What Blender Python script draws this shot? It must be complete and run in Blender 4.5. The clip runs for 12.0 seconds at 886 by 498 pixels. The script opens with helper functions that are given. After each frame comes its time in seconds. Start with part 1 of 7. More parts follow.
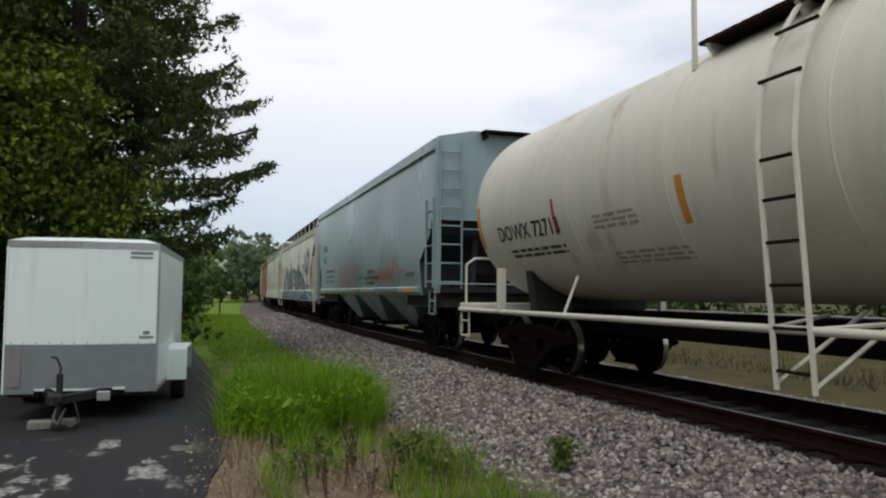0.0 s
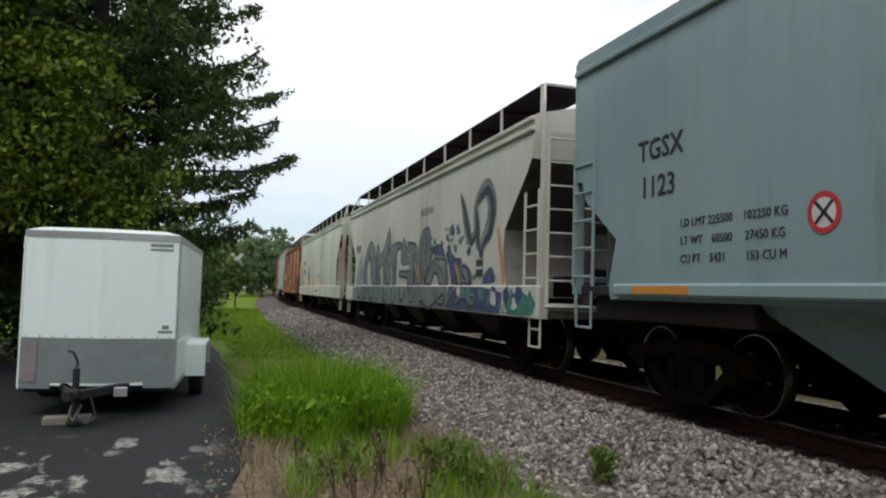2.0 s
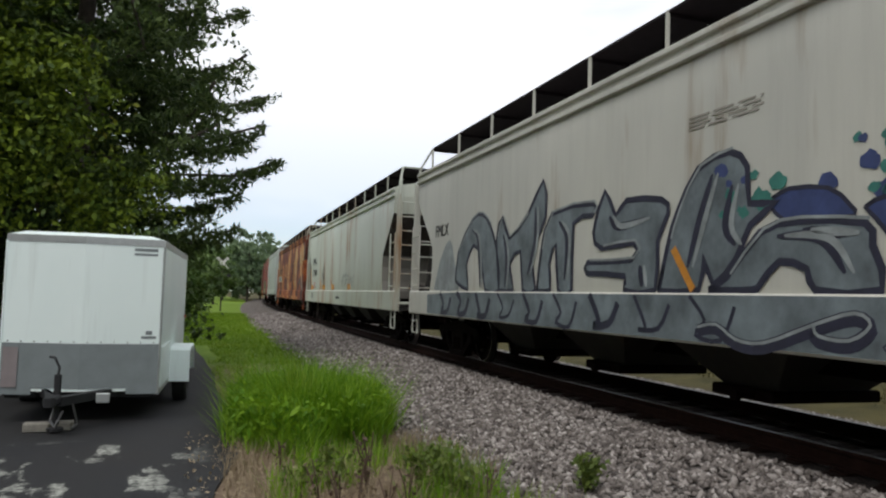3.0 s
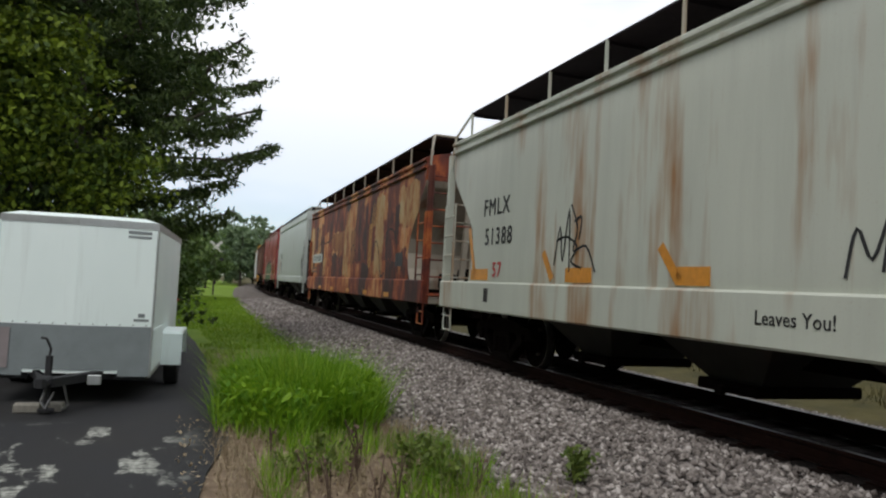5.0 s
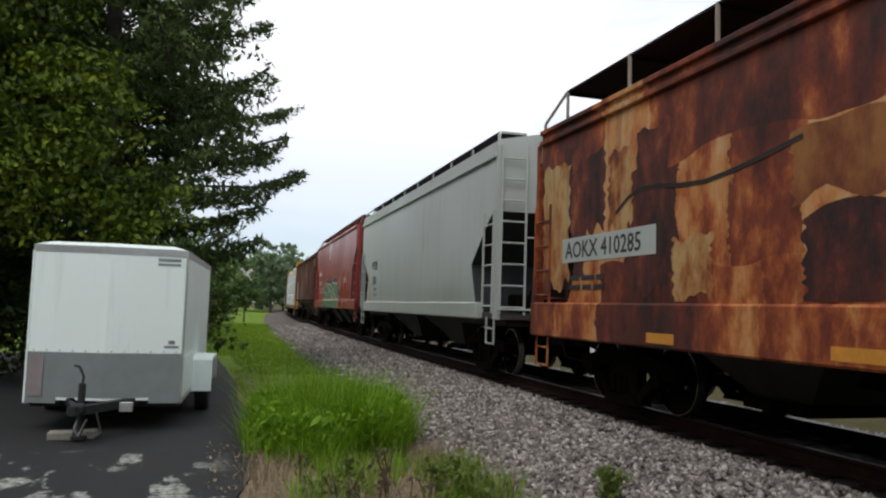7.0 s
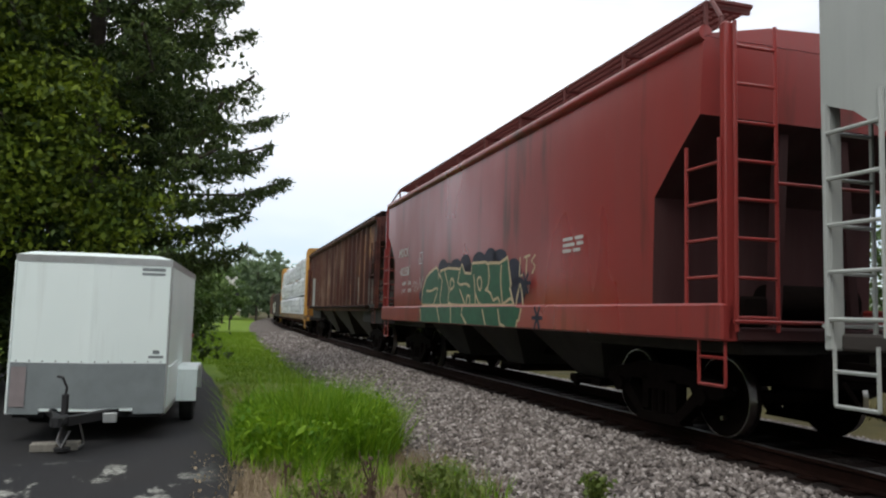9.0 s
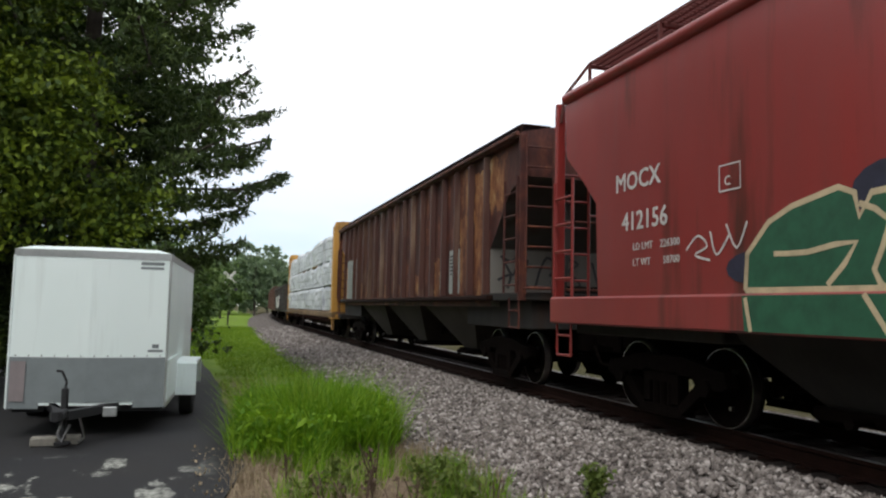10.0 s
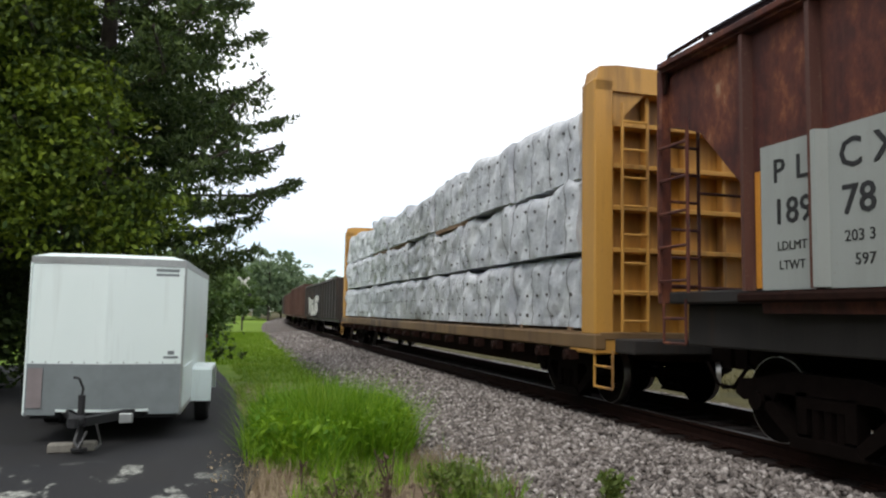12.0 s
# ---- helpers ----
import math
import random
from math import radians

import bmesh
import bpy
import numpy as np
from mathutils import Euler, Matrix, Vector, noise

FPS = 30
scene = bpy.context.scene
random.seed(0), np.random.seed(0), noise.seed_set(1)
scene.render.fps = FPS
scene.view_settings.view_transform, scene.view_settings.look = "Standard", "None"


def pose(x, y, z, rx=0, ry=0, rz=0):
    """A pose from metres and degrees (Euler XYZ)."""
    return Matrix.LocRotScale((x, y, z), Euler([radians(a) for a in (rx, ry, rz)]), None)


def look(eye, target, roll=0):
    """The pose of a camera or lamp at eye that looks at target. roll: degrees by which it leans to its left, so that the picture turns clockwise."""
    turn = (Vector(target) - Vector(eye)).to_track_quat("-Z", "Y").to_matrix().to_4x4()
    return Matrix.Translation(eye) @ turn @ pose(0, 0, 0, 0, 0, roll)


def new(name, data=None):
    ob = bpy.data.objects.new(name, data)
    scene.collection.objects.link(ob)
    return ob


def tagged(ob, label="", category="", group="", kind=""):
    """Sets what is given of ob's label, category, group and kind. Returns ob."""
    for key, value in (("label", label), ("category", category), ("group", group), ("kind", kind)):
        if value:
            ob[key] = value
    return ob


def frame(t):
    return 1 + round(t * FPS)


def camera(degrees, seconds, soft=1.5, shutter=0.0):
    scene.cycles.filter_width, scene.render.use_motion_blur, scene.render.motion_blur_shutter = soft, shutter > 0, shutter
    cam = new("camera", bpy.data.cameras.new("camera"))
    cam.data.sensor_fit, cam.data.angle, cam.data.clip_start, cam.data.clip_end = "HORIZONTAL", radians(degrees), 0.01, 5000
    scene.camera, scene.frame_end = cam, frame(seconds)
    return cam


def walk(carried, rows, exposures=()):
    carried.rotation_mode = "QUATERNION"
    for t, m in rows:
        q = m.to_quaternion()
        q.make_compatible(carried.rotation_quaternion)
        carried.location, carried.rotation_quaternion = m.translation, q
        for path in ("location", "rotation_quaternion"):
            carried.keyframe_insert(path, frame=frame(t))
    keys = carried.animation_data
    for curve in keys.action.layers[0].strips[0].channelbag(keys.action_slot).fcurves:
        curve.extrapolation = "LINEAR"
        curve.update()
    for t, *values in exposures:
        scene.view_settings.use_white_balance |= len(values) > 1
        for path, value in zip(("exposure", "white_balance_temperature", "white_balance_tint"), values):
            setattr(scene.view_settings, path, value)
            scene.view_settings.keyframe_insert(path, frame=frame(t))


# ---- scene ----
cam = camera(61.14, 12.0, soft=2.2)
PATH = [
    (0.0, pose(0.066, -0.415, 1.697, 93.45, -0.45, -18.45)),
    (0.5, pose(0.037, -0.217, 1.706, 92.22, -0.27, -17.27)),
    (1.0, pose(-0.021, -0.052, 1.715, 93.17, -0.70, -17.74)),
    (1.5, pose(-0.016, 0.009, 1.719, 92.56, -2.02, -17.69)),
    (2.0, pose(-0.010, 0.009, 1.711, 93.26, -1.52, -17.44)),
    (2.5, pose(0.000, -0.000, 1.734, 93.10, -1.54, -18.15)),
    (3.0, pose(-0.001, 0.019, 1.730, 93.65, -1.74, -18.45)),
    (5.0, pose(-0.015, 0.029, 1.740, 92.82, -3.03, -19.00)),
    (5.5, pose(0.006, 0.033, 1.739, 93.06, -1.57, -17.27)),
    (6.0, pose(0.023, 0.012, 1.727, 93.05, -1.45, -17.60)),
    (6.5, pose(0.026, 0.022, 1.712, 92.41, -1.95, -17.00)),
    (7.0, pose(0.025, 0.033, 1.715, 94.48, -1.86, -16.75)),
    (9.0, pose(0.029, -0.002, 1.731, 95.01, -1.49, -17.77)),
    (9.5, pose(0.022, -0.005, 1.719, 95.44, -1.21, -17.89)),
    (10.0, pose(0.017, 0.002, 1.710, 94.58, -1.23, -17.91)),
    (10.5, pose(0.026, 0.019, 1.719, 94.62, -1.29, -17.82)),
    (11.0, pose(0.011, 0.018, 1.719, 94.55, -1.35, -17.92)),
    (11.5, pose(0.011, 0.022, 1.724, 94.82, -1.24, -17.52)),
    (12.0, pose(0.008, 0.023, 1.725, 94.89, -1.02, -16.91)),
]
walk(cam, PATH, [(0, -0.68), (0.6, -0.7), (1.5, -0.46), (3, -0.46), (5.5, -0.46), (7, -0.46), (9, -0.36), (10.5, -0.23), (12, -0.12)])

# world: overcast sky, soft sun
SUN_EL, SUN_ROT = 52, 215
world = bpy.data.worlds.new("overcast_sky")
scene.world = world
world.use_nodes = True
wn, wl = world.node_tree.nodes, world.node_tree.links
wn.clear()
w_out = wn.new("ShaderNodeOutputWorld")
w_bg = wn.new("ShaderNodeBackground")
w_sky = wn.new("ShaderNodeTexSky")
w_sky.sky_type = "NISHITA"
w_sky.sun_disc = False
w_sky.sun_elevation, w_sky.sun_rotation = radians(SUN_EL), radians(SUN_ROT)
w_sky.air_density, w_sky.dust_density = 1.2, 0.15
w_tc = wn.new("ShaderNodeTexCoord")
w_map = wn.new("ShaderNodeMapping")
w_map.inputs["Scale"].default_value = (1.0, 1.0, 3.2)
w_noise = wn.new("ShaderNodeTexNoise")
w_noise.inputs["Scale"].default_value = 2.2
w_noise.inputs["Detail"].default_value = 6
w_ramp = wn.new("ShaderNodeValToRGB")
w_ramp.color_ramp.elements[0].position, w_ramp.color_ramp.elements[0].color = 0.25, (0.5, 0.5, 0.5, 1)
w_ramp.color_ramp.elements[1].position, w_ramp.color_ramp.elements[1].color = 0.5, (1, 1, 1, 1)
w_sep = wn.new("ShaderNodeSeparateXYZ")
w_up = wn.new("ShaderNodeMapRange")
w_up.inputs[1].default_value, w_up.inputs[2].default_value = 0.03, 0.27
w_up.inputs[3].default_value, w_up.inputs[4].default_value = 0.42, 1.0
w_mul = wn.new("ShaderNodeMath")
w_mul.operation = "MULTIPLY"
w_mix = wn.new("ShaderNodeMix")
w_mix.data_type = "RGBA"
CLOUD = 15.5
w_mix.inputs[7].default_value = (CLOUD * 0.985, CLOUD * 1.01, CLOUD * 1.05, 1)
wl.new(w_tc.outputs["Generated"], w_map.inputs[0])
wl.new(w_map.outputs[0], w_noise.inputs["Vector"])
wl.new(w_noise.outputs[0], w_ramp.inputs[0])
wl.new(w_tc.outputs["Generated"], w_sep.inputs[0])
wl.new(w_sep.outputs[2], w_up.inputs[0])
wl.new(w_up.outputs[0], w_mul.inputs[0])
wl.new(w_ramp.outputs[0], w_mul.inputs[1])
wl.new(w_mul.outputs[0], w_mix.inputs[0])
w_tint = wn.new("ShaderNodeVectorMath")
w_tint.operation = "MULTIPLY"
w_tint.inputs[1].default_value = (0.95, 1.15, 1.5)
wl.new(w_sky.outputs[0], w_tint.inputs[0])
wl.new(w_tint.outputs[0], w_mix.inputs[6])
wl.new(w_mix.outputs[2], w_bg.inputs[0])
w_bg.inputs[1].default_value = 0.1
wl.new(w_bg.outputs[0], w_out.inputs[0])
sun = new("sun", bpy.data.lights.new("sun", "SUN"))
sun.data.energy, sun.data.angle, sun.data.color = 1.5, radians(22), (1.0, 0.96, 0.9)
sun.matrix_world = look((0, 0, 0), (math.sin(radians(SUN_ROT)) * -math.cos(radians(SUN_EL)), -math.cos(radians(SUN_ROT)) * math.cos(radians(SUN_EL)), -math.sin(radians(SUN_EL))))

# ---------- mesh helpers ----------
class Mb:
    """A light mesh builder: vertices and faces in lists."""
    def __init__(self):
        self.v, self.f = [], []

    def add(self, vs, fs):
        n = len(self.v)
        self.v += [tuple(p) for p in vs]
        self.f += [tuple(n + i for i in f) for f in fs]
        return self

    def box(self, x0, x1, y0, y1, z0, z1, b=0.0):
        b = min(b, 0.45 * min(x1 - x0, y1 - y0, z1 - z0))
        if b <= 0:
            vs = [(x, y, z) for x in (x0, x1) for y in (y0, y1) for z in (z0, z1)]
            return self.add(vs, [(0, 1, 3, 2), (4, 6, 7, 5), (0, 4, 5, 1), (2, 3, 7, 6), (0, 2, 6, 4), (1, 5, 7, 3)])
        vs, idx = [], {}
        for i in (0, 1):
            for j in (0, 1):
                for k in (0, 1):
                    X, Y, Z = (x0, x1)[i], (y0, y1)[j], (z0, z1)[k]
                    dx, dy, dz = (b, -b)[i], (b, -b)[j], (b, -b)[k]
                    for a, p in enumerate(((X, Y + dy, Z + dz), (X + dx, Y, Z + dz), (X + dx, Y + dy, Z))):
                        idx[i, j, k, a] = len(vs)
                        vs.append(p)
        q = lambda *s: tuple(idx[t] for t in s)
        fs = []
        for i in (0, 1):
            fs.append(q((i, 0, 0, 0), (i, 0, 1, 0), (i, 1, 1, 0), (i, 1, 0, 0))[::(1 if i == 0 else -1)])
            fs.append(q((0, i, 0, 1), (1, i, 0, 1), (1, i, 1, 1), (0, i, 1, 1))[::(1 if i == 0 else -1)])
            fs.append(q((0, 0, i, 2), (0, 1, i, 2), (1, 1, i, 2), (1, 0, i, 2))[::(1 if i == 0 else -1)])
            for j in (0, 1):
                s = 1 if (i + j) % 2 == 0 else -1
                fs.append(q((i, j, 0, 0), (i, j, 0, 1), (i, j, 1, 1), (i, j, 1, 0))[::-s])
                fs.append(q((i, 0, j, 0), (i, 0, j, 2), (i, 1, j, 2), (i, 1, j, 0))[::s])
                fs.append(q((0, i, j, 1), (0, i, j, 2), (1, i, j, 2), (1, i, j, 1))[::-s])
                for k in (0, 1):
                    s2 = 1 if (i + j + k) % 2 == 0 else -1
                    fs.append(q((i, j, k, 0), (i, j, k, 1), (i, j, k, 2))[::s2])
        return self.add(vs, fs)

    def tube(self, p0, p1, r, n=8, r1=None, cap=True):
        p0, p1 = Vector(p0), Vector(p1)
        d = (p1 - p0).normalized()
        a = d.orthogonal().normalized()
        b = d.cross(a)
        r1 = r if r1 is None else r1
        vs = [p0 + (a * math.cos(t) + b * math.sin(t)) * r for t in (2 * math.pi * i / n for i in range(n))]
        vs += [p1 + (a * math.cos(t) + b * math.sin(t)) * r1 for t in (2 * math.pi * i / n for i in range(n))]
        fs = [(i, (i + 1) % n, n + (i + 1) % n, n + i) for i in range(n)]
        if cap:
            fs += [tuple(range(n))[::-1], tuple(range(n, 2 * n))]
        return self.add(vs, fs)

    def path(self, pts, r, n=6):
        for a, b in zip(pts, pts[1:]):
            self.tube(a, b, r, n)
        return self

    def loft(self, rings, closed=True, caps=True):
        """Rings of equal count; caps close the first and the last."""
        n = len(rings[0])
        vs = [p for r in rings for p in r]
        m = n if closed else n - 1
        fs = [(k * n + i, k * n + (i + 1) % n, (k + 1) * n + (i + 1) % n, (k + 1) * n + i) for k in range(len(rings) - 1) for i in range(m)]
        if caps:
            fs += [tuple(range(n))[::-1], tuple((len(rings) - 1) * n + i for i in range(n))]
        return self.add(vs, fs)

    def lathe(self, prof, axis, n=24, c=(0, 0, 0), caps=True):
        """prof: (along, radius); axis: 'x', 'y' or 'z'."""
        rings = []
        for s, r in prof:
            ring = []
            for i in range(n):
                t = 2 * math.pi * i / n
                u, w = r * math.cos(t), r * math.sin(t)
                p = {"x": (s, u, w), "y": (w, s, u), "z": (u, w, s)}[axis]
                ring.append((p[0] + c[0], p[1] + c[1], p[2] + c[2]))
            rings.append(ring)
        return self.loft(rings, True, caps)

    def prism(self, poly, axis, a, b):
        """A polygon in the two other axes, pulled from a to b."""
        put = {"x": lambda s, p: (s, p[0], p[1]), "y": lambda s, p: (p[0], s, p[1]), "z": lambda s, p: (p[0], p[1], s)}[axis]
        return self.loft([[put(a, p) for p in poly], [put(b, p) for p in poly]])

    def mesh(self, name, smooth=0):
        me = bpy.data.meshes.new(name)
        me.from_pydata(self.v, [], self.f)
        bm = bmesh.new()
        bm.from_mesh(me)
        bmesh.ops.recalc_face_normals(bm, faces=bm.faces)
        bm.to_mesh(me)
        bm.free()
        if smooth:
            me.polygons.foreach_set("use_smooth", [True] * len(me.polygons))
            me.set_sharp_from_angle(angle=radians(smooth))
        return me


def part(name, mb, material, parent=None, label="", smooth=0):
    me = mb.mesh(name, smooth) if isinstance(mb, Mb) else mb
    if not me.materials:
        me.materials.append(material)
    ob = new(name, me)
    if parent:
        ob.parent = parent
    if label:
        ob["label"] = label
    return ob


def thing(name, label, category, group="", at=None):
    ob = new(name)
    ob.empty_display_size = 0.3
    if at is not None:
        ob.matrix_world = at
    return tagged(ob, label, category, group)


def smooth_line(pts, n=6):
    out = []
    for i in range(len(pts) - 1):
        p0, p1, p2, p3 = pts[max(0, i - 1)], pts[i], pts[i + 1], pts[min(len(pts) - 1, i + 2)]
        for k in range(n):
            t = k / n
            out.append(tuple(0.5 * (2 * b + (c - a) * t + (2 * a - 5 * b + 4 * c - d) * t * t + (3 * b - a - 3 * c + d) * t ** 3) for a, b, c, d in zip(p0, p1, p2, p3)))
    return out + [pts[-1]]


def quads(name, c, ax, ay, material, kind="", shape="diamond"):
    """Many small flat leaves or blades: centres and two half axes each."""
    n = len(c)
    if shape == "diamond":
        v = np.stack([c - ay, c + ax, c + ay, c - ax], 1).reshape(-1, 3)
    elif shape == "blade":
        v = np.stack([c - ax, c + ax, c + ay], 1).reshape(-1, 3)
    k = 4 if shape == "diamond" else 3
    me = bpy.data.meshes.new(name)
    me.vertices.add(n * k)
    me.vertices.foreach_set("co", v.astype(np.float32).ravel())
    me.loops.add(n * k)
    me.loops.foreach_set("vertex_index", np.arange(n * k, dtype=np.int32))
    me.polygons.add(n)
    me.polygons.foreach_set("loop_start", np.arange(0, n * k, k, dtype=np.int32))
    me.polygons.foreach_set("loop_total", np.full(n, k, dtype=np.int32))
    me.update(calc_edges=True)
    me.materials.append(material)
    return me


# ---------- materials ----------
class Mt:
    """A node material under construction."""
    def __init__(self, name, rough=0.6, metal=0.0, spec=0.5):
        self.m = bpy.data.materials.new(name)
        self.m.use_nodes = True
        self.n, self.l = self.m.node_tree.nodes, self.m.node_tree.links
        self.b = self.n["Principled BSDF"]
        self.b.inputs["Roughness"].default_value, self.b.inputs["Metallic"].default_value = rough, metal
        self.b.inputs["Specular IOR Level"].default_value = spec
        self.tc = self.n.new("ShaderNodeTexCoord")

    def noise(self, scale, stretch=(1, 1, 1), detail=4, rough=0.55, lo=0.0, hi=1.0):
        mp = self.n.new("ShaderNodeMapping")
        mp.inputs["Scale"].default_value = stretch
        self.l.new(self.tc.outputs["Object"], mp.inputs[0])
        t = self.n.new("ShaderNodeTexNoise")
        t.inputs["Scale"].default_value, t.inputs["Detail"].default_value, t.inputs["Roughness"].default_value = scale, detail, rough
        self.l.new(mp.outputs[0], t.inputs["Vector"])
        return self.rng(t.outputs[0], lo, hi) if (lo, hi) != (0.0, 1.0) else t.outputs[0]

    def rng(self, s, lo, hi, a=0.0, b=1.0):
        r = self.n.new("ShaderNodeMapRange")
        for i, v in enumerate((lo, hi, a, b)):
            r.inputs[i + 1].default_value = v
        self.l.new(s, r.inputs[0])
        return r.outputs[0]

    def mul(self, a, b, op="MULTIPLY"):
        t = self.n.new("ShaderNodeMath")
        t.operation = op
        for i, s in enumerate((a, b)):
            if isinstance(s, (int, float)):
                t.inputs[i].default_value = s
            else:
                self.l.new(s, t.inputs[i])
        return t.outputs[0]

    def mix(self, f, a, b):
        t = self.n.new("ShaderNodeMix")
        t.data_type = "RGBA"
        if isinstance(f, (int, float)):
            t.inputs[0].default_value = f
        else:
            self.l.new(f, t.inputs[0])
        for i, s in ((6, a), (7, b)):
            if isinstance(s, tuple):
                t.inputs[i].default_value = (*s, 1)
            else:
                self.l.new(s, t.inputs[i])
        return t.outputs[2]

    def ramp(self, f, stops):
        t = self.n.new("ShaderNodeValToRGB")
        e = t.color_ramp.elements
        while len(e) < len(stops):
            e.new(0.5)
        for el, (p, c) in zip(e, stops):
            el.position, el.color = p, (*c, 1)
        self.l.new(f, t.inputs[0])
        return t.outputs[0]

    def island(self):
        return self.n.new("ShaderNodeNewGeometry").outputs["Random Per Island"]

    def obj_random(self):
        return self.n.new("ShaderNodeObjectInfo").outputs["Random"]

    def color(self, c):
        if isinstance(c, tuple):
            self.b.inputs["Base Color"].default_value = (*c, 1)
        else:
            self.l.new(c, self.b.inputs["Base Color"])
        return self

    def rough(self, s):
        self.l.new(s, self.b.inputs["Roughness"])
        return self

    def bump(self, h, strength=0.3, dist=0.02):
        t = self.n.new("ShaderNodeBump")
        t.inputs["Strength"].default_value, t.inputs["Distance"].default_value = strength, dist
        self.l.new(h, t.inputs["Height"])
        self.l.new(t.outputs[0], self.b.inputs["Normal"])
        return self


def dark(c, k=0.6):
    return tuple(x * k for x in c)


def car_paint(name, base, tone, rust=(0.16, 0.06, 0.03), amount=0.3, rough=0.5, grime=(0.1, 0.09, 0.08)):
    """Weathered paint: panel-scale fading, vertical streaks of rust and grime, fine dents."""
    m = Mt(name, rough)
    fade = m.noise(0.45, (1, 1, 0.5), 3, lo=0.3, hi=0.7)
    c = m.mix(fade, base, tone)
    streak = m.noise(2.6, (1, 1, 0.09), 5, 0.6)
    patch = m.noise(0.7, (1, 1, 0.35), 4)
    s = m.rng(m.mul(streak, patch), 0.36 - 0.14 * amount, 0.42 - 0.05 * amount)
    c = m.mix(m.mul(s, min(1.0, 0.35 + amount)), c, rust)
    g = m.rng(m.noise(3.2, (1, 1, 0.08), 5, 0.7), 0.45, 0.8)
    c = m.mix(m.mul(g, 0.16), c, grime)
    speck = m.noise(38, (1, 1, 1), 3)
    c = m.mix(m.rng(speck, 0.62, 0.75, 0, 0.3 * amount + 0.05), c, rust)
    m.color(c)
    m.rough(m.rng(fade, 0, 1, rough - 0.08, rough + 0.15))
    return m.bump(m.noise(1.4, (1, 1, 0.3), 2), 0.12, 0.05).m


def plain(name, base, vary=0.25, scale=6, rough=0.6, metal=0.0, bump=0.15, spec=0.5):
    m = Mt(name, rough, metal, spec)
    n = m.noise(scale, (1, 1, 1), 5, 0.6, lo=0.3, hi=0.7)
    big = m.noise(scale * 0.12, (1, 1, 1), 3, lo=0.3, hi=0.7)
    c = m.mix(n, dark(base, 1 - vary), tuple(min(1, x * (1 + vary * 0.6)) for x in base))
    m.color(m.mix(m.mul(big, 0.5), c, dark(base, 1 - vary * 0.8)))
    return m.bump(m.noise(scale * 5, (1, 1, 1), 3), bump, 0.01).m


STEEL_DARK = plain("grimy_running_gear", (0.0075, 0.005, 0.0042), 0.4, 7, 0.9, spec=0.04)
STEEL_RUST = plain("brown_rusted_steel", (0.02, 0.0085, 0.006), 0.4, 9, 0.9, spec=0.1)
TREAD = plain("polished_wheel_tread", (0.5, 0.48, 0.46), 0.2, 12, 0.28, 1.0)
RAIL_TOP = plain("worn_rail_head", (0.24, 0.22, 0.2), 0.3, 5, 0.42, 1.0)
GRATE_DARK = plain("dark_walkway_grating", (0.018, 0.013, 0.016), 0.3, 9, 0.85, spec=0.1)
BLACK_PAINT = plain("black_stencil_paint", (0.02, 0.02, 0.022), 0.3, 14, 0.6)
WHITE_PAINT = plain("white_stencil_paint", (0.62, 0.6, 0.57), 0.25, 14, 0.6)
RED_PAINT = plain("red_spray_paint", (0.48, 0.03, 0.035), 0.2, 10, 0.55)
ORANGE_TAPE = plain("orange_yellow_reflector", (0.6, 0.25, 0.03), 0.2, 10, 0.45)

# ---------- the line of the track ----------
RADIUS, TRACK_X, RAIL_Z, SPEED = 1200.0, 6.6, 0.42, 11.3


def shift(s):
    return (s - 8.0) ** 2 / (2 * RADIUS)


def on_track(s, z=RAIL_Z):
    return pose(TRACK_X + shift(s), s, z, 0, 0, -math.degrees(math.atan((s - 8.0) / RADIUS)))


# ---------- ground ----------
def ground_z(w):
    """Height over the asphalt by the distance from the line of the eye, across the track."""
    if w < 2.6:
        return -0.03
    if w < 11:
        return -0.05
    return min(0.5, (w - 11) * 0.05)


def sheet(name, xs, ys, fz, material, curved=True):
    vs = [(x + (shift(y) if curved else 0.0), y, fz(x, y)) for y in ys for x in xs]
    n = len(xs)
    fs = [(j * n + i, j * n + i + 1, (j + 1) * n + i + 1, (j + 1) * n + i) for j in range(len(ys) - 1) for i in range(n - 1)]
    me = bpy.data.meshes.new(name)
    me.from_pydata(vs, [], fs)
    me.polygons.foreach_set("use_smooth", [True] * len(me.polygons))
    at = me.attributes.new("across", "FLOAT", "POINT")
    at.data.foreach_set("value", [float(x) for y in ys for x in xs])
    me.materials.append(material)
    return tagged(new(name, me), kind="structure")


def soil_material():
    m = Mt("grass_and_soil", 0.95, spec=0.2)
    green = m.mix(m.noise(1.3, detail=5, lo=0.3, hi=0.7), (0.1, 0.19, 0.015), (0.19, 0.27, 0.03))
    dry = m.mix(m.noise(9, detail=6, lo=0.3, hi=0.7), (0.12, 0.085, 0.055), (0.26, 0.195, 0.135))
    sep = m.n.new("ShaderNodeSeparateXYZ")
    m.l.new(m.tc.outputs["Object"], sep.inputs[0])
    field = m.mix(m.noise(1.1, detail=5, lo=0.3, hi=0.7), (0.04, 0.036, 0.01), (0.085, 0.072, 0.022))
    far = m.rng(m.mul(sep.outputs[1], m.mul(m.noise(0.5), 5.0), "ADD"), 18.5, 22.5)
    bare = m.mix(far, dry, green)
    m.color(m.mix(m.rng(sep.outputs[0], 8.5, 10.5), bare, field))
    return m.bump(m.noise(30, detail=5), 0.7, 0.04).m


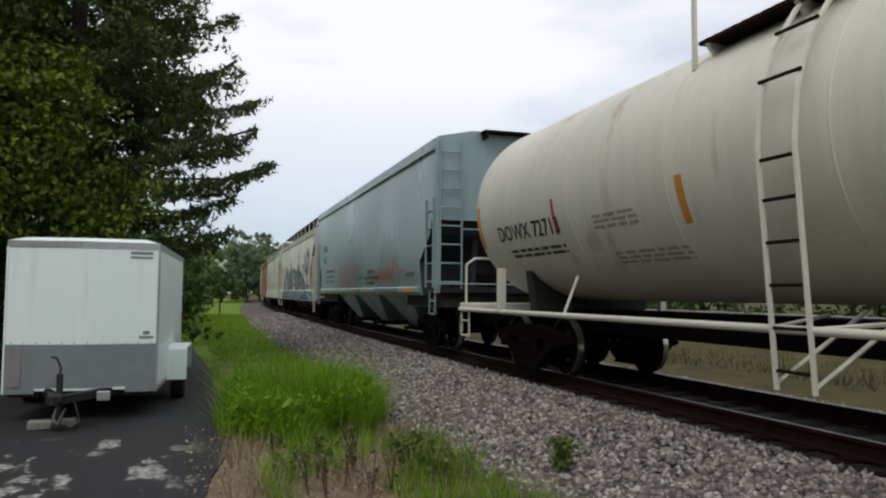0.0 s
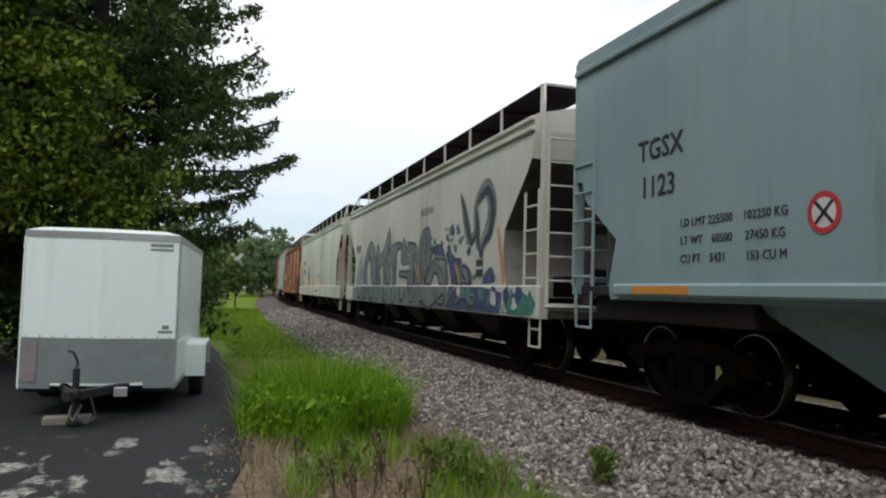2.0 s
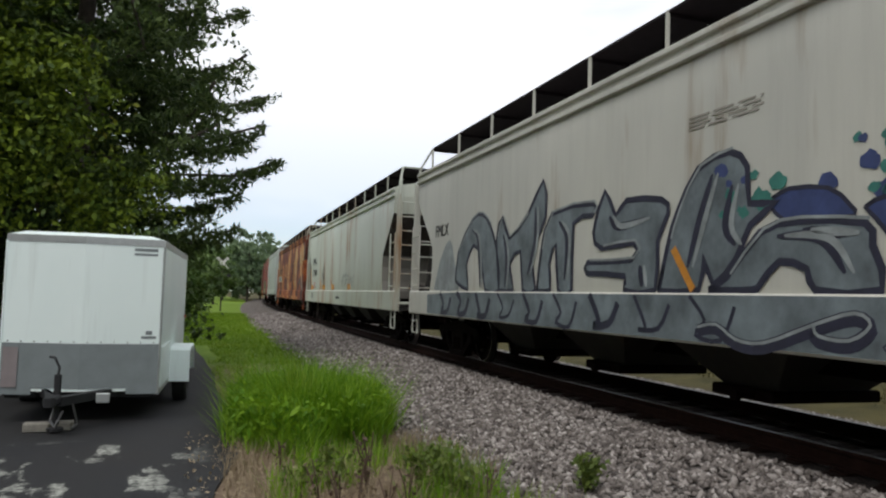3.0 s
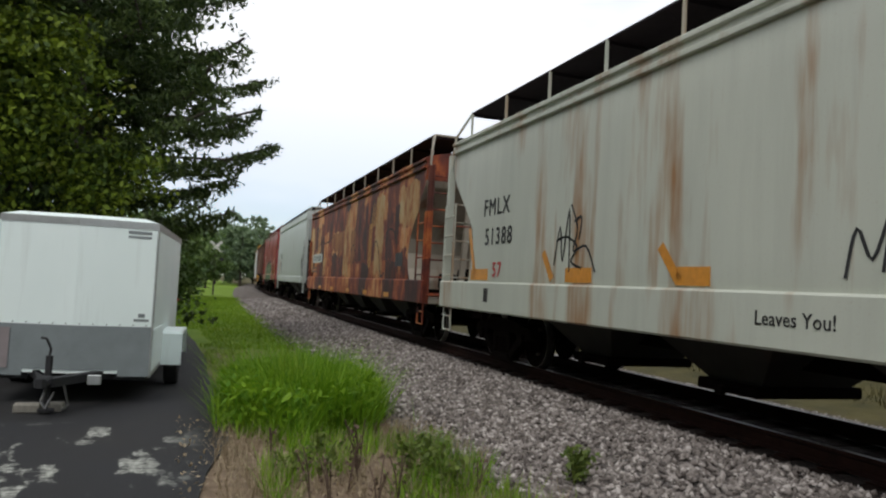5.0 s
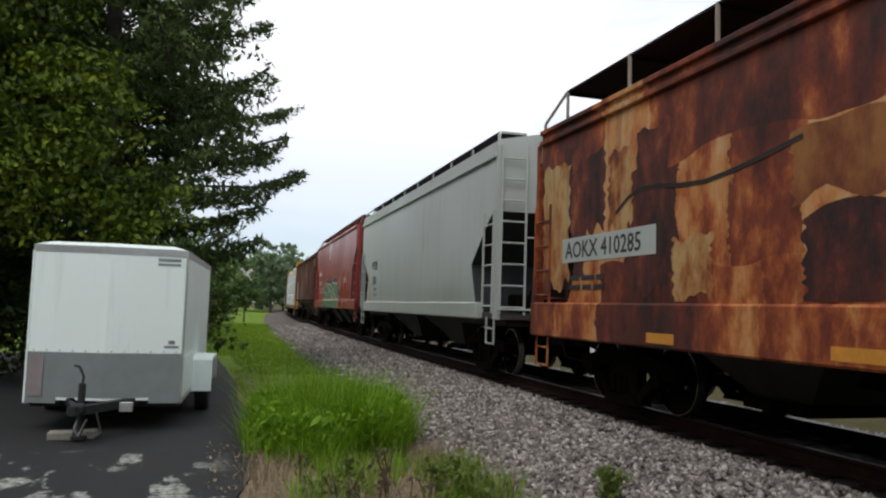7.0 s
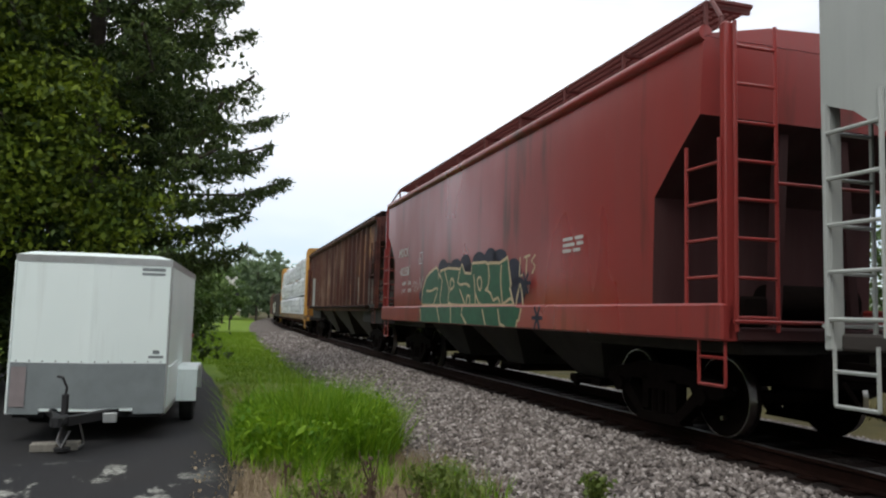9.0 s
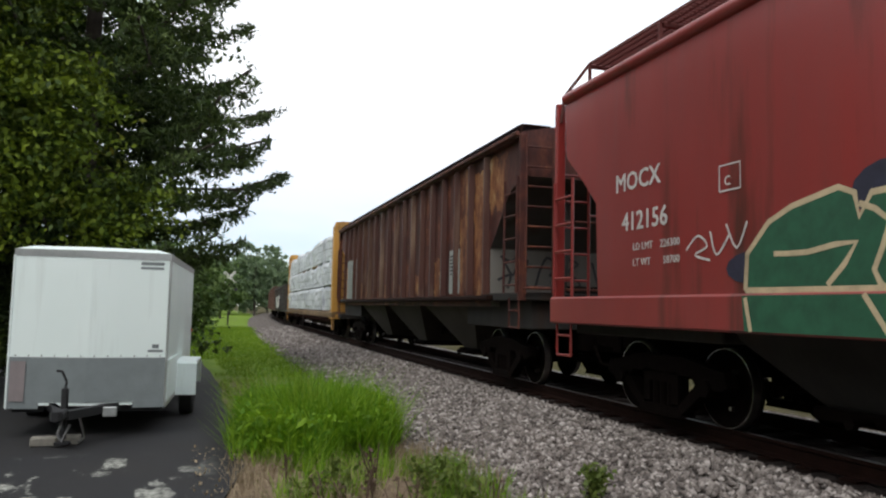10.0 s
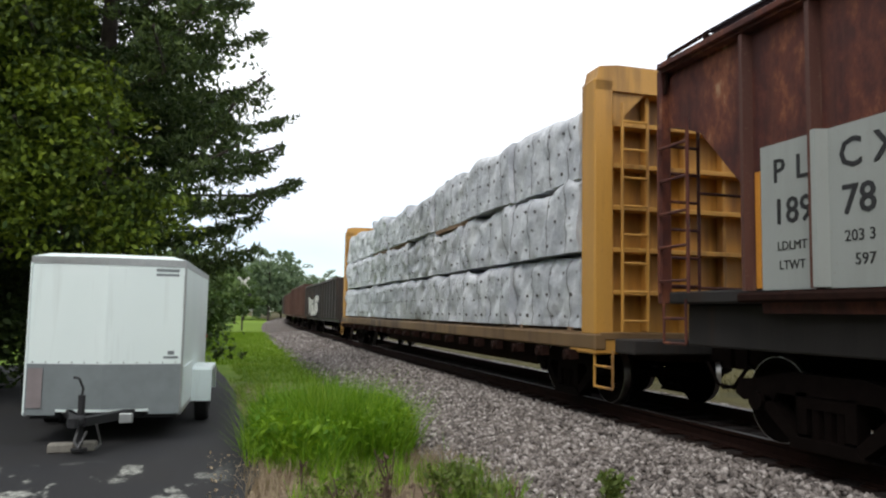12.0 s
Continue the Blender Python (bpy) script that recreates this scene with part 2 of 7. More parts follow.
def ballast_material():
    m = Mt("crushed_stone_bed", 0.9, spec=0.3)
    v = m.n.new("ShaderNodeTexVoronoi")
    v.inputs["Scale"].default_value = 17
    m.l.new(m.tc.outputs["Object"], v.inputs["Vector"])
    sep = m.n.new("ShaderNodeSeparateColor")
    m.l.new(v.outputs["Color"], sep.inputs[0])
    c = m.mix(sep.outputs[0], (0.115, 0.098, 0.09), (0.3, 0.265, 0.24))
    gap = m.rng(v.outputs["Distance"], 0.25, 0.75)
    c = m.mix(gap, c, (0.06, 0.054, 0.05))
    c = m.mix(m.mul(m.noise(0.6, detail=4, lo=0.4, hi=0.75), 0.6), c, (0.19, 0.145, 0.115))
    # shade of the train with oil and brake dust, painted between and beside rails
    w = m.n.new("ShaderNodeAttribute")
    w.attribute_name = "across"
    oil_shade = m.mul(m.rng(m.mul(w.outputs["Fac"], m.mul(m.noise(1.5, detail=4), 0.7), "ADD"), 5.25, 5.75), m.rng(w.outputs["Fac"], 8.3, 7.8))
    c = m.mix(m.mul(oil_shade, 0.95), c, (0.016, 0.01, 0.008))
    m.color(c)
    return m.bump(m.mul(v.outputs["Distance"], -1.0), 1.0, 0.05).m


def asphalt_material():
    m = Mt("worn_asphalt", 0.85, spec=0.3)
    c = m.mix(m.noise(120, detail=3, lo=0.3, hi=0.7), (0.009, 0.01, 0.0115), (0.032, 0.032, 0.034))
    c = m.mix(m.mul(m.noise(0.8, detail=5, lo=0.35, hi=0.7), 0.5), c, (0.024, 0.022, 0.02))
    # pale, broken patches on the near part of the asphalt
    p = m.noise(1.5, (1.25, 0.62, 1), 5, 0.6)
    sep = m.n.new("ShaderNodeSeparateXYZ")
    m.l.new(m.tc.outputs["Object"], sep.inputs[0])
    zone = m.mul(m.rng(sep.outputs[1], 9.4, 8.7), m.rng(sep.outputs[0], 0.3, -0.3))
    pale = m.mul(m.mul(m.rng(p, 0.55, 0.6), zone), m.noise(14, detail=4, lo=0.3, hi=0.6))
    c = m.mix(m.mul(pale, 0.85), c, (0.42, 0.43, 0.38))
    m.color(c)
    return m.bump(m.noise(160, detail=3), 0.35, 0.008).m


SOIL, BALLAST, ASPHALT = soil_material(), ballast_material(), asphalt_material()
gx = [-300, -120, -60, -30, -15, -8, -4, -2, 0, 1, 2, 2.6, 3.2, 4, 9, 10, 11, 12, 14, 18, 24, 40, 80, 160, 400]
gy = [-120, -60, -30, -15, -8, -4, 0, 3, 6, 9, 12, 15, 18, 22, 26, 32, 40, 50, 65, 80, 100, 130, 170, 230, 320, 500, 900]
sheet("ground", gx, gy, lambda x, y: ground_z(x), SOIL)
bed_y = [-40 + 0.5 * i for i in range(0, 240)] + [80 + 4 * i for i in range(1, 60)]
BED = [(2.35, -0.1), (2.7, -0.02), (3.1, 0.02), (3.7, 0.08), (4.4, 0.17), (4.9, 0.22), (5.4, 0.22), (6.6, 0.215), (7.8, 0.22), (8.3, 0.2), (9.2, 0.06), (10.4, -0.1)]
bed_zs = dict(BED)


def bed_height(w):
    for (a, za), (b, zb) in zip(BED, BED[1:]):
        if a <= w <= b:
            return za + (zb - za) * (w - a) / (b - a)
    return -0.1


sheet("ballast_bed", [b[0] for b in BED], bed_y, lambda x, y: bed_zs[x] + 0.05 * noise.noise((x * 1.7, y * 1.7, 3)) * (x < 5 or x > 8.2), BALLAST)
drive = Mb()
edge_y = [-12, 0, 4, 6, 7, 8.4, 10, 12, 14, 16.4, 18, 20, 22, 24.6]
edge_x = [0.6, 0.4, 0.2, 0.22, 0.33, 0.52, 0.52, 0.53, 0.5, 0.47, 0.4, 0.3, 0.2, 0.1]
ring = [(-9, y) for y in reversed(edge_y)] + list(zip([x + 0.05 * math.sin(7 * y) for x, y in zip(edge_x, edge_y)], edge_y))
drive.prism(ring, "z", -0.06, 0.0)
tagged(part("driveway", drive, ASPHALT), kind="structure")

# a dark belt of woodland closes the place on the open side and behind
def woodland():
    m = Mt("woodland_belt", 0.9, spec=0.2)
    m.color(m.mix(m.noise(0.8, detail=6, lo=0.35, hi=0.65), (0.012, 0.02, 0.007), (0.06, 0.085, 0.025)))
    line = [(-17, 16), (-16, 4), (-17, -8), (-15, -20), (-9, -27), (-2, -29), (3, -30)]
    pts = smooth_line(line, 6)
    nz = 9
    mb = Mb()
    for i, (x, y) in enumerate(pts):
        for k in range(nz):
            z = -0.3 + k * 1.35
            w = 1.6 * noise.noise((x * 0.4, y * 0.4, z * 0.5))
            mb.v.append((x - 0.22 * z + w, y + 0.8 * w, z + (1.8 * noise.noise((x * 0.3, y * 0.3, 9)) if k == nz - 1 else 0)))
    mb.f += [(i * nz + k, (i + 1) * nz + k, (i + 1) * nz + k + 1, i * nz + k + 1) for i in range(len(pts) - 1) for k in range(nz - 1)]
    tagged(part("backdrop", mb, m.bump(m.noise(3, detail=5), 1.0, 0.4).m, smooth=70), kind="structure")


woodland()

# ---------- track ----------
track = thing("railway_track", "curved single railway track of rusty rails on dark wooden ties", "railway track")
TIE_WOOD = plain("weathered_creosote_tie", (0.018, 0.011, 0.009), 0.5, 5, 0.95, 0, 0.5, 0.08)


def rail_profile(x):
    p = [(-0.07, 0), (0.07, 0), (0.07, 0.012), (0.012, 0.03), (0.012, 0.125), (0.037, 0.14), (0.037, 0.175), (-0.037, 0.175), (-0.037, 0.14), (-0.012, 0.125), (-0.012, 0.03), (-0.07, 0.012)]
    return [(x + a, b) for a, b in p]


rail_s = [-30 + 4 * i for i in range(75)]
for side in (-0.754, 0.754):
    prof = rail_profile(side)
    mb = Mb().loft([[(TRACK_X + a + shift(s), s, RAIL_Z - 0.177 + b) for a, b in prof] for s in rail_s])
    part("rail", mb, STEEL_RUST, track, "rust-brown steel rail", 30)
    mb = Mb().loft([[(TRACK_X + side + a + shift(s), s, RAIL_Z - 0.004 + b) for a, b in ((-0.03, 0), (0.03, 0), (0.026, 0.005), (-0.026, 0.005))] for s in rail_s])
    part("rail_head", mb, RAIL_TOP, track, "bright worn running surface")
tie_mesh = Mb().box(-1.3, 1.3, -0.115, 0.115, -0.17, 0, 0.015).mesh("tie")
tie_mesh.materials.append(TIE_WOOD)
plate_mesh = Mb().box(-0.17, 0.17, -0.1, 0.1, 0, 0.016).mesh("tie_plate")
plate_mesh.materials.append(STEEL_RUST)
rt = random.Random(5)
for i in range(190):
    s = -3 + i * 0.53
    ob = part("tie", tie_mesh, TIE_WOOD, track)
    ob.matrix_world = on_track(s, RAIL_Z - 0.192 + rt.uniform(-0.006, 0.004)) @ pose(rt.uniform(-0.06, 0.06), 0, 0, 0, 0, rt.uniform(-1.2, 1.2))
    if i < 60:
        for sx in (-0.754, 0.754):
            pl = part("tie_plate", plate_mesh, STEEL_RUST, track)
            pl.matrix_world = on_track(s, RAIL_Z - 0.191) @ pose(sx, 0, 0)


# ---------- cars ----------
def stencil(body, text, y, z, size, material, parent, x=-1.612, name="lettering", spread=1.0, flip=False):
    """Letters on the near side of a car: y is where the text starts (its high-y end), as read from outside."""
    cu = bpy.data.curves.new(name, "FONT")
    cu.body, cu.size, cu.space_character = text, size, spread
    cu.align_x = "LEFT"
    cu.extrude = 0.0015
    cu.resolution_u = 2
    tmp = bpy.data.objects.new("tmp", cu)
    me = bpy.data.meshes.new_from_object(tmp)
    bpy.data.objects.remove(tmp)
    bpy.data.curves.remove(cu)
    me.transform(pose(x, y, z, 90, 0, -90))
    bm = bmesh.new()
    bm.from_mesh(me)
    bpy.data.meshes.remove(me)
    left, made = set(bm.verts), []
    while left:
        todo, isle = [left.pop()], []
        while todo:
            v = todo.pop()
            isle.append(v)
            for e in v.link_edges:
                o = e.other_vert(v)
                if o in left:
                    left.remove(o)
                    todo.append(o)
        num = {v: i for i, v in enumerate(isle)}
        sub = bpy.data.meshes.new("letter")
        fs = [[num[v] for v in f.verts] for f in {f for v in isle for f in v.link_faces}]
        k = (0.028 if size > 0.2 else 0.01) * size
        # a bold stencil face: the same stroke laid four times, slightly apart
        shifts = ((0, 0, 0), (-0.0004, k, 0), (-0.0008, 0, k * 0.8), (-0.0012, k, k * 0.8))
        sub.from_pydata([(v.co.x + a, v.co.y - b, v.co.z + c) for a, b, c in shifts for v in isle], [], [[i + len(isle) * q for i in f] for q in range(4) for f in fs])
        sub.materials.append(material)
        ob = new("letter", sub)
        ob.parent = parent
        made.append(ob)
    bm.free()
    return made


def bars(parent, y, z, w, n, h, material, x=-1.612, name="small_lettering"):
    """Rows of small writing that cannot be read, as plain bars."""
    mb, r = Mb(), random.Random(int(abs(y) * 100 + z * 10))
    for i in range(n):
        a = y
        while a > y - w:
            l = min(r.uniform(0.12, 0.4), a - (y - w) + 0.02)
            mb.box(x - 0.002, x + 0.004, a - l, a, z - i * h * 1.9, z - i * h * 1.9 + h)
            a -= l + 0.07
    return part(name, mb, material, parent)


def plate(parent, name, y0, y1, z0, z1, material, x=-1.61, label="", t=0.004):
    return part(name, Mb().box(x - t, x + 0.01, y0, y1, z0, z1), material, parent, label)


def ribbon(pts, wid, x=-1.613, taper=False):
    """A painted stroke on the near side through (y, z) points."""
    mb = Mb()
    n = len(pts)
    L, Rr = [], []
    for i, (y, z) in enumerate(pts):
        a, b = pts[max(0, i - 1)], pts[min(n - 1, i + 1)]
        dy, dz = b[0] - a[0], b[1] - a[1]
        d = math.hypot(dy, dz) or 1
        w = wid * (0.5 if not taper else 0.15 + 0.7 * math.sin(math.pi * (i + 0.5) / n))
        L.append((x, y - dz / d * w, z + dy / d * w))
        Rr.append((x, y + dz / d * w, z - dy / d * w))
    vs = L + Rr
    return mb.add(vs, [(i, i + 1, n + i + 1, n + i) for i in range(n - 1)])


def wheel_mesh():
    mb = Mb()
    for s in (-1, 1):
        prof = [(0.68, 0.12), (0.68, 0.36), (0.69, 0.38), (0.69, 0.485), (0.715, 0.485), (0.722, 0.457), (0.82, 0.452), (0.825, 0.41), (0.79, 0.38), (0.75, 0.3), (0.76, 0.16), (0.86, 0.14), (0.86, 0.08)]
        mb.lathe([(s * a, r) for a, r in prof], "x", 28)
    mb.lathe([(-1.0, 0.075), (1.0, 0.075)], "x", 12)
    n = len(mb.f)
    for s in (-1, 1):
        mb.lathe([(s * 0.8265, 0.446), (s * 0.826, 0.4525), (s * 0.72, 0.4585), (s * 0.72, 0.452)], "x", 28, caps=False)
        for k in range(3):
            a = 2 * math.pi * k / 3
            mb.tube((s * 0.79, 0.24 * math.cos(a), 0.24 * math.sin(a)), (s * 0.845, 0.24 * math.cos(a), 0.24 * math.sin(a)), 0.025, 6)
    me = mb.mesh("wheelset", 40)
    me.materials.append(STEEL_DARK)
    me.materials.append(TREAD)
    me.polygons.foreach_set("material_index", [0] * n + [1] * (len(me.polygons) - n))
    return me


def frame_mesh(s):
    """A cast side frame with two windows, journal ends and a spring nest."""
    mb = Mb()
    x0, x1 = (s * 0.93, s * 1.09) if s > 0 else (s * 1.09, s * 0.93)
    top = [(-1.25, 0.5), (-1.18, 0.66), (-0.95, 0.68), (-0.45, 0.78), (0.45, 0.78), (0.95, 0.68), (1.18, 0.66), (1.25, 0.5), (1.12, 0.44), (0.68, 0.47), (0.62, 0.56), (-0.62, 0.56), (-0.68, 0.47), (-1.12, 0.44)]
    mb.prism(top, "x", x0, x1)
    for k in (-1, 1):
        mb.prism([(k * 0.36, 0.6), (k * 0.23, 0.6), (k * 0.23, 0.2), (k * 0.36, 0.2)], "x", x0, x1)
        mb.prism([(k * 0.98, 0.5), (k * 0.74, 0.52), (k * 0.3, 0.14), (k * 0.38, 0.06)], "x", x0, x1)
        mb.lathe([(x0 - 0.05 if s < 0 else x0, 0.1), (x1 if s < 0 else x1 + 0.05, 0.1)], "x", 12, (0, k * 0.889, 0.457))
    mb.prism([(-0.45, 0.06), (0.45, 0.06), (0.36, 0.17), (-0.36, 0.17)], "x", x0 - 0.03, x1 + 0.03)
    for k in (-0.15, 0, 0.15):
        mb.tube((s * 1.02, k, 0.17), (s * 1.02, k, 0.46), 0.06, 8)
    mb.box(x0, x1, -0.23, 0.23, 0.45, 0.57)
    return mb.mesh("side_frame", 30)


WHEEL = wheel_mesh()
FRAMES = {s: frame_mesh(s) for s in (-1, 1)}
BOLSTER = Mb().box(-0.95, 0.95, -0.2, 0.2, 0.5, 0.74, 0.03).box(-0.2, 0.2, -0.2, 0.2, 0.74, 0.86).mesh("bolster")
for me, mt in ((FRAMES[-1], STEEL_DARK), (FRAMES[1], STEEL_DARK), (BOLSTER, STEEL_DARK)):
    me.materials.append(mt)
WHEELSETS = []


def truck(parent, y):
    t = new("truck")
    t.parent = parent
    t.matrix_local = pose(0, y, 0)
    t["label"] = "grimy dark cast-steel two-axle truck"
    for s in (-1, 1):
        part("side_frame", FRAMES[s], STEEL_DARK, t)
    part("bolster", BOLSTER, STEEL_DARK, t)
    for k in (-0.889, 0.889):
        w = part("wheelset", WHEEL, STEEL_DARK, t)
        w.matrix_local = pose(0, k, 0.457)
        WHEELSETS.append((w, k))


def coupler(parent, y, sgn, material=None):
    mb = Mb().box(-0.1, 0.1, min(y, y + sgn * 0.75), max(y, y + sgn * 0.75), 0.72, 0.92, 0.02)
    mb.prism([(-0.16, y + sgn * 0.75), (0.13, y + sgn * 0.7), (0.16, y + sgn * 0.98), (0.03, y + sgn * 1.0), (0.0, y + sgn * 0.88), (-0.14, y + sgn * 0.95)], "z", 0.66, 0.98)
    mb.path([(-0.25, y + sgn * 0.3, 0.72), (-0.27, y + sgn * 0.55, 0.45), (-0.12, y + sgn * 0.95, 0.4)], 0.025)
    return part("coupler", mb, material or STEEL_DARK, parent, smooth=30)


def ladder(parent, p0, p1, across, rungs, material, r=0.018, name="ladder"):
    """Two stiles from p0 to p1 and rungs across by a vector."""
    a, b, c = Vector(p0), Vector(p1), Vector(across)
    mb = Mb()
    mb.tube(a, b, r * 1.25, 6).tube(a + c, b + c, r * 1.25, 6)
    stiles = part(name, mb, material, parent)
    for i in range(rungs):
        q = a + (b - a) * ((i + 0.35) / rungs)
        part("rung", Mb().tube(q, q + c, r, 6), material, stiles)
    return stiles


def stirrup(parent, y, material, x=-1.58, z=0.95, w=0.42):
    mb = Mb()
    for k in (0, w):
        mb.tube((x, y + k, z), (x, y + k, z - 0.5), 0.018, 6)
    for h in (0.22, 0.5):
        mb.tube((x, y, z - h), (x, y + w, z - h), 0.018, 6)
    return part("stirrup_step", mb, material, parent)


def car_empty(name, label, category, u0, u1):
    ob = thing(name, label, category)
    CARS.append((ob, (u0 + u1) / 2, u1 - u0))
    return ob


CARS = []


def hull(L, levels, cut, ny=2):
    """The bin of a hopper: a loft over (half width, z) levels, its ends cut back by cut(z)."""
    mb = Mb()
    n = len(levels)
    grid = {}
    for i, (hw, z) in enumerate(levels):
        c = cut(z)
        for s in (-1, 1):
            for k in range(ny + 1):
                y = (-L / 2 + c) + (L - 2 * c) * k / ny
                grid[i, s, k] = len(mb.v)
                mb.v.append((s * hw, y, z))
    for i in range(n - 1):
        for s in (-1, 1):
            for k in range(ny):
                mb.f.append((grid[i, s, k], grid[i, s, k + 1], grid[i + 1, s, k + 1], grid[i + 1, s, k]))
    for i in (0, n - 1):
        for k in range(ny):
            mb.f.append((grid[i, -1, k], grid[i, -1, k + 1], grid[i, 1, k + 1], grid[i, 1, k]))
    ends = []
    for k in (0, ny):
        e = Mb()
        for i in range(n - 1):
            q = [mb.v[grid[i, -1, k]], mb.v[grid[i, 1, k]], mb.v[grid[i + 1, 1, k]], mb.v[grid[i + 1, -1, k]]]
            e.add(q, [(0, 1, 2, 3)])
        ends.append(e)
    return mb, ends


def poly_cut(stops):
    def f(z):
        for (za, ca), (zb, cb) in zip(stops, stops[1:]):
            if za <= z <= zb:
                return ca + (cb - ca) * (z - za) / ((zb - za) or 1)
        return stops[0][1] if z < stops[0][0] else stops[-1][1]
    return f


def bays(parent, L, n, z0, material, y_in=3.0, zb=0.28, w0=1.35):
    """Discharge hoppers under the bin, with gates."""
    span = (L - 2 * y_in) / n
    for i in range(n):
        a = -L / 2 + y_in + i * span
        b = a + span
        c = (a + b) / 2
        rings = [[(-w0, a, z0), (w0, a, z0), (w0, b, z0), (-w0, b, z0)], [(-0.62, c - 0.42, zb + 0.12), (0.62, c - 0.42, zb + 0.12), (0.62, c + 0.42, zb + 0.12), (-0.62, c + 0.42, zb + 0.12)]]
        ob = part("hopper_bay", Mb().loft(rings), material, parent)
        g = Mb().box(-0.75, 0.75, c - 0.5, c + 0.5, zb, zb + 0.13, 0.02).tube((-0.95, c - 0.2, zb + 0.06), (0.95, c - 0.2, zb + 0.06), 0.035, 8)
        g.tube((-0.95, c - 0.2, zb + 0.06), (-1.02, c - 0.2, zb + 0.06), 0.06, 8)
        part("outlet_gate", g, STEEL_DARK, ob)


def covered_hopper(name, label, u0, u1, paint, sill_z, eave, top, cut, nbays=4, walkway=None, posts=None, end_x=1.5, fascia=True, trim=None, sill_in=0.0, sill_w=1.66, bay_paint=None, ribs=0, roof_mat=None, sill_paint=None, end_ladder_top=None, rail_round=False, bay_top=None, end_paint=None, slope_paint=None, brake_step=False, rib_paint=None, half=1.605, foot=None):
    L = u1 - u0
    car = car_empty(name, label, "freight car", u0, u1)
    s0, s1 = sill_z
    trim = trim or paint
    stops = sorted({s1 - 0.02, *[z for z, c in cut], eave, *(s1 + (eave - s1) * k / 6 for k in range(1, 6))})
    levels = [(half - 0.035, s1 - 0.2), (half - 0.005, s1)] + [(half, z) for z in stops if s1 < z < eave - 0.12] + [(half - 0.005, eave - 0.1), (half - 0.02, eave)]
    shell, ends = hull(L, levels, poly_cut(cut), 12)
    body = part("body", shell, paint, car, smooth=25)
    for e in ends:
        low, high, base = Mb(), Mb(), Mb()
        for f in e.f:
            q = [e.v[i] for i in f]
            z = max(p[2] for p in q)
            (base if foot and z <= foot[0] + 0.02 else low if z <= cut[-2][0] + 0.02 else high).add(q, [(0, 1, 2, 3)])
        if foot:
            part("bulkhead_sheet", base, foot[1], car, "pale scuffed lower end sheet, dulled to stand for shade")
        # the dark slope paints stand for shade in the end recess
        part("slope_sheet", low, slope_paint or paint, car, "sloping end sheet, mostly coloured dark for shade")
        part("end_sheet", high, paint, car)
    # roof
    rp = [(-1.6, eave), (-1.6, top - 0.05), (-1.52, top), (-0.75, top + 0.16), (0, top + 0.2), (0.75, top + 0.16), (1.52, top), (1.6, top - 0.05), (1.6, eave)]
    c_top = poly_cut(cut)(eave)
    part("roof", Mb().loft([[(a, y, z) for a, z in rp] for y in (-L / 2 + c_top, L / 2 - c_top)]), roof_mat or paint, car, smooth=20)
    if fascia:
        for s in (-1, 1):
            mb = Mb()
            for z in fascia if isinstance(fascia, tuple) else (eave,):
                mb.box(*sorted((s * 1.59, s * 1.655)), -L / 2 + c_top, L / 2 - c_top, z - 0.03, z + 0.045, 0.012)
            part("roof_rail", mb, trim, car)
    if rail_round:
        for s in (-1, 1):
            part("roof_rail", Mb().tube((s * 1.58, -L / 2 + c_top, top), (s * 1.58, L / 2 - c_top, top), 0.085, 10), trim, car, smooth=60)
    # hatch trough on the roof
    part("hatch_cover", Mb().box(-0.34, 0.34, -L / 2 + 1.4, L / 2 - 1.4, top + 0.17, top + 0.32, 0.03), trim, car)
    if brake_step:
        for e in (-1, 1):
            ya, yb = sorted((e * (L / 2 - 0.7), e * (L / 2 + 0.25)))
            part("roof_end_step", Mb().box(-0.55, 0.55, ya, yb, top + 0.11, top + 0.15).box(-0.5, -0.46, ya, yb, top - 0.04, top + 0.11).box(0.46, 0.5, ya, yb, top - 0.04, top + 0.11), GRATE_DARK, car)
    # sills
    for s in (-1, 1):
        mb = Mb()
        xa, xb = sorted((s * 1.5, s * sill_w))
        mb.box(xa, xb, -L / 2 + sill_in, L / 2 - sill_in, s0, s1, 0.025)
        part("side_sill", mb, sill_paint or trim, car)
    # centre sill, end platforms, posts
    part("centre_sill", Mb().box(-0.35, 0.35, -L / 2 + 0.1, L / 2 - 0.1, 0.62, 1.0, 0.02), STEEL_DARK, car)
    for e in (-1, 1):
        yo, yi = e * L / 2, e * (L / 2 - 1.9)
        a, b = sorted((yo, yi))
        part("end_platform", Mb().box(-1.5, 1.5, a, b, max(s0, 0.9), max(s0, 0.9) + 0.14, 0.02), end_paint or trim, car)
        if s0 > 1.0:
            # fills the gap above the truck against light from behind
            part("shear_plate", Mb().box(-1.3, 1.3, *sorted((yo - e * 0.15, yo - e * 3.4)), 0.98, s0 - 0.004, 0.02), P_GRIME_SHADE, car, "plate over the truck, near black for the shade there")
        ya, yb = sorted((yo, yo - e * 0.09))
        for s in (-1, 1):
            xa, xb = sorted((s * 1.6, s * 1.46))
            part("corner_post", Mb().box(xa, xb, ya, yb, s0, (end_ladder_top or eave) + 0.05, 0.012), trim, car)
        # sloping centre braces and brake gear between the posts
        mb = Mb()
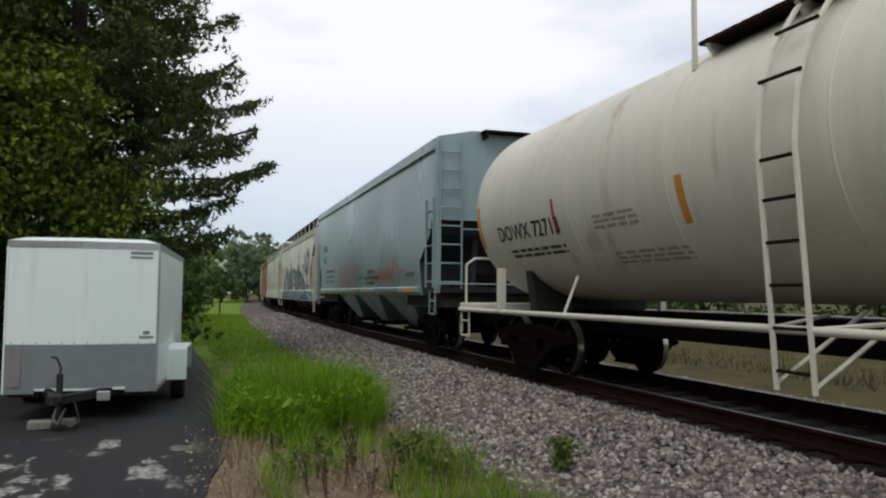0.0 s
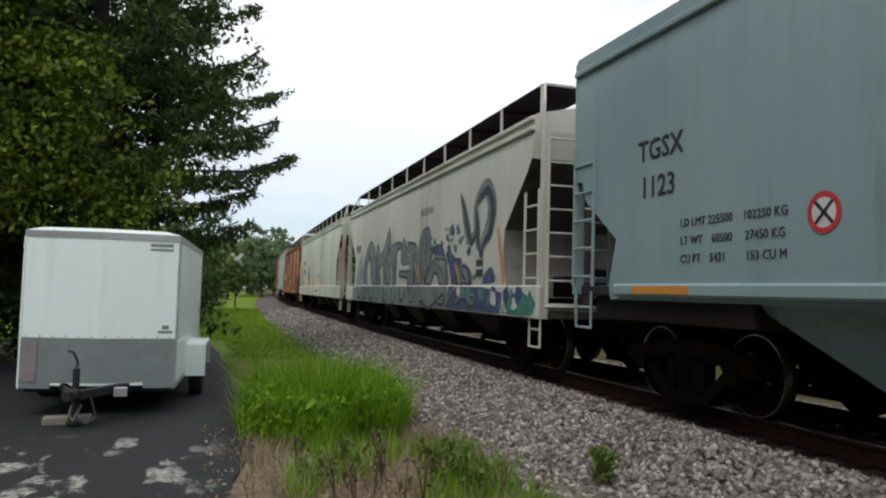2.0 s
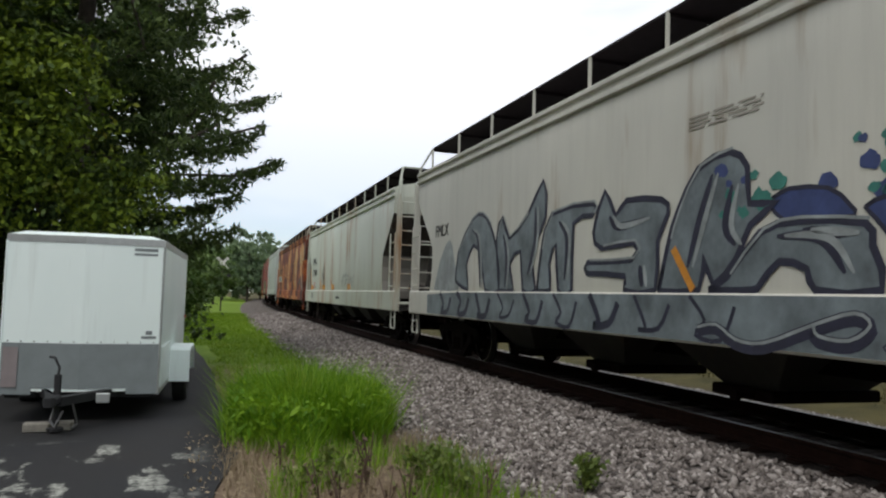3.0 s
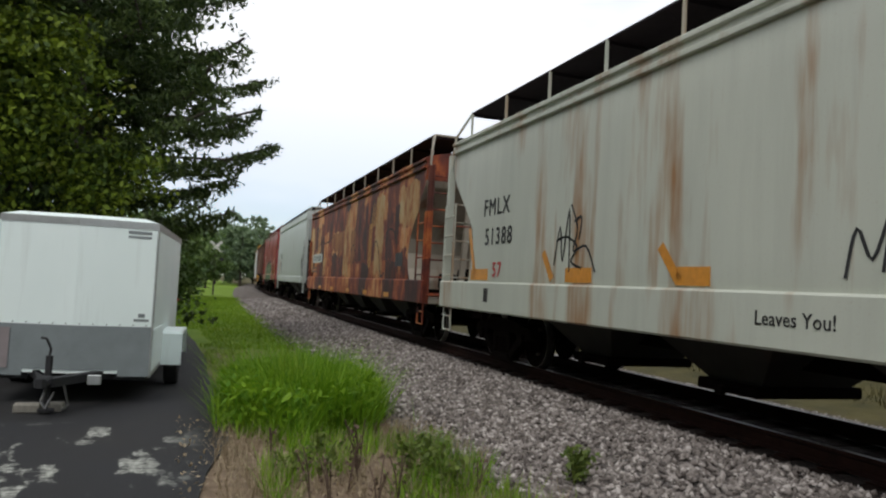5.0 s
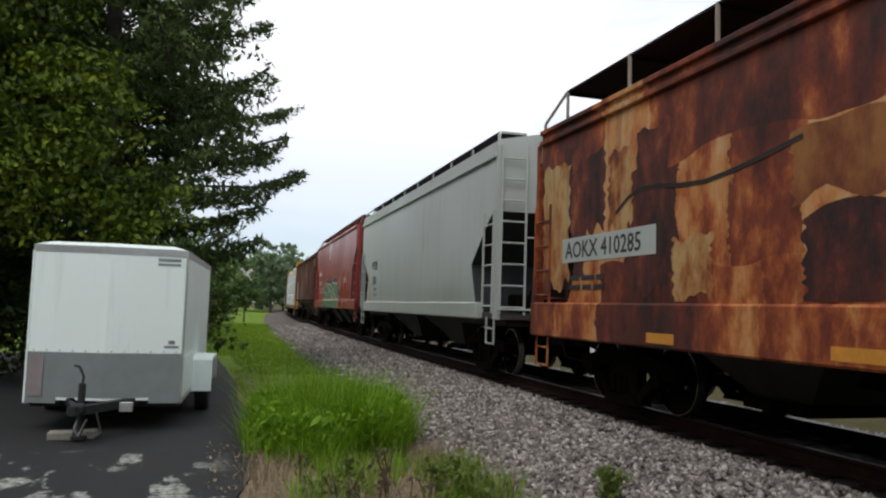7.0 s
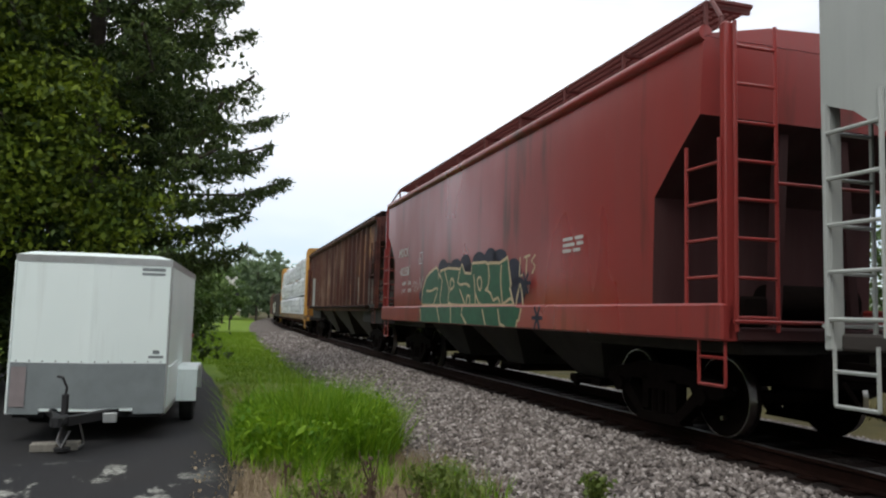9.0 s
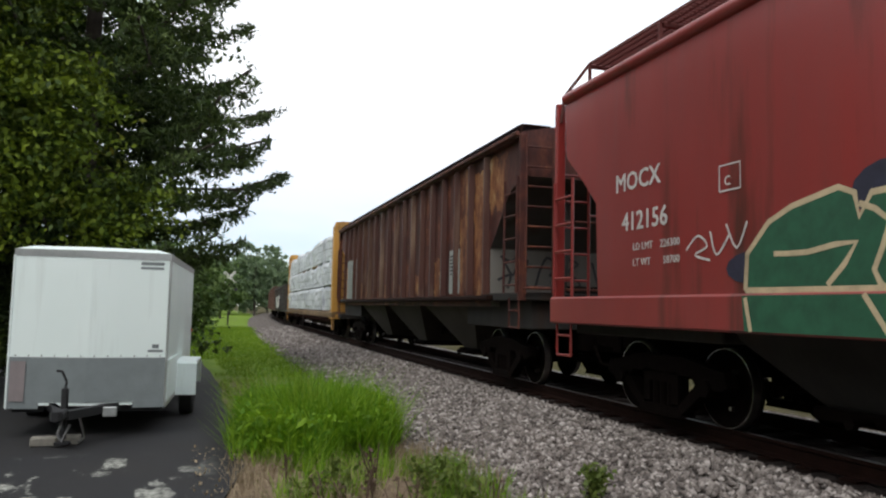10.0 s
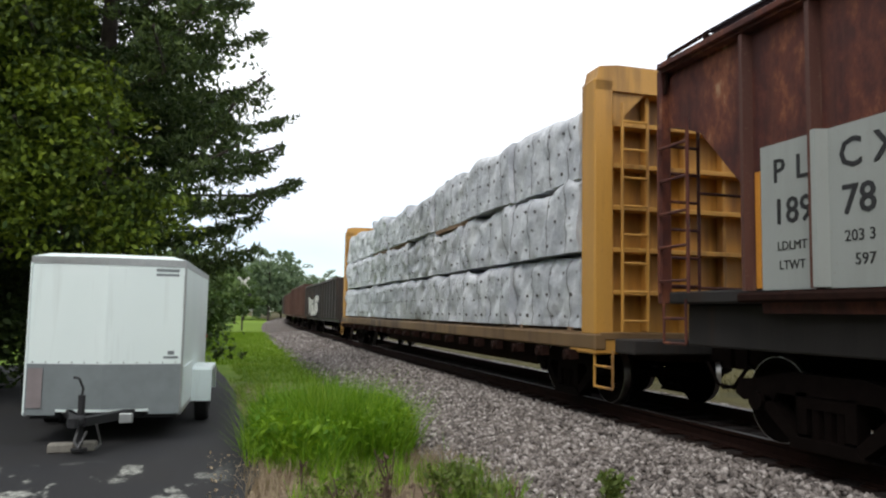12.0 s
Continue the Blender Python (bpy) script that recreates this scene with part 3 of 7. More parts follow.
        for s in (-1, 1):
            mb.prism([(s * 0.55 - 0.06, s0 + 0.1), (s * 0.55 + 0.06, s0 + 0.1), (s * 0.4 + 0.06, eave - 0.6), (s * 0.4 - 0.06, eave - 0.6)], "y", *sorted((yo - e * 0.5, yo - e * 0.62)))
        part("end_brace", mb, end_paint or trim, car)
        g = Mb().tube((-0.5, yo - e * 0.75, 1.55), (0.7, yo - e * 0.75, 1.55), 0.2, 14).tube((0.55, yo - e * 0.3, 1.2), (0.55, yo - e * 0.9, 1.5), 0.04, 6)
        g.box(-1.0, -0.65, *sorted((yo - e * 0.5, yo - e * 0.85)), 1.25, 1.6, 0.03)
        part("brake_cylinder", g, STEEL_DARK, car, smooth=40)
        # ladders: one on the side, one on the end, for both sides
        for s in (-1, 1):
            y_l = yo - e * 0.62
            ladder(car, (s * 1.62, y_l, s0 + 0.12), (s * 1.62, y_l, s0 + 0.12 + 1.95), (0, e * 0.55, 0), 5, trim, name="side_ladder")
            top_z = (end_ladder_top or eave) + 0.05
            ladder(car, (s * 1.5, yo + e * 0.03, s0 + 0.1), (s * 1.5, yo + e * 0.03, top_z), (-s * 0.5, 0, 0), 8, trim, name="end_ladder")
            stirrup(car, yo - 0.5 if e > 0 else yo + 0.06, trim, s * 1.57, s0 + 0.05)
        part("end_grab_iron", Mb().tube((-1.0, yo + e * 0.02, s1 + 1.25), (1.0, yo + e * 0.02, s1 + 1.25), 0.018, 6).tube((-1.55, yo + e * 0.05, s0 + 0.2), (1.55, yo + e * 0.05, s0 + 0.2), 0.02, 6), trim, car)
        coupler(car, yo - e * 0.2, e)
        truck(car, e * (L / 2 - 1.95))
    # a given bay_paint is darkened for the shade under the car
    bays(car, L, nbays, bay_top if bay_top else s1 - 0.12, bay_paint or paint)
    if walkway:
        wz, mat_w, mat_p, gap = walkway
        xa, xb = (0.78 if gap else 0.3), 1.36
        for s in (-1, 1):
            mb = Mb()
            if gap:
                n = int((L - 1.2) / 0.07)
                for i in range(n):
                    y = -L / 2 + 0.6 + i * 0.07
                    mb.box(*sorted((s * xa, s * xb)), y, y + gap, wz, wz + 0.03)
                for k in range(6):
                    xx = s * (xa + (xb - xa) * k / 5)
                    mb.box(xx - 0.012, xx + 0.012, -L / 2 + 0.6, L / 2 - 0.6, wz, wz + 0.035)
            else:
                mb.box(*sorted((s * xa, s * xb)), -L / 2 + 0.6, L / 2 - 0.6, wz, wz + 0.035)
            part("running_board", mb, mat_w, car)
            n = max(2, round(L / 1.9))
            for i in range(n + 1):
                y = -L / 2 + 0.62 + (L - 1.24) * i / n
                part("running_board_post", Mb().box(*sorted((s * 1.34, s * 1.38)), y - 0.017, y + 0.017, top - 0.02, wz + 0.03), mat_p, car)
                part("running_board_arm", Mb().box(*sorted((s * xa, s * (xb - 0.03))), y - 0.022, y + 0.022, wz - 0.05, wz - 0.003), mat_w, car)
            # hand rails that come down to the corner
            for e in (-1, 1):
                part("roof_grab_rail", Mb().path([(s * 1.55, e * (L / 2 - 0.1), eave - 0.25), (s * 1.52, e * (L / 2 - 0.15), top + 0.1), (s * 1.34, e * (L / 2 - 0.55), wz + 0.02), (s * 0.8, e * (L / 2 - 0.55), wz + 0.02)], 0.026), mat_p, car)
    if ribs:
        zr0, zr1 = s1 + 0.02, eave - 0.03
        for s in (-1, 1):
            for i in range(ribs + 1):
                y = -L / 2 + 1.72 + (L - 3.22) * i / ribs
                part("side_post", Mb().prism([(s * (half - 0.005), y - 0.045), (s * (half - 0.005), y + 0.045), (s * (half + 0.11), y + 0.025), (s * (half + 0.11), y - 0.025)], "z", zr0, zr1), rib_paint or paint, car)
    return car

# ---------- paints of the train ----------
P_TANK = car_paint("cream_tank_paint", (0.68, 0.65, 0.55), (0.58, 0.57, 0.5), (0.34, 0.25, 0.16), 0.2, 0.5)
P_BLUEGREY = car_paint("blue_grey_paint", (0.2, 0.288, 0.3), (0.25, 0.335, 0.345), (0.13, 0.13, 0.12), 0.15, 0.3)
P_WHITE = car_paint("dusty_white_paint", (0.58, 0.57, 0.5), (0.48, 0.48, 0.43), (0.33, 0.26, 0.18), 0.4, 0.5)
P_CREAM = car_paint("pale_grey_cream_paint", (0.53, 0.55, 0.47), (0.44, 0.465, 0.4), (0.3, 0.16, 0.07), 0.75, 0.45)
P_GREY = car_paint("light_grey_paint", (0.36, 0.385, 0.365), (0.44, 0.465, 0.44), (0.24, 0.22, 0.19), 0.2, 0.42)
P_RED = car_paint("faded_red_paint", (0.3, 0.036, 0.031), (0.225, 0.027, 0.024), (0.075, 0.018, 0.011), 0.6, 0.32)
P_YELLOW = car_paint("bulkhead_yellow_paint", (0.56, 0.295, 0.055), (0.45, 0.22, 0.04), (0.1, 0.042, 0.02), 0.95, 0.5)
P_FAINT = car_paint("faded_grey_stencil", (0.27, 0.25, 0.21), (0.33, 0.31, 0.27), (0.2, 0.16, 0.12), 0.3, 0.6)
P_SILL = car_paint("dirty_brown_yellow_sill", (0.2, 0.115, 0.04), (0.11, 0.065, 0.03), (0.05, 0.025, 0.014), 0.9, 0.7)
P_DARKGON = car_paint("sooty_gondola_steel", (0.035, 0.032, 0.03), (0.05, 0.04, 0.035), (0.09, 0.04, 0.025), 0.5, 0.75)
P_BROWNGON = car_paint("brown_gondola_steel", (0.1, 0.045, 0.03), (0.075, 0.035, 0.026), (0.05, 0.025, 0.02), 0.5, 0.75)


def rust_material(name, stops, scale, zs=0.22, blocks=0.0):
    """Peeling paint over rust: broad vertical bands, ragged patches, fine scale."""
    m = Mt(name, 0.75)
    band = m.noise(0.95 * scale, (1, 1, zs), 2, 0.5)
    rag = m.noise(2.6 * scale, (1, 1, 0.55), 7, 0.68)
    f = m.mul(m.mul(band, 0.46), m.mul(rag, 0.6), "ADD")
    if blocks:
        v = m.n.new("ShaderNodeTexVoronoi")
        v.voronoi_dimensions = "1D"
        v.inputs["Scale"].default_value = 0.9
        xyz = m.n.new("ShaderNodeSeparateXYZ")
        m.l.new(m.tc.outputs["Object"], xyz.inputs[0])
        wob = m.mul(xyz.outputs[1], m.mul(m.noise(1.8, (1, 1, 0.8), 6, 0.7), 0.55), "ADD")
        step = m.n.new("ShaderNodeMath")
        step.operation = "FLOOR"
        m.l.new(m.mul(m.mul(xyz.outputs[2], m.mul(m.noise(0.5, detail=2), 0.9), "ADD"), 0.85), step.inputs[0])
        m.l.new(m.mul(wob, m.mul(step.outputs[0], 7.3), "ADD"), v.inputs["W"])
        sep = m.n.new("ShaderNodeSeparateColor")
        m.l.new(v.outputs["Color"], sep.inputs[0])
        f = m.mul(f, m.mul(m.mul(sep.outputs[0], 0.5, "SUBTRACT"), blocks), "ADD")
    c = m.ramp(f, stops)
    drip = m.rng(m.noise(7, (1, 1, 0.05), 4, 0.6), 0.52, 0.75, 0, 0.6)
    c = m.mix(drip, c, (0.09, 0.03, 0.017))
    m.color(c)
    return m.bump(m.noise(24, (1, 1, 0.7), 5), 0.35, 0.01).m


P_RUST = rust_material("peeling_rusted_tan_paint", [(0.38, (0.032, 0.007, 0.005)), (0.48, (0.1, 0.015, 0.006)), (0.55, (0.19, 0.034, 0.009)), (0.6, (0.34, 0.084, 0.018)), (0.66, (0.5, 0.202, 0.060)), (0.76, (0.55, 0.336, 0.160))], 1.0, 0.3, 0.3)
P_PEEL = rust_material("blistered_tan_paint", [(0.34, (0.05, 0.012, 0.007)), (0.41, (0.17, 0.04, 0.012)), (0.47, (0.34, 0.13, 0.036)), (0.55, (0.44, 0.26, 0.1)), (0.7, (0.47, 0.36, 0.19))], 1.6, 0.5)
P_OCHRE = rust_material("dull_ochre_patch_paint", [(0.36, (0.1, 0.018, 0.008)), (0.46, (0.19, 0.055, 0.013)), (0.56, (0.27, 0.105, 0.026)), (0.7, (0.31, 0.139, 0.040))], 1.3, 0.6)
P_SCALE = rust_material("scaled_dark_rust", [(0.42, (0.016, 0.005, 0.005)), (0.53, (0.075, 0.013, 0.008)), (0.6, (0.16, 0.03, 0.011)), (0.72, (0.4, 0.151, 0.048))], 1.5, 0.4)
P_BROWN = rust_material("dull_brown_rusted_side", [(0.36, (0.026, 0.007, 0.006)), (0.5, (0.06, 0.013, 0.009)), (0.58, (0.105, 0.026, 0.013)), (0.65, (0.2, 0.066, 0.028)), (0.73, (0.34, 0.2, 0.11))], 1.9, 0.1)
P_FADED = rust_material("sun_bleached_rusty_side", [(0.38, (0.06, 0.016, 0.01)), (0.48, (0.13, 0.04, 0.017)), (0.56, (0.26, 0.1, 0.035)), (0.64, (0.4, 0.22, 0.09)), (0.74, (0.46, 0.34, 0.2))], 2.2, 0.14)
# pale streaks on the ribs stand for rust and light on their edges
P_RIB = car_paint("rusty_edge_lit_rib_paint", (0.06, 0.018, 0.013), (0.1, 0.036, 0.022), (0.27, 0.18, 0.12), 0.8, 0.6)
P_PANEL = car_paint("chalky_grey_panel_paint", (0.36, 0.385, 0.36), (0.3, 0.32, 0.3), (0.2, 0.12, 0.07), 0.5, 0.6)
# lower end sheets are toned down in colour for the recess shade
P_FOOT = car_paint("pale_sheet_toned_for_shade", (0.2, 0.19, 0.165), (0.13, 0.12, 0.105), (0.06, 0.03, 0.018), 0.7, 0.7)
P_TAN = car_paint("tan_primer_paint", (0.36, 0.33, 0.27), (0.28, 0.24, 0.19), (0.16, 0.07, 0.035), 0.6, 0.65)
P_BAYBROWN = car_paint("dirty_shaded_olive_steel", (0.035, 0.025, 0.016), (0.024, 0.017, 0.012), (0.02, 0.012, 0.008), 0.5, 0.85)
# end colours carry the shade of the recesses; S_GREY also letters the tank
S_BLUE = car_paint("shade_dark_blue_steel", (0.014, 0.016, 0.019), (0.022, 0.025, 0.028), (0.02, 0.014, 0.012), 0.3, 0.85)
S_MAROON = car_paint("shade_dark_maroon_steel", (0.045, 0.008, 0.008), (0.03, 0.006, 0.007), (0.018, 0.006, 0.006), 0.4, 0.85)
S_GREY = car_paint("shade_and_stencil_grey", (0.075, 0.066, 0.06), (0.05, 0.042, 0.037), (0.04, 0.02, 0.012), 0.6, 0.85)
# near black for shade under and between cars as well as grime
P_GRIME_SHADE = car_paint("grime_and_shade_steel", (0.026, 0.022, 0.02), (0.016, 0.014, 0.013), (0.035, 0.018, 0.01), 0.4, 0.85)
GRATE_RED = plain("red_brown_grating", (0.13, 0.035, 0.03), 0.3, 9, 0.7)

# ---------- tank car ----------
def tank_car(u0, u1):
    L = u1 - u0
    car = car_empty("tank_car", "cream-white railway tank car with ladder and black stencils", "tank car", u0, u1)
    R, zc, hl = 1.6, 2.8, L / 2 - 0.18
    prof = [(-hl + 0.85 - 0.85 * math.cos(math.pi / 2 * i / 10), max(0.02, R * math.sin(math.pi / 2 * i / 10))) for i in range(11)]
    prof += [(-a, r) for a, r in reversed(prof)]
    part("tank", Mb().lathe(prof, "y", 64, (0, 0, zc)), P_TANK, car, smooth=50)
    for y in (-4.6, -2.3, 0, 2.3, 4.6):
        part("weld_seam", Mb().lathe([(y - 0.02, R), (y - 0.012, R + 0.006), (y + 0.012, R + 0.006), (y + 0.02, R)], "y", 64, (0, 0, zc)), P_TANK, car, smooth=50)
    part("centre_sill", Mb().box(-0.35, 0.35, -L / 2 + 0.1, L / 2 - 0.1, 0.68, 1.05, 0.02), STEEL_DARK, car)
    for s in (-1, 1):
        part("side_rail", Mb().tube((s * 1.58, -L / 2, 0.99), (s * 1.58, L / 2, 0.99), 0.04, 8), P_TANK, car, smooth=50)
    for e in (-1, 1):
        yo = e * L / 2
        part("end_platform", Mb().box(-1.58, 1.58, *sorted((yo, yo - e * 1.1)), 0.97, 1.12, 0.02), P_TANK, car)
        # saddle colour stands for the shade below the tank
        part("saddle", Mb().prism([(-1.05, 1.0), (1.05, 1.0), (1.15, 1.7), (0.9, 1.5), (0, 1.2), (-0.9, 1.5), (-1.15, 1.7)], "y", *sorted((yo - e * 2.1, yo - e * 2.35))), P_GRIME_SHADE, car)
        for s in (-1, 1):
            part("platform_post", Mb().box(*sorted((s * 1.52, s * 1.64)), *sorted((yo - e * 2.0, yo - e * 2.14)), 0.97, 1.72, 0.01), P_TANK, car)
            part("hand_rail", Mb().path([(s * 1.5, yo - e * 0.15, 1.1), (s * 1.5, yo - e * 0.15, 1.85), (s * 1.3, yo - e * 0.1, 1.98), (s * 0.6, yo - e * 0.1, 1.98)], 0.024), P_TANK, car)
            stirrup(car, yo - 0.5 if e > 0 else yo + 0.06, P_TANK, s * 1.57, 1.0)
            part("rail_brace", Mb().tube((s * 1.58, yo - e * 4.3, 0.99), (s * 1.35, yo - e * 4.3, 1.55), 0.022, 6), P_TANK, car)
        coupler(car, yo - e * 0.2, e)
        truck(car, e * (L / 2 - 2.0))
    # ladder up the side, over the bend of the shell, and its braces
    for s in (-1, 1):
        yl = 4.85 - (u0 + u1) / 2
        mb = Mb()
        line = [(s * 1.57, 0.45), (s * 1.74, 2.6)] + [(s * (R + 0.12) * math.cos(a), zc + (R + 0.12) * math.sin(a)) for a in (0.15, 0.45, 0.75, 1.05, 1.3)]
        for dy in (-0.22, 0.22):
            mb.path([(x, yl + dy, z) for x, z in line], 0.028, 6)
        side = part("side_ladder", mb, P_TANK, car)
        for z in (0.62, 1.0, 1.38, 1.76, 2.14, 2.5):
            x = s * (1.57 + 0.17 * (z - 0.45) / 2.15)
            part("rung", Mb().tube((x, yl - 0.22, z), (x, yl + 0.22, z), 0.018, 6), STEEL_RUST, side)
        for a in (0.25, 0.55, 0.85, 1.15):
            q = (s * (R + 0.14) * math.cos(a), zc + (R + 0.14) * math.sin(a))
            part("rung", Mb().tube((q[0], yl - 0.25, q[1]), (q[0], yl + 0.25, q[1]), 0.018, 6), STEEL_RUST, side)
        b = Mb()
        for dy in (-0.22, 0.22):
            b.tube((s * 1.57, yl + dy, 0.5), (s * 0.5, yl + dy, 1.15), 0.022, 6).tube((s * 1.61, yl + dy, 1.0), (s * 0.5, yl + dy * 3, 1.1), 0.022, 6)
        part("ladder_brace", b, P_TANK, car)
    for s in (-1, 1):
        top = Mb().box(*sorted((s * 0.7, s * 1.26)), -2.1, 2.1, zc + 1.27, zc + 1.31)
        for i in range(28):
            top.box(*sorted((s * 0.72, s * 1.24)), -2.08 + i * 0.15, -2.03 + i * 0.15, zc + 1.31, zc + 1.325)
        part("top_platform", top, STEEL_RUST, car, "rust-brown grated walkway")
        for y in (-2.0, -0.7, 0.7, 2.0):
            part("platform_bracket", Mb().prism([(s * 1.24, zc + 1.27), (s * 0.75, zc + 1.27), (s * 1.1, zc + 1.12)], "y", y - 0.03, y + 0.03), P_TANK, car)
        rail = Mb()
        for y in (-2.22, 0.0, 2.22):
            rail.tube((s * 1.22, y, zc + 1.02), (s * 1.22, y, zc + 2.4), 0.035, 6)
        rail.tube((s * 1.22, -2.22, zc + 2.4), (s * 1.22, 2.22, zc + 2.4), 0.03, 6)
        part("safety_rail", rail, P_TANK, car)
    part("manway_dome", Mb().lathe([(zc + R - 0.1, 0.5), (zc + R + 0.35, 0.5), (zc + R + 0.42, 0.4)], "z", 20), P_TANK, car, smooth=40)
    c = (u0 + u1) / 2

    def wrap(ob):
        """Bend flat markings round the shell."""
        for v in ob.data.vertices:
            wv = v.co.copy()
            a = (wv.z - 2.35) / R + math.asin((2.35 - zc) / R)
            off = -1.612 - wv.x
            q = Vector((-(R + 0.006 + off) * math.cos(a), wv.y, zc + (R + 0.006 + off) * math.sin(a)))
            v.co = q
    for ob in stencil(car, "DOWX 72713", 11.6 - c, 2.17, 0.37, BLACK_PAINT, car):
        wrap(ob)
    wrap(bars(car, 11.3 - c, 1.95, 1.9, 2, 0.05, S_GREY))
    wrap(bars(car, 8.4 - c, 2.3, 1.0, 3, 0.04, P_FAINT))
    wrap(bars(car, 8.2 - c, 1.75, 1.5, 3, 0.04, P_FAINT))
    for y0, z0, z1 in ((6.4, 2.05, 2.6), (12.3, 2.1, 2.85)):
        mb = Mb()
        for i in range(8):
            za, zb = z0 + (z1 - z0) * i / 8, z0 + (z1 - z0) * (i + 1) / 8
            mb.box(-1.615, -1.61, y0 - c, y0 + 0.12 - c, za, zb)
        o = part("warning_stripe", mb, ORANGE_TAPE, car)
        wrap(o)
    mb = Mb()
    for i in range(6):
        mb.box(-1.614, -1.61, 9.42 - c, 9.49 - c, 2.15 + 0.09 * i, 2.24 + 0.09 * i)
    wrap(part("warning_stripe", mb, RED_PAINT, car))
    return car


tank_car(-4.6, 13.4)

# ---------- covered hoppers ----------
def marks(car, u0, u1, *items, spread=1.0):
    c = (u0 + u1) / 2
    for text, u, z, size, mat in items:
        stencil(car, text, u - c, z, size, mat, car, spread=spread)


T0, T1 = 14.95, 32.35
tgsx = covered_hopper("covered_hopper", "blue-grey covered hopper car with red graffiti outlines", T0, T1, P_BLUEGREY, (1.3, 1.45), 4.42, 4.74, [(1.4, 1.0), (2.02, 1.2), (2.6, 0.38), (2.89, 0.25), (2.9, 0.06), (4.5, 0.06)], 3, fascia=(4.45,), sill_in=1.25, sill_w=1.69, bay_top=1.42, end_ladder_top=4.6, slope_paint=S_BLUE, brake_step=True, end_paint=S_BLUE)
marks(tgsx, T0, T1, ("TGSX", 30.65, 2.93, 0.36, BLACK_PAINT), ("1123", 30.6, 2.48, 0.36, BLACK_PAINT), ("LD LMT 225500    102250 KG", 29.78, 2.08, 0.13, BLACK_PAINT), ("LT WT    60500     27450 KG", 29.78, 1.88, 0.13, BLACK_PAINT), ("CU FT    5431        153 CU M", 29.78, 1.68, 0.13, BLACK_PAINT),
      ("CAUTION", 21.95, 1.84, 0.22, BLACK_PAINT), ("HATCH COVERS MUST BE OPEN", 22.35, 1.7, 0.13, BLACK_PAINT), ("BEFORE DISCHARGE", 22.1, 1.55, 0.13, BLACK_PAINT))
c = (T0 + T1) / 2
for u, z, r in ((27.75, 2.06, 0.16), (23.22, 2.05, 0.175), (18.85, 2.02, 0.17)):
    disc = Mb().lathe([(-1.612, r), (-1.608, r)], "x", 20, (0, u - c, z))
    part("warning_sign", disc, WHITE_PAINT, tgsx)
    ringm = ribbon([(u - c + r * math.cos(a), z + r * math.sin(a)) for a in (2 * math.pi * i / 20 for i in range(21))], 0.05, -1.6145)
    k = r * 0.6
    part("warning_ring", ringm, RED_PAINT, tgsx)
    for d in (-1, 1):
        part("warning_cross", ribbon([(u - c - k, z - d * k), (u - c + k, z + d * k)], 0.035, -1.6148), BLACK_PAINT, tgsx)
for u, w in ((30.63, 1.1), (26.9, 0.45), (23.9, 0.55), (21.9, 0.45), (17.6, 1.2)):
    plate(tgsx, "reflector", u - w - c, u - c, 1.33, 1.42, ORANGE_TAPE, -1.69)
bars(tgsx, 23.5 - c, 1.8, 0.75, 3, 0.025, BLACK_PAINT)
bars(tgsx, 17.3 - c, 1.78, 0.7, 3, 0.018, BLACK_PAINT)


def loops(car, c, u0, u1, z0, z1, n, wid, mat, seed, name="graffiti"):
    """Hollow rounded spray letters: each slot is one closed or open loop."""
    r = random.Random(seed)
    w = (u0 - u1) / n
    for i in range(n):
        a = u0 - c - i * w
        h = z1 - (z1 - z0) * r.uniform(0, 0.25)
        q = [(a, z0 + r.uniform(0, 0.1)), (a - 0.05 * w, (z0 + h) / 2), (a - 0.15 * w, h - 0.1), (a - 0.45 * w, h), (a - 0.8 * w, h - 0.12), (a - 0.72 * w, (z0 + h) / 2 + 0.1), (a - 0.45 * w, (z0 + h) / 2), (a - 0.85 * w, (z0 + h) / 2 - 0.1), (a - 1.02 * w, z0 + 0.1), (a - 0.7 * w, z0 - 0.02), (a - 0.4 * w, z0 + 0.1), (a - 0.3 * w, z0 + 0.3)]
        part(name, ribbon(smooth_line([(y + r.uniform(-0.05, 0.05) * w, z + r.uniform(-0.04, 0.04)) for y, z in q]), wid), mat, car)


loops(tgsx, c, 26.8, 24.0, 1.46, 2.33, 6, 0.035, RED_PAINT, 4)
loops(tgsx, c, 20.9, 18.6, 1.62, 1.95, 6, 0.03, RED_PAINT, 9)
part("graffiti", ribbon([(17.5 - c, 1.86), (18.05 - c, 1.86), (18.05 - c, 1.97), (18.4 - c, 1.8), (18.05 - c, 1.68), (18.05 - c, 1.82)], 0.035), RED_PAINT, tgsx)

CUT_PALE = [(1.43, 1.45), (1.7, 1.57), (2.1, 1.62), (2.42, 1.57), (2.7, 1.28), (3.0, 0.95), (3.3, 0.62), (3.52, 0.42), (4.3, 0.3)]
CUT_ACF = [(1.43, 1.22), (1.7, 1.37), (2.07, 1.43), (2.42, 1.31), (2.66, 1.12), (3.14, 0.7), (3.56, 0.28), (3.7, 0.22), (4.3, 0.2)]
W0, W1 = 33.4, 51.4
white = covered_hopper("covered_hopper", "dusty white covered hopper car with blue and black graffiti", W0, W1, P_WHITE, (0.9, 1.43), 3.97, 4.27, CUT_PALE, 4, (4.8, GRATE_DARK, P_WHITE, 0), fascia=(4.0, 4.17), bay_paint=P_GRIME_SHADE, slope_paint=S_GREY, end_paint=S_GREY, foot=(2.42, P_FOOT))
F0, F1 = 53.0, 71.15
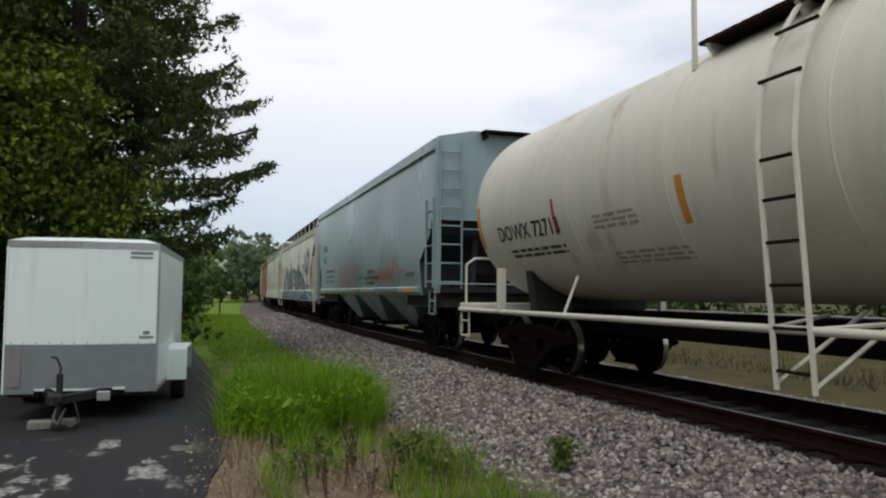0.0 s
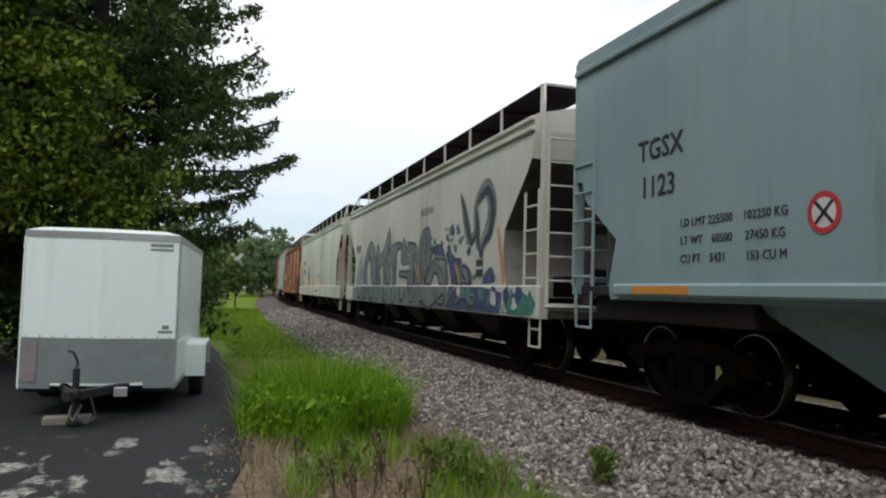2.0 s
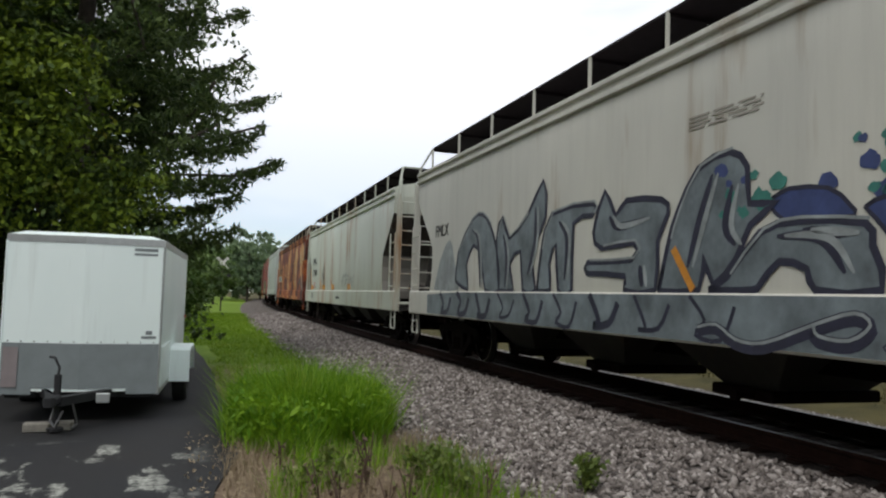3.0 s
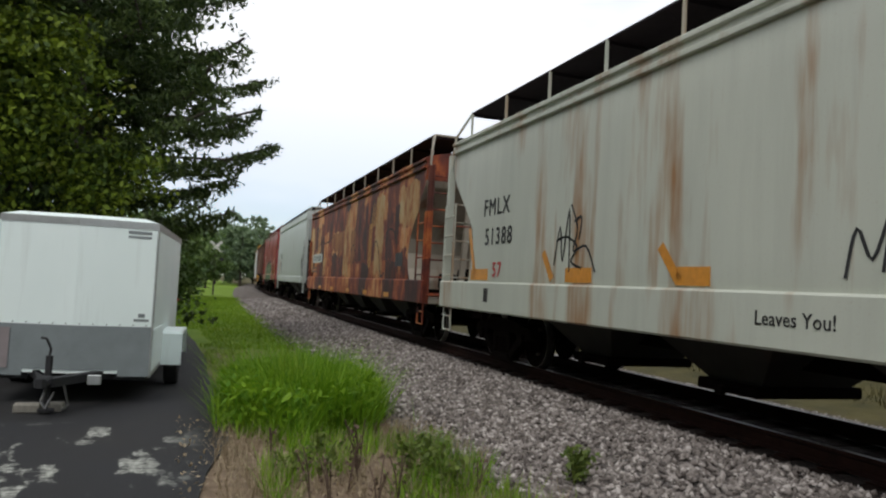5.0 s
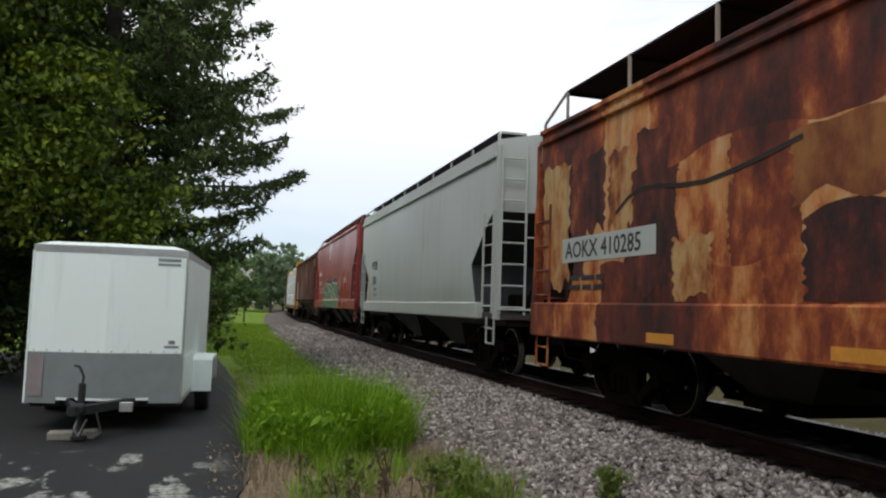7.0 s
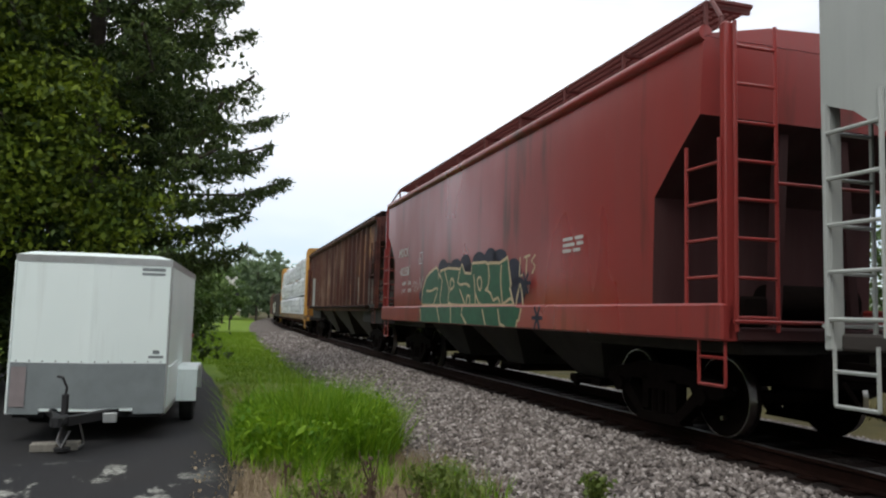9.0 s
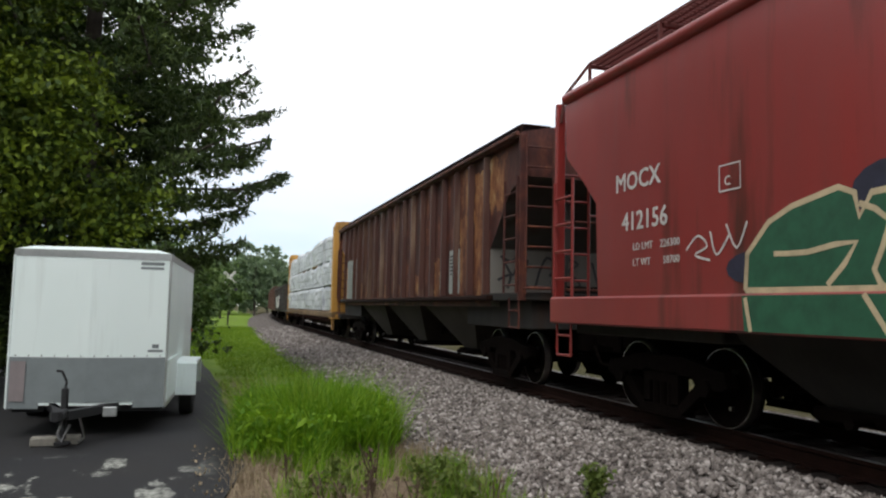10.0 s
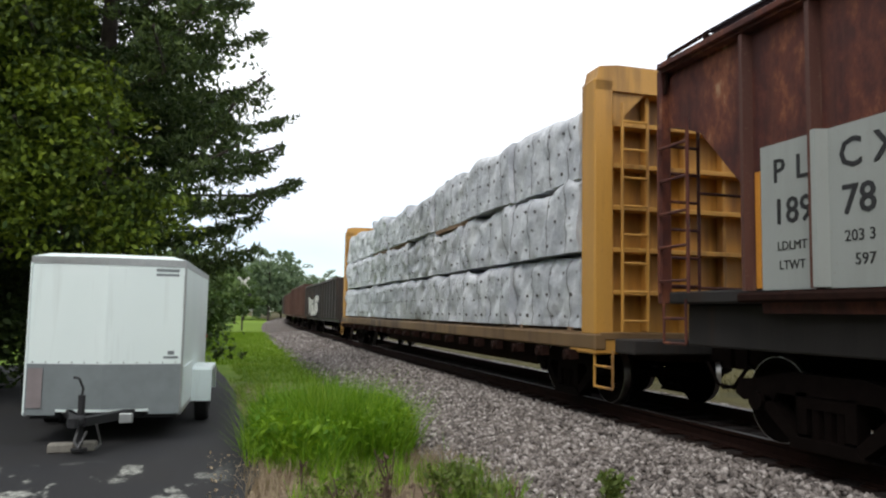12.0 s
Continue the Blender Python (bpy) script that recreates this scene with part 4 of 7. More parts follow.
cream = covered_hopper("covered_hopper", "pale cream covered hopper car with rust streaks", F0, F1, P_CREAM, (0.9, 1.43), 3.97, 4.27, CUT_PALE, 4, (4.8, GRATE_DARK, P_CREAM, 0), fascia=(4.0, 4.17), bay_paint=P_GRIME_SHADE, slope_paint=S_GREY, end_paint=P_GRIME_SHADE, foot=(2.42, P_FOOT))
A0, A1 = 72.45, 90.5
rusty = covered_hopper("covered_hopper", "heavily rusted covered hopper car with peeling tan paint", A0, A1, P_RUST, (0.9, 1.43), 3.97, 4.27, CUT_ACF, 4, (4.8, GRATE_DARK, P_TAN, 0), fascia=(4.0, 4.17), bay_paint=P_GRIME_SHADE, end_paint=P_TAN, slope_paint=P_TAN)
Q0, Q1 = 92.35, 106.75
grey = covered_hopper("covered_hopper", "clean light grey two-bay covered hopper car", Q0, Q1, P_GREY, (1.1, 1.43), 4.2, 4.56, [(1.4, 1.1), (2.2, 1.4), (3.05, 0.35), (3.17, 0.06), (4.5, 0.06)], 2, (4.8, GRATE_DARK, P_GREY, 0.02), fascia=(4.22,), bay_paint=P_GRIME_SHADE, end_ladder_top=4.4, sill_in=0.9, slope_paint=S_BLUE, end_paint=S_GREY, brake_step=True)
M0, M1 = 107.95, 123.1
red = covered_hopper("covered_hopper", "faded red covered hopper car with green graffiti", M0, M1, P_RED, (1.12, 1.5), 4.36, 4.4, [(1.5, 1.3), (2.74, 1.25), (3.08, 0.9), (3.52, 0.4), (4.4, 0.33)], 3, (4.86, GRATE_RED, GRATE_RED, 0.018), fascia=False, rail_round=True, bay_paint=P_GRIME_SHADE, end_ladder_top=4.35, slope_paint=S_MAROON, end_paint=S_MAROON)
L0, L1 = 124.35, 142.6
brown = covered_hopper("covered_hopper", "brown rusted ribbed covered hopper car with pale number panels", L0, L1, P_BROWN, (1.46, 1.56), 4.2, 4.31, [(1.5, 1.6), (2.42, 1.6), (3.35, 0.7), (3.5, 0.3), (3.55, 0.08), (4.4, 0.08)], 3, (4.52, GRATE_DARK, STEEL_RUST, 0.02), fascia=(4.26,), sill_in=1.4, sill_w=1.63, ribs=17, rib_paint=P_RIB, half=1.5, foot=(2.42, P_FOOT), bay_top=1.55, bay_paint=P_BAYBROWN, end_paint=P_GRIME_SHADE, slope_paint=S_GREY, brake_step=True, end_ladder_top=4.2, sill_paint=STEEL_RUST)

# markings
cF = (F0 + F1) / 2
marks(cream, F0, F1, ("FMLX", 69.05, 2.6, 0.42, BLACK_PAINT), ("51388", 68.95, 2.08, 0.42, BLACK_PAINT), ("57", 68.55, 1.52, 0.36, RED_PAINT), spread=1.16)
marks(white, W0, W1, ("FMLX", 49.6, 2.6, 0.36, BLACK_PAINT))
for p in (((69.7, 2.42), (69.35, 1.55)), ((66.6, 1.9), (66.3, 1.5)), ((63.7, 1.9), (63.35, 1.5))):
    part("corner_mark", ribbon([(y - cF, z) for y, z in p], 0.13), ORANGE_TAPE, cream)
for a, b in ((69.55, 68.75), (65.9, 65.2), (63.4, 62.85), (60.0, 59.4)):
    plate(cream, "corner_mark", b - cF, a - cF, 1.46, 1.66, ORANGE_TAPE, -1.609)
for y, z in ((68.75, 1.1),):
    plate(cream, "sill_plate", y - cF - 0.18, y - cF, z - 0.02, z + 0.22, P_GRIME_SHADE, -1.663)
for q in ([(66.25, 1.7), (66.1, 2.25), (66.0, 1.75), (65.85, 2.5), (65.8, 1.6)], [(66.2, 2.05), (65.9, 2.1), (65.6, 1.95), (65.75, 1.75), (65.45, 1.65)], [(65.8, 2.55), (65.6, 2.2), (65.7, 1.9), (65.35, 1.95), (65.1, 1.6)], [(65.7, 2.3), (65.5, 2.35), (65.55, 2.05)], [(61.2, 1.55), (61.1, 1.95), (60.95, 1.7), (60.8, 2.05), (60.85, 1.6)], [(60.6, 1.9), (60.4, 2.0), (60.35, 1.7), (60.6, 1.6)], [(60.2, 2.1), (60.0, 1.6), (59.75, 1.85), (59.9, 2.0)], [(59.6, 1.6), (59.3, 1.9), (59.1, 1.6), (58.8, 1.95)]):
    part("graffiti", ribbon(smooth_line([(u - cF, z) for u, z in q], 4), 0.035), BLACK_PAINT, cream)
stencil(cream, "Leaves You!", 62.15 - cF, 1.12, 0.19, BLACK_PAINT, cream, -1.664, "graffiti")
cA = (A0 + A1) / 2
plate(rusty, "number_panel", 86.95 - cA, 89.45 - cA, 2.02, 2.38, P_GREY, -1.609)
marks(rusty, A0, A1, ("AOKX 410285", 89.35, 2.08, 0.34, BLACK_PAINT))
bars(rusty, 89.2 - cA, 1.75, 1.0, 2, 0.07, BLACK_PAINT)
for u in (87.05, 84.25, 81.2, 78.5, 75.9):
    plate(rusty, "reflector", u - 0.55 - cA, u - cA, 0.96, 1.08, ORANGE_TAPE, -1.663)
WHEAT = plain("ochre_emblem_paint", (0.5, 0.23, 0.05), 0.3, 8, 0.7)
for i in range(4):
    part("painted_emblem", ribbon(smooth_line([(78.15 - 0.16 * i - cA, 2.85 + 0.03 * i), (77.95 - 0.19 * i - cA, 3.2), (77.85 - 0.23 * i - cA, 3.6)]), 0.07), WHEAT, rusty, "ochre wheat-ear stroke")
for i in range(5):
    for d in (-1, 1):
        part("painted_emblem", ribbon([(78.1 - cA, 1.75 + 0.22 * i), (78.1 + d * 0.15 - cA, 1.93 + 0.22 * i), (78.1 + d * 0.07 - cA, 2.16 + 0.22 * i)], 0.1, taper=True), WHEAT, rusty, "ochre wheat-ear grain")
for q in ([(77.6, 2.3), (77.3, 2.5), (76.9, 2.1), (76.6, 1.5), (76.2, 1.6)], [(76.4, 2.5), (75.9, 2.75), (75.2, 2.6), (74.8, 1.9), (74.75, 1.2), (75.2, 0.98)], [(81.0, 2.3), (80.6, 2.5), (80.3, 2.3), (80.1, 2.45)], [(87.9, 2.6), (87.3, 2.85), (86.0, 2.75), (84.6, 2.95)]):
    part("graffiti", ribbon(smooth_line([(y - cA, z) for y, z in q], 3), 0.05), P_GRIME_SHADE, rusty)
def ragged(car, c, u0, u1, z0, z1, mat, seed, name="paint_patch", label=""):
    """A patch of other paint with uneven, chipped edges."""
    r = random.Random(seed)
    a, b = max(u0, u1) - c, min(u0, u1) - c
    j = lambda k: r.uniform(-k, k)
    n = 18
    out = [(a + j(0.05), z0 + (z1 - z0) * i / n) for i in range(n)] + [(a + (b - a) * i / n, z1 + 0.14 * noise.noise((i * 0.23 + 0.37, seed * 1.37, 3.3))) for i in range(n)]
    out += [(b + j(0.05), z1 - (z1 - z0) * i / n) for i in range(n)] + [(b + (a - b) * i / n, max(1.45, z0 + 0.3 * noise.noise((i * 0.27 + 0.41, seed * 1.71, 1.6)))) for i in range(n)]
    return part(name, Mb().add([(-1.6065 - 0.0004 * (seed % 7), y, z) for y, z in out], [tuple(range(len(out)))]), mat, car, label)


for k, (ua, ub, za, zb, mt) in enumerate(((84.75, 82.3, 2.3, 3.03, P_OCHRE), (90.15, 89.25, 1.75, 3.5, P_PEEL), (88.1, 87.5, 2.35, 3.45, P_PEEL), (82.25, 81.35, 1.5, 3.7, P_PEEL), (89.2, 88.2, 2.45, 3.6, P_SCALE), (86.6, 85.9, 1.5, 2.2, P_PEEL), (77.5, 76.5, 1.5, 3.75, P_PEEL), (81.1, 80.3, 1.9, 3.0, P_OCHRE), (76.2, 75.4, 1.9, 3.2, P_SCALE), (75.3, 74.85, 2.3, 3.3, P_SCALE), (74.85, 73.1, 2.8, 3.75, P_PEEL), (74.5, 74.05, 1.5, 2.2, P_SCALE), (84.6, 82.4, 1.46, 2.2, P_SCALE), (87.4, 86.7, 1.6, 3.6, P_SCALE), (80.2, 78.6, 2.0, 3.7, P_SCALE))):
    ragged(rusty, cA, ua, ub, za, zb, mt, 300 + k)
plate(rusty, "placard_board", 74.35 - cA, 75.05 - cA, 1.75, 2.1, BLACK_PAINT, -1.609)
cP = (Q0 + Q1) / 2
marks(grey, Q0, Q1, ("PTEX", 104.7, 2.5, 0.4, BLACK_PAINT), ("210", 104.55, 2.0, 0.4, BLACK_PAINT), ("LD LMT", 104.3, 1.8, 0.13, BLACK_PAINT), ("LT WT", 104.25, 1.62, 0.13, BLACK_PAINT))
part("warning_stripe", ribbon([(105.3 - cP, 2.5), (104.95 - cP, 1.46)], 0.14), ORANGE_TAPE, grey)
cM = (M0 + M1) / 2
marks(red, M0, M1, ("MOCX", 121.35, 2.8, 0.32, WHITE_PAINT), ("412156", 121.2, 2.3, 0.32, WHITE_PAINT))
marks(red, M0, M1, ("LD LMT    226300", 120.95, 2.05, 0.125, WHITE_PAINT), ("LT WT       58700", 120.95, 1.86, 0.125, WHITE_PAINT), ("C", 119.28, 2.59, 0.14, WHITE_PAINT))
part("stencilled_box", ribbon([(119.35 - cM, 2.54), (119.04 - cM, 2.54), (119.04 - cM, 2.80), (119.35 - cM, 2.80), (119.35 - cM, 2.54)], 0.02), WHITE_PAINT, red)
for q in ([(119.9, 1.98), (119.7, 2.12), (119.55, 2.0), (119.75, 1.92), (119.5, 1.85)], [(119.5, 2.15), (119.4, 1.9), (119.2, 2.1)], [(119.25, 2.2), (119.1, 1.95), (118.95, 2.2)]):
    part("graffiti", ribbon(smooth_line([(u - cM, z) for u, z in q], 4), 0.025), WHITE_PAINT, red)
bars(red, 111.55 - cM, 2.42, 0.6, 3, 0.045, WHITE_PAINT)


def block_letters(car, c, u0, u1, z0, z1, n, fill, edge, seed, shade=None, x0=-1.611):
    """Filled spray letters with a contrasting outline, in jagged interlocking blocks."""
    r = random.Random(seed)
    w = (u0 - u1) / n
    for i in range(n):
        a = u0 - c - i * w
        t = z1 - (z1 - z0) * r.uniform(0.0, 0.22)
        b = z0 + r.uniform(0, 0.1)
        j = lambda s: r.uniform(-s, s)
        h = t - b
        kind = r.choice("NSTURK")
        base = {"N": [(0.08, 0), (0, 0.45), (0.1, 0.5), (-0.02, 0.95), (0.3, 1.02), (0.36, 0.72), (0.6, 0.68), (0.62, 1.0), (0.98, 0.95), (0.92, 0.55), (1.06, 0.4), (1.0, -0.02), (0.7, 0.0), (0.64, 0.4), (0.42, 0.36), (0.4, 0.0)],
                "S": [(0.02, 0.02), (0.06, 0.25), (0.5, 0.28), (0.1, 0.5), (-0.04, 0.8), (0.2, 1.0), (0.95, 0.97), (1.0, 0.74), (0.5, 0.72), (0.9, 0.52), (1.06, 0.22), (0.85, 0.0)],
                "T": [(0.28, 0.0), (0.2, 0.42), (0.34, 0.66), (-0.04, 0.68), (0.0, 1.0), (1.04, 0.98), (0.98, 0.68), (0.7, 0.64), (0.78, 0.3), (0.66, -0.02)],
                "U": [(0.0, 0.12), (-0.04, 0.5), (0.06, 0.98), (0.36, 1.0), (0.34, 0.42), (0.6, 0.36), (0.62, 0.96), (0.98, 1.02), (1.04, 0.4), (0.94, 0.0), (0.3, -0.02)],
                "R": [(0.0, 0.0), (0.05, 0.5), (-0.04, 1.0), (0.75, 1.0), (1.02, 0.74), (0.8, 0.48), (1.08, 0.0), (0.74, -0.02), (0.52, 0.34), (0.36, 0.3), (0.36, 0.0)],
                "K": [(0.0, 0.02), (0.06, 0.55), (-0.06, 0.98), (0.34, 1.0), (0.42, 0.7), (0.72, 1.03), (1.05, 0.9), (0.74, 0.55), (1.1, 0.05), (0.76, -0.02), (0.44, 0.32), (0.38, 0.0)]}[kind]
        out = smooth_line([(a - ((p - 0.5) * 1.25 + 0.5 + j(0.13)) * w, b + (q + j(0.1)) * h) for p, q in base], 2)
        x = x0 - 0.0012 * (i % 2)
        if shade:
            part("graffiti", Mb().add([(x + 0.002, y - 0.08, z + 0.1) for y, z in out], [tuple(range(len(out)))]), shade, car)
        part("graffiti", Mb().add([(x, y, z) for y, z in out], [tuple(range(len(out)))]), fill, car)
        part("graffiti", ribbon(out + [out[0]], 0.05, x - 0.003), edge, car)
        m = (b + t) / 2
        part("graffiti", ribbon(smooth_line([(a - 0.3 * w, m + 0.12), (a - 0.45 * w, m + 0.3 * (t - b)), (a - 0.62 * w, m + 0.14), (a - 0.4 * w, m + 0.08)], 3), 0.04, x - 0.003), edge, car)


GREEN_SPRAY = plain("deep_green_spray_paint", (0.022, 0.11, 0.055), 0.35, 5, 0.55)
CREAM_SPRAY = plain("cream_spray_outline", (0.6, 0.48, 0.3), 0.25, 9, 0.6)
DARK_SPRAY = plain("dark_blue_black_spray", (0.022, 0.022, 0.045), 0.35, 6, 0.6)
BLUE_SPRAY = plain("navy_spray_paint", (0.04, 0.06, 0.17), 0.35, 5, 0.6)
GREY_SPRAY = plain("slate_grey_spray_paint", (0.175, 0.21, 0.225), 0.6, 2, 0.6)
HAZE_SPRAY = plain("pale_grey_spray_mist", (0.3, 0.33, 0.33), 0.5, 3, 0.6)
TEAL_SPRAY = plain("teal_spray_paint", (0.045, 0.21, 0.17), 0.4, 5, 0.6)
def sprayed(car, c, outline, fill, edge=None, x=-1.611, wid=0.045, curve=0):
    """One sprayed shape: a filled outline with an edge line."""
    pts = [(u - c, z) for u, z in outline]
    if curve:
        pts = smooth_line(pts + pts[:1], curve)[:-1]
    part("graffiti", Mb().add([(x, y, z) for y, z in pts], [tuple(range(len(pts)))]), fill, car)
    if edge:
        part("graffiti", ribbon(pts + pts[:2], wid, x - 0.003), edge, car)


def stroke(car, c, line, mat, wid, x, curve=3, taper=False):
    pts = [(u - c, z) for u, z in line]
    part("graffiti", ribbon(smooth_line(pts, curve) if curve > 1 else pts, wid, x, taper), mat, car)


# green throw-up with cream outlines, running down over the sill
for u, z in ((117.38, 2.3), (116.5, 2.34), (115.88, 2.28), (115.1, 2.36), (114.5, 2.32), (114.05, 2.36), (113.4, 2.04), (118.9, 1.75), (113.2, 1.75), (117.0, 2.2), (115.6, 2.15)):
    sprayed(red, cM, [(u + 0.36 * math.cos(a), z + 0.2 * math.sin(a) * (1 + 0.3 * math.sin(5 * u))) for a in (2 * math.pi * i / 14 for i in range(14))], DARK_SPRAY, None, -1.6105)
sprayed(red, cM, [(118.98, 1.53), (118.95, 1.88), (118.66, 2.16), (118.38, 2.27), (117.86, 2.37), (117.70, 2.30), (117.66, 2.10), (117.54, 2.28), (116.94, 2.31), (116.17, 2.25), (116.07, 2.35), (115.88, 2.16), (115.51, 2.13), (115.45, 2.33), (114.93, 2.31), (114.71, 2.31), (114.58, 2.26), (114.50, 2.28), (114.01, 2.25), (113.64, 2.33), (113.58, 2.15), (113.47, 1.85), (113.52, 1.79), (113.34, 1.52), (113.31, 1.50)], GREEN_SPRAY, CREAM_SPRAY, -1.6125, 0.055)
for line in (
        [(118.60, 1.86), (118.20, 1.85), (117.69, 1.90), (117.99, 1.56)],
        [(117.66, 2.21), (117.38, 2.04), (117.53, 1.67), (117.41, 1.51)],
        [(117.23, 2.27), (117.01, 2.02), (116.87, 1.80), (116.94, 1.58), (116.42, 1.52)],
        [(116.81, 1.86), (116.78, 2.04), (116.64, 2.07), (116.54, 1.92), (116.81, 1.83)],
        [(116.17, 2.24), (116.31, 1.98), (116.05, 1.93), (115.77, 1.94), (115.56, 1.87)],
        [(116.17, 1.83), (115.94, 1.63), (115.78, 1.50), (115.72, 1.69), (115.56, 1.68), (115.53, 1.51), (115.31, 1.50)],
        [(115.35, 2.10), (115.26, 1.79), (115.22, 1.50)],
        [(115.11, 2.02), (114.98, 2.04), (114.89, 1.92), (114.98, 1.78), (115.13, 1.91), (115.11, 2.02)],
        [(115.26, 1.76), (115.03, 1.55), (114.78, 1.50)],
        [(114.58, 2.26), (114.51, 2.03), (114.59, 1.82), (114.72, 1.80), (114.43, 1.73), (114.28, 1.59), (114.06, 1.64), (113.93, 1.50)],
        [(113.91, 2.21), (113.95, 1.99), (113.87, 1.63), (113.79, 1.53), (113.48, 1.62), (113.34, 1.52)],
        [(113.34, 1.52), (113.25, 1.50), (113.08, 1.85), (112.94, 1.50)],
):
    stroke(red, cM, line, CREAM_SPRAY, 0.05, -1.6165, 2)
sprayed(red, cM, [(118.95, 1.14), (118.98, 1.48), (113.2, 1.48), (112.95, 1.44), (113.1, 1.14)], GREEN_SPRAY, None, -1.6625)
for line in (
        [(118.93, 1.46), (118.86, 1.14)],
        [(117.59, 1.48), (117.35, 1.14)],
        [(116.61, 1.47), (116.58, 1.14)],
        [(115.86, 1.47), (115.92, 1.34), (115.59, 1.14)],
        [(114.72, 1.43), (114.54, 1.14)],
        [(113.94, 1.44), (113.84, 1.18), (113.62, 1.14)],
        [(112.91, 1.45), (113.00, 1.25), (113.07, 1.25), (113.11, 1.14)],
):
    stroke(red, cM, line, CREAM_SPRAY, 0.05, -1.665, 1)
for y in (112.75, 112.3):
    for k in range(3):
        a = k * math.pi / 3
        part("graffiti", ribbon([(y - cM - 0.2 * math.cos(a), (1.85 if y > 112.5 else 1.3) - 0.2 * math.sin(a)), (y - cM + 0.2 * math.cos(a), (1.85 if y > 112.5 else 1.3) + 0.2 * math.sin(a))], 0.06, -1.664), DARK_SPRAY, red)
for q in ([(113.1, 2.3), (113.12, 1.98), (112.95, 2.0)], [(112.95, 2.28), (112.7, 2.3)], [(112.83, 2.3), (112.85, 2.0)], [(112.5, 2.3), (112.65, 2.2), (112.5, 2.12), (112.62, 2.0)]):
    part("graffiti", ribbon([(u - cM, z) for u, z in q], 0.04), CREAM_SPRAY, red)
cW = (W0 + W1) / 2
# slate-grey lettering with dark edges over blue, running down over the sill
sprayed(white, cW, [(49.6, 1.46), (49.2, 2.1), (48.6, 2.5), (48.2, 1.9), (48.0, 1.46)], HAZE_SPRAY, None, -1.6095, 0, 3)
for k, shape in enumerate((
        [(39.53, 2.27), (39.27, 2.37), (38.82, 2.32), (38.61, 2.16), (38.56, 2.06), (38.92, 2.06), (39.26, 2.05)],
        [(38.46, 2.12), (38.23, 2.19), (37.79, 2.01), (37.47, 1.99), (37.36, 1.90), (37.62, 1.72), (37.78, 1.51), (37.99, 1.44), (38.22, 1.86)],
        [(36.94, 1.80), (36.78, 1.70), (36.69, 1.50), (36.66, 1.47), (36.82, 1.47), (36.84, 1.55)],
)):
    sprayed(white, cW, [(u, max(z, 1.46)) for u, z in shape], BLUE_SPRAY, DARK_SPRAY, -1.6105 - 0.0004 * k, 0.04, 2)
for k, shape in enumerate((
        [(48.16, 1.63), (48.04, 2.21), (47.28, 2.80), (46.77, 2.85), (46.37, 2.61), (46.04, 2.13), (45.90, 1.46), (46.55, 1.46), (46.77, 2.04), (47.19, 2.30), (47.57, 1.94), (47.44, 1.46)],
        [(45.90, 1.46), (46.06, 2.36), (45.81, 2.71), (45.51, 2.33), (44.78, 2.66), (44.24, 3.13), (44.14, 2.56), (44.61, 2.02), (44.45, 1.46), (44.92, 1.46), (45.04, 2.09), (45.47, 1.88), (45.30, 1.46)],
        [(44.39, 1.46), (44.27, 2.05), (43.93, 2.59), (42.72, 2.61), (42.75, 2.45), (43.26, 2.39), (43.29, 1.46), (43.69, 1.46), (43.79, 2.13), (43.99, 1.84), (43.95, 1.46)],
        [(42.85, 1.68), (42.85, 1.83), (41.78, 1.82), (41.75, 2.03), (42.49, 2.00), (42.70, 2.22), (42.42, 2.74), (42.16, 2.40), (41.91, 2.56), (41.18, 2.49), (41.05, 2.32), (41.25, 2.01), (41.29, 1.46), (41.95, 1.46), (41.92, 1.63)],
        [(41.22, 1.46), (41.04, 2.00), (40.89, 2.31), (40.54, 2.74), (40.04, 2.84), (39.79, 2.65), (39.76, 2.29), (39.41, 2.27), (39.75, 2.08), (39.94, 1.77), (40.28, 1.52), (40.44, 1.82), (40.51, 1.46)],
        [(40.35, 1.46), (40.07, 1.59), (39.62, 2.00), (39.15, 2.07), (38.46, 2.00), (38.39, 1.81), (38.31, 1.46), (38.96, 1.46), (39.05, 1.64), (39.37, 1.72), (39.61, 1.52), (39.73, 1.46)],
        [(37.70, 1.46), (37.62, 1.72), (37.36, 1.85), (36.97, 1.78), (36.84, 1.50), (36.82, 1.46), (37.70, 1.46)],
)):
    sprayed(white, cW, shape, GREY_SPRAY, DARK_SPRAY, -1.6125 - 0.0012 * (k % 2), 0.075, 2)
    stroke(white, cW, [(u - 0.05, z + 0.03) for u, z in shape[1:5]], HAZE_SPRAY, 0.03, -1.6185, 2)
sprayed(white, cW, [(49.9, 0.94), (49.9, 1.35), (48.0, 1.41), (38.2, 1.41), (38.0, 0.93), (44.0, 0.92)], GREY_SPRAY, None, -1.6615)
sprayed(white, cW, [(38.2, 0.93), (38.1, 1.41), (36.0, 1.4), (34.9, 1.3), (35.0, 0.93)], BLUE_SPRAY, None, -1.6618)
sprayed(white, cW, [(34.9, 0.94), (34.8, 1.3), (34.2, 1.38), (33.7, 1.2), (33.6, 0.95)], TEAL_SPRAY, None, -1.6616, 0, 3)
sprayed(white, cW, [(36.1, 1.46), (36.0, 1.62), (35.6, 1.78), (35.4, 1.5)], BLUE_SPRAY, None, -1.6108, 0, 3)
rk = random.Random(5)
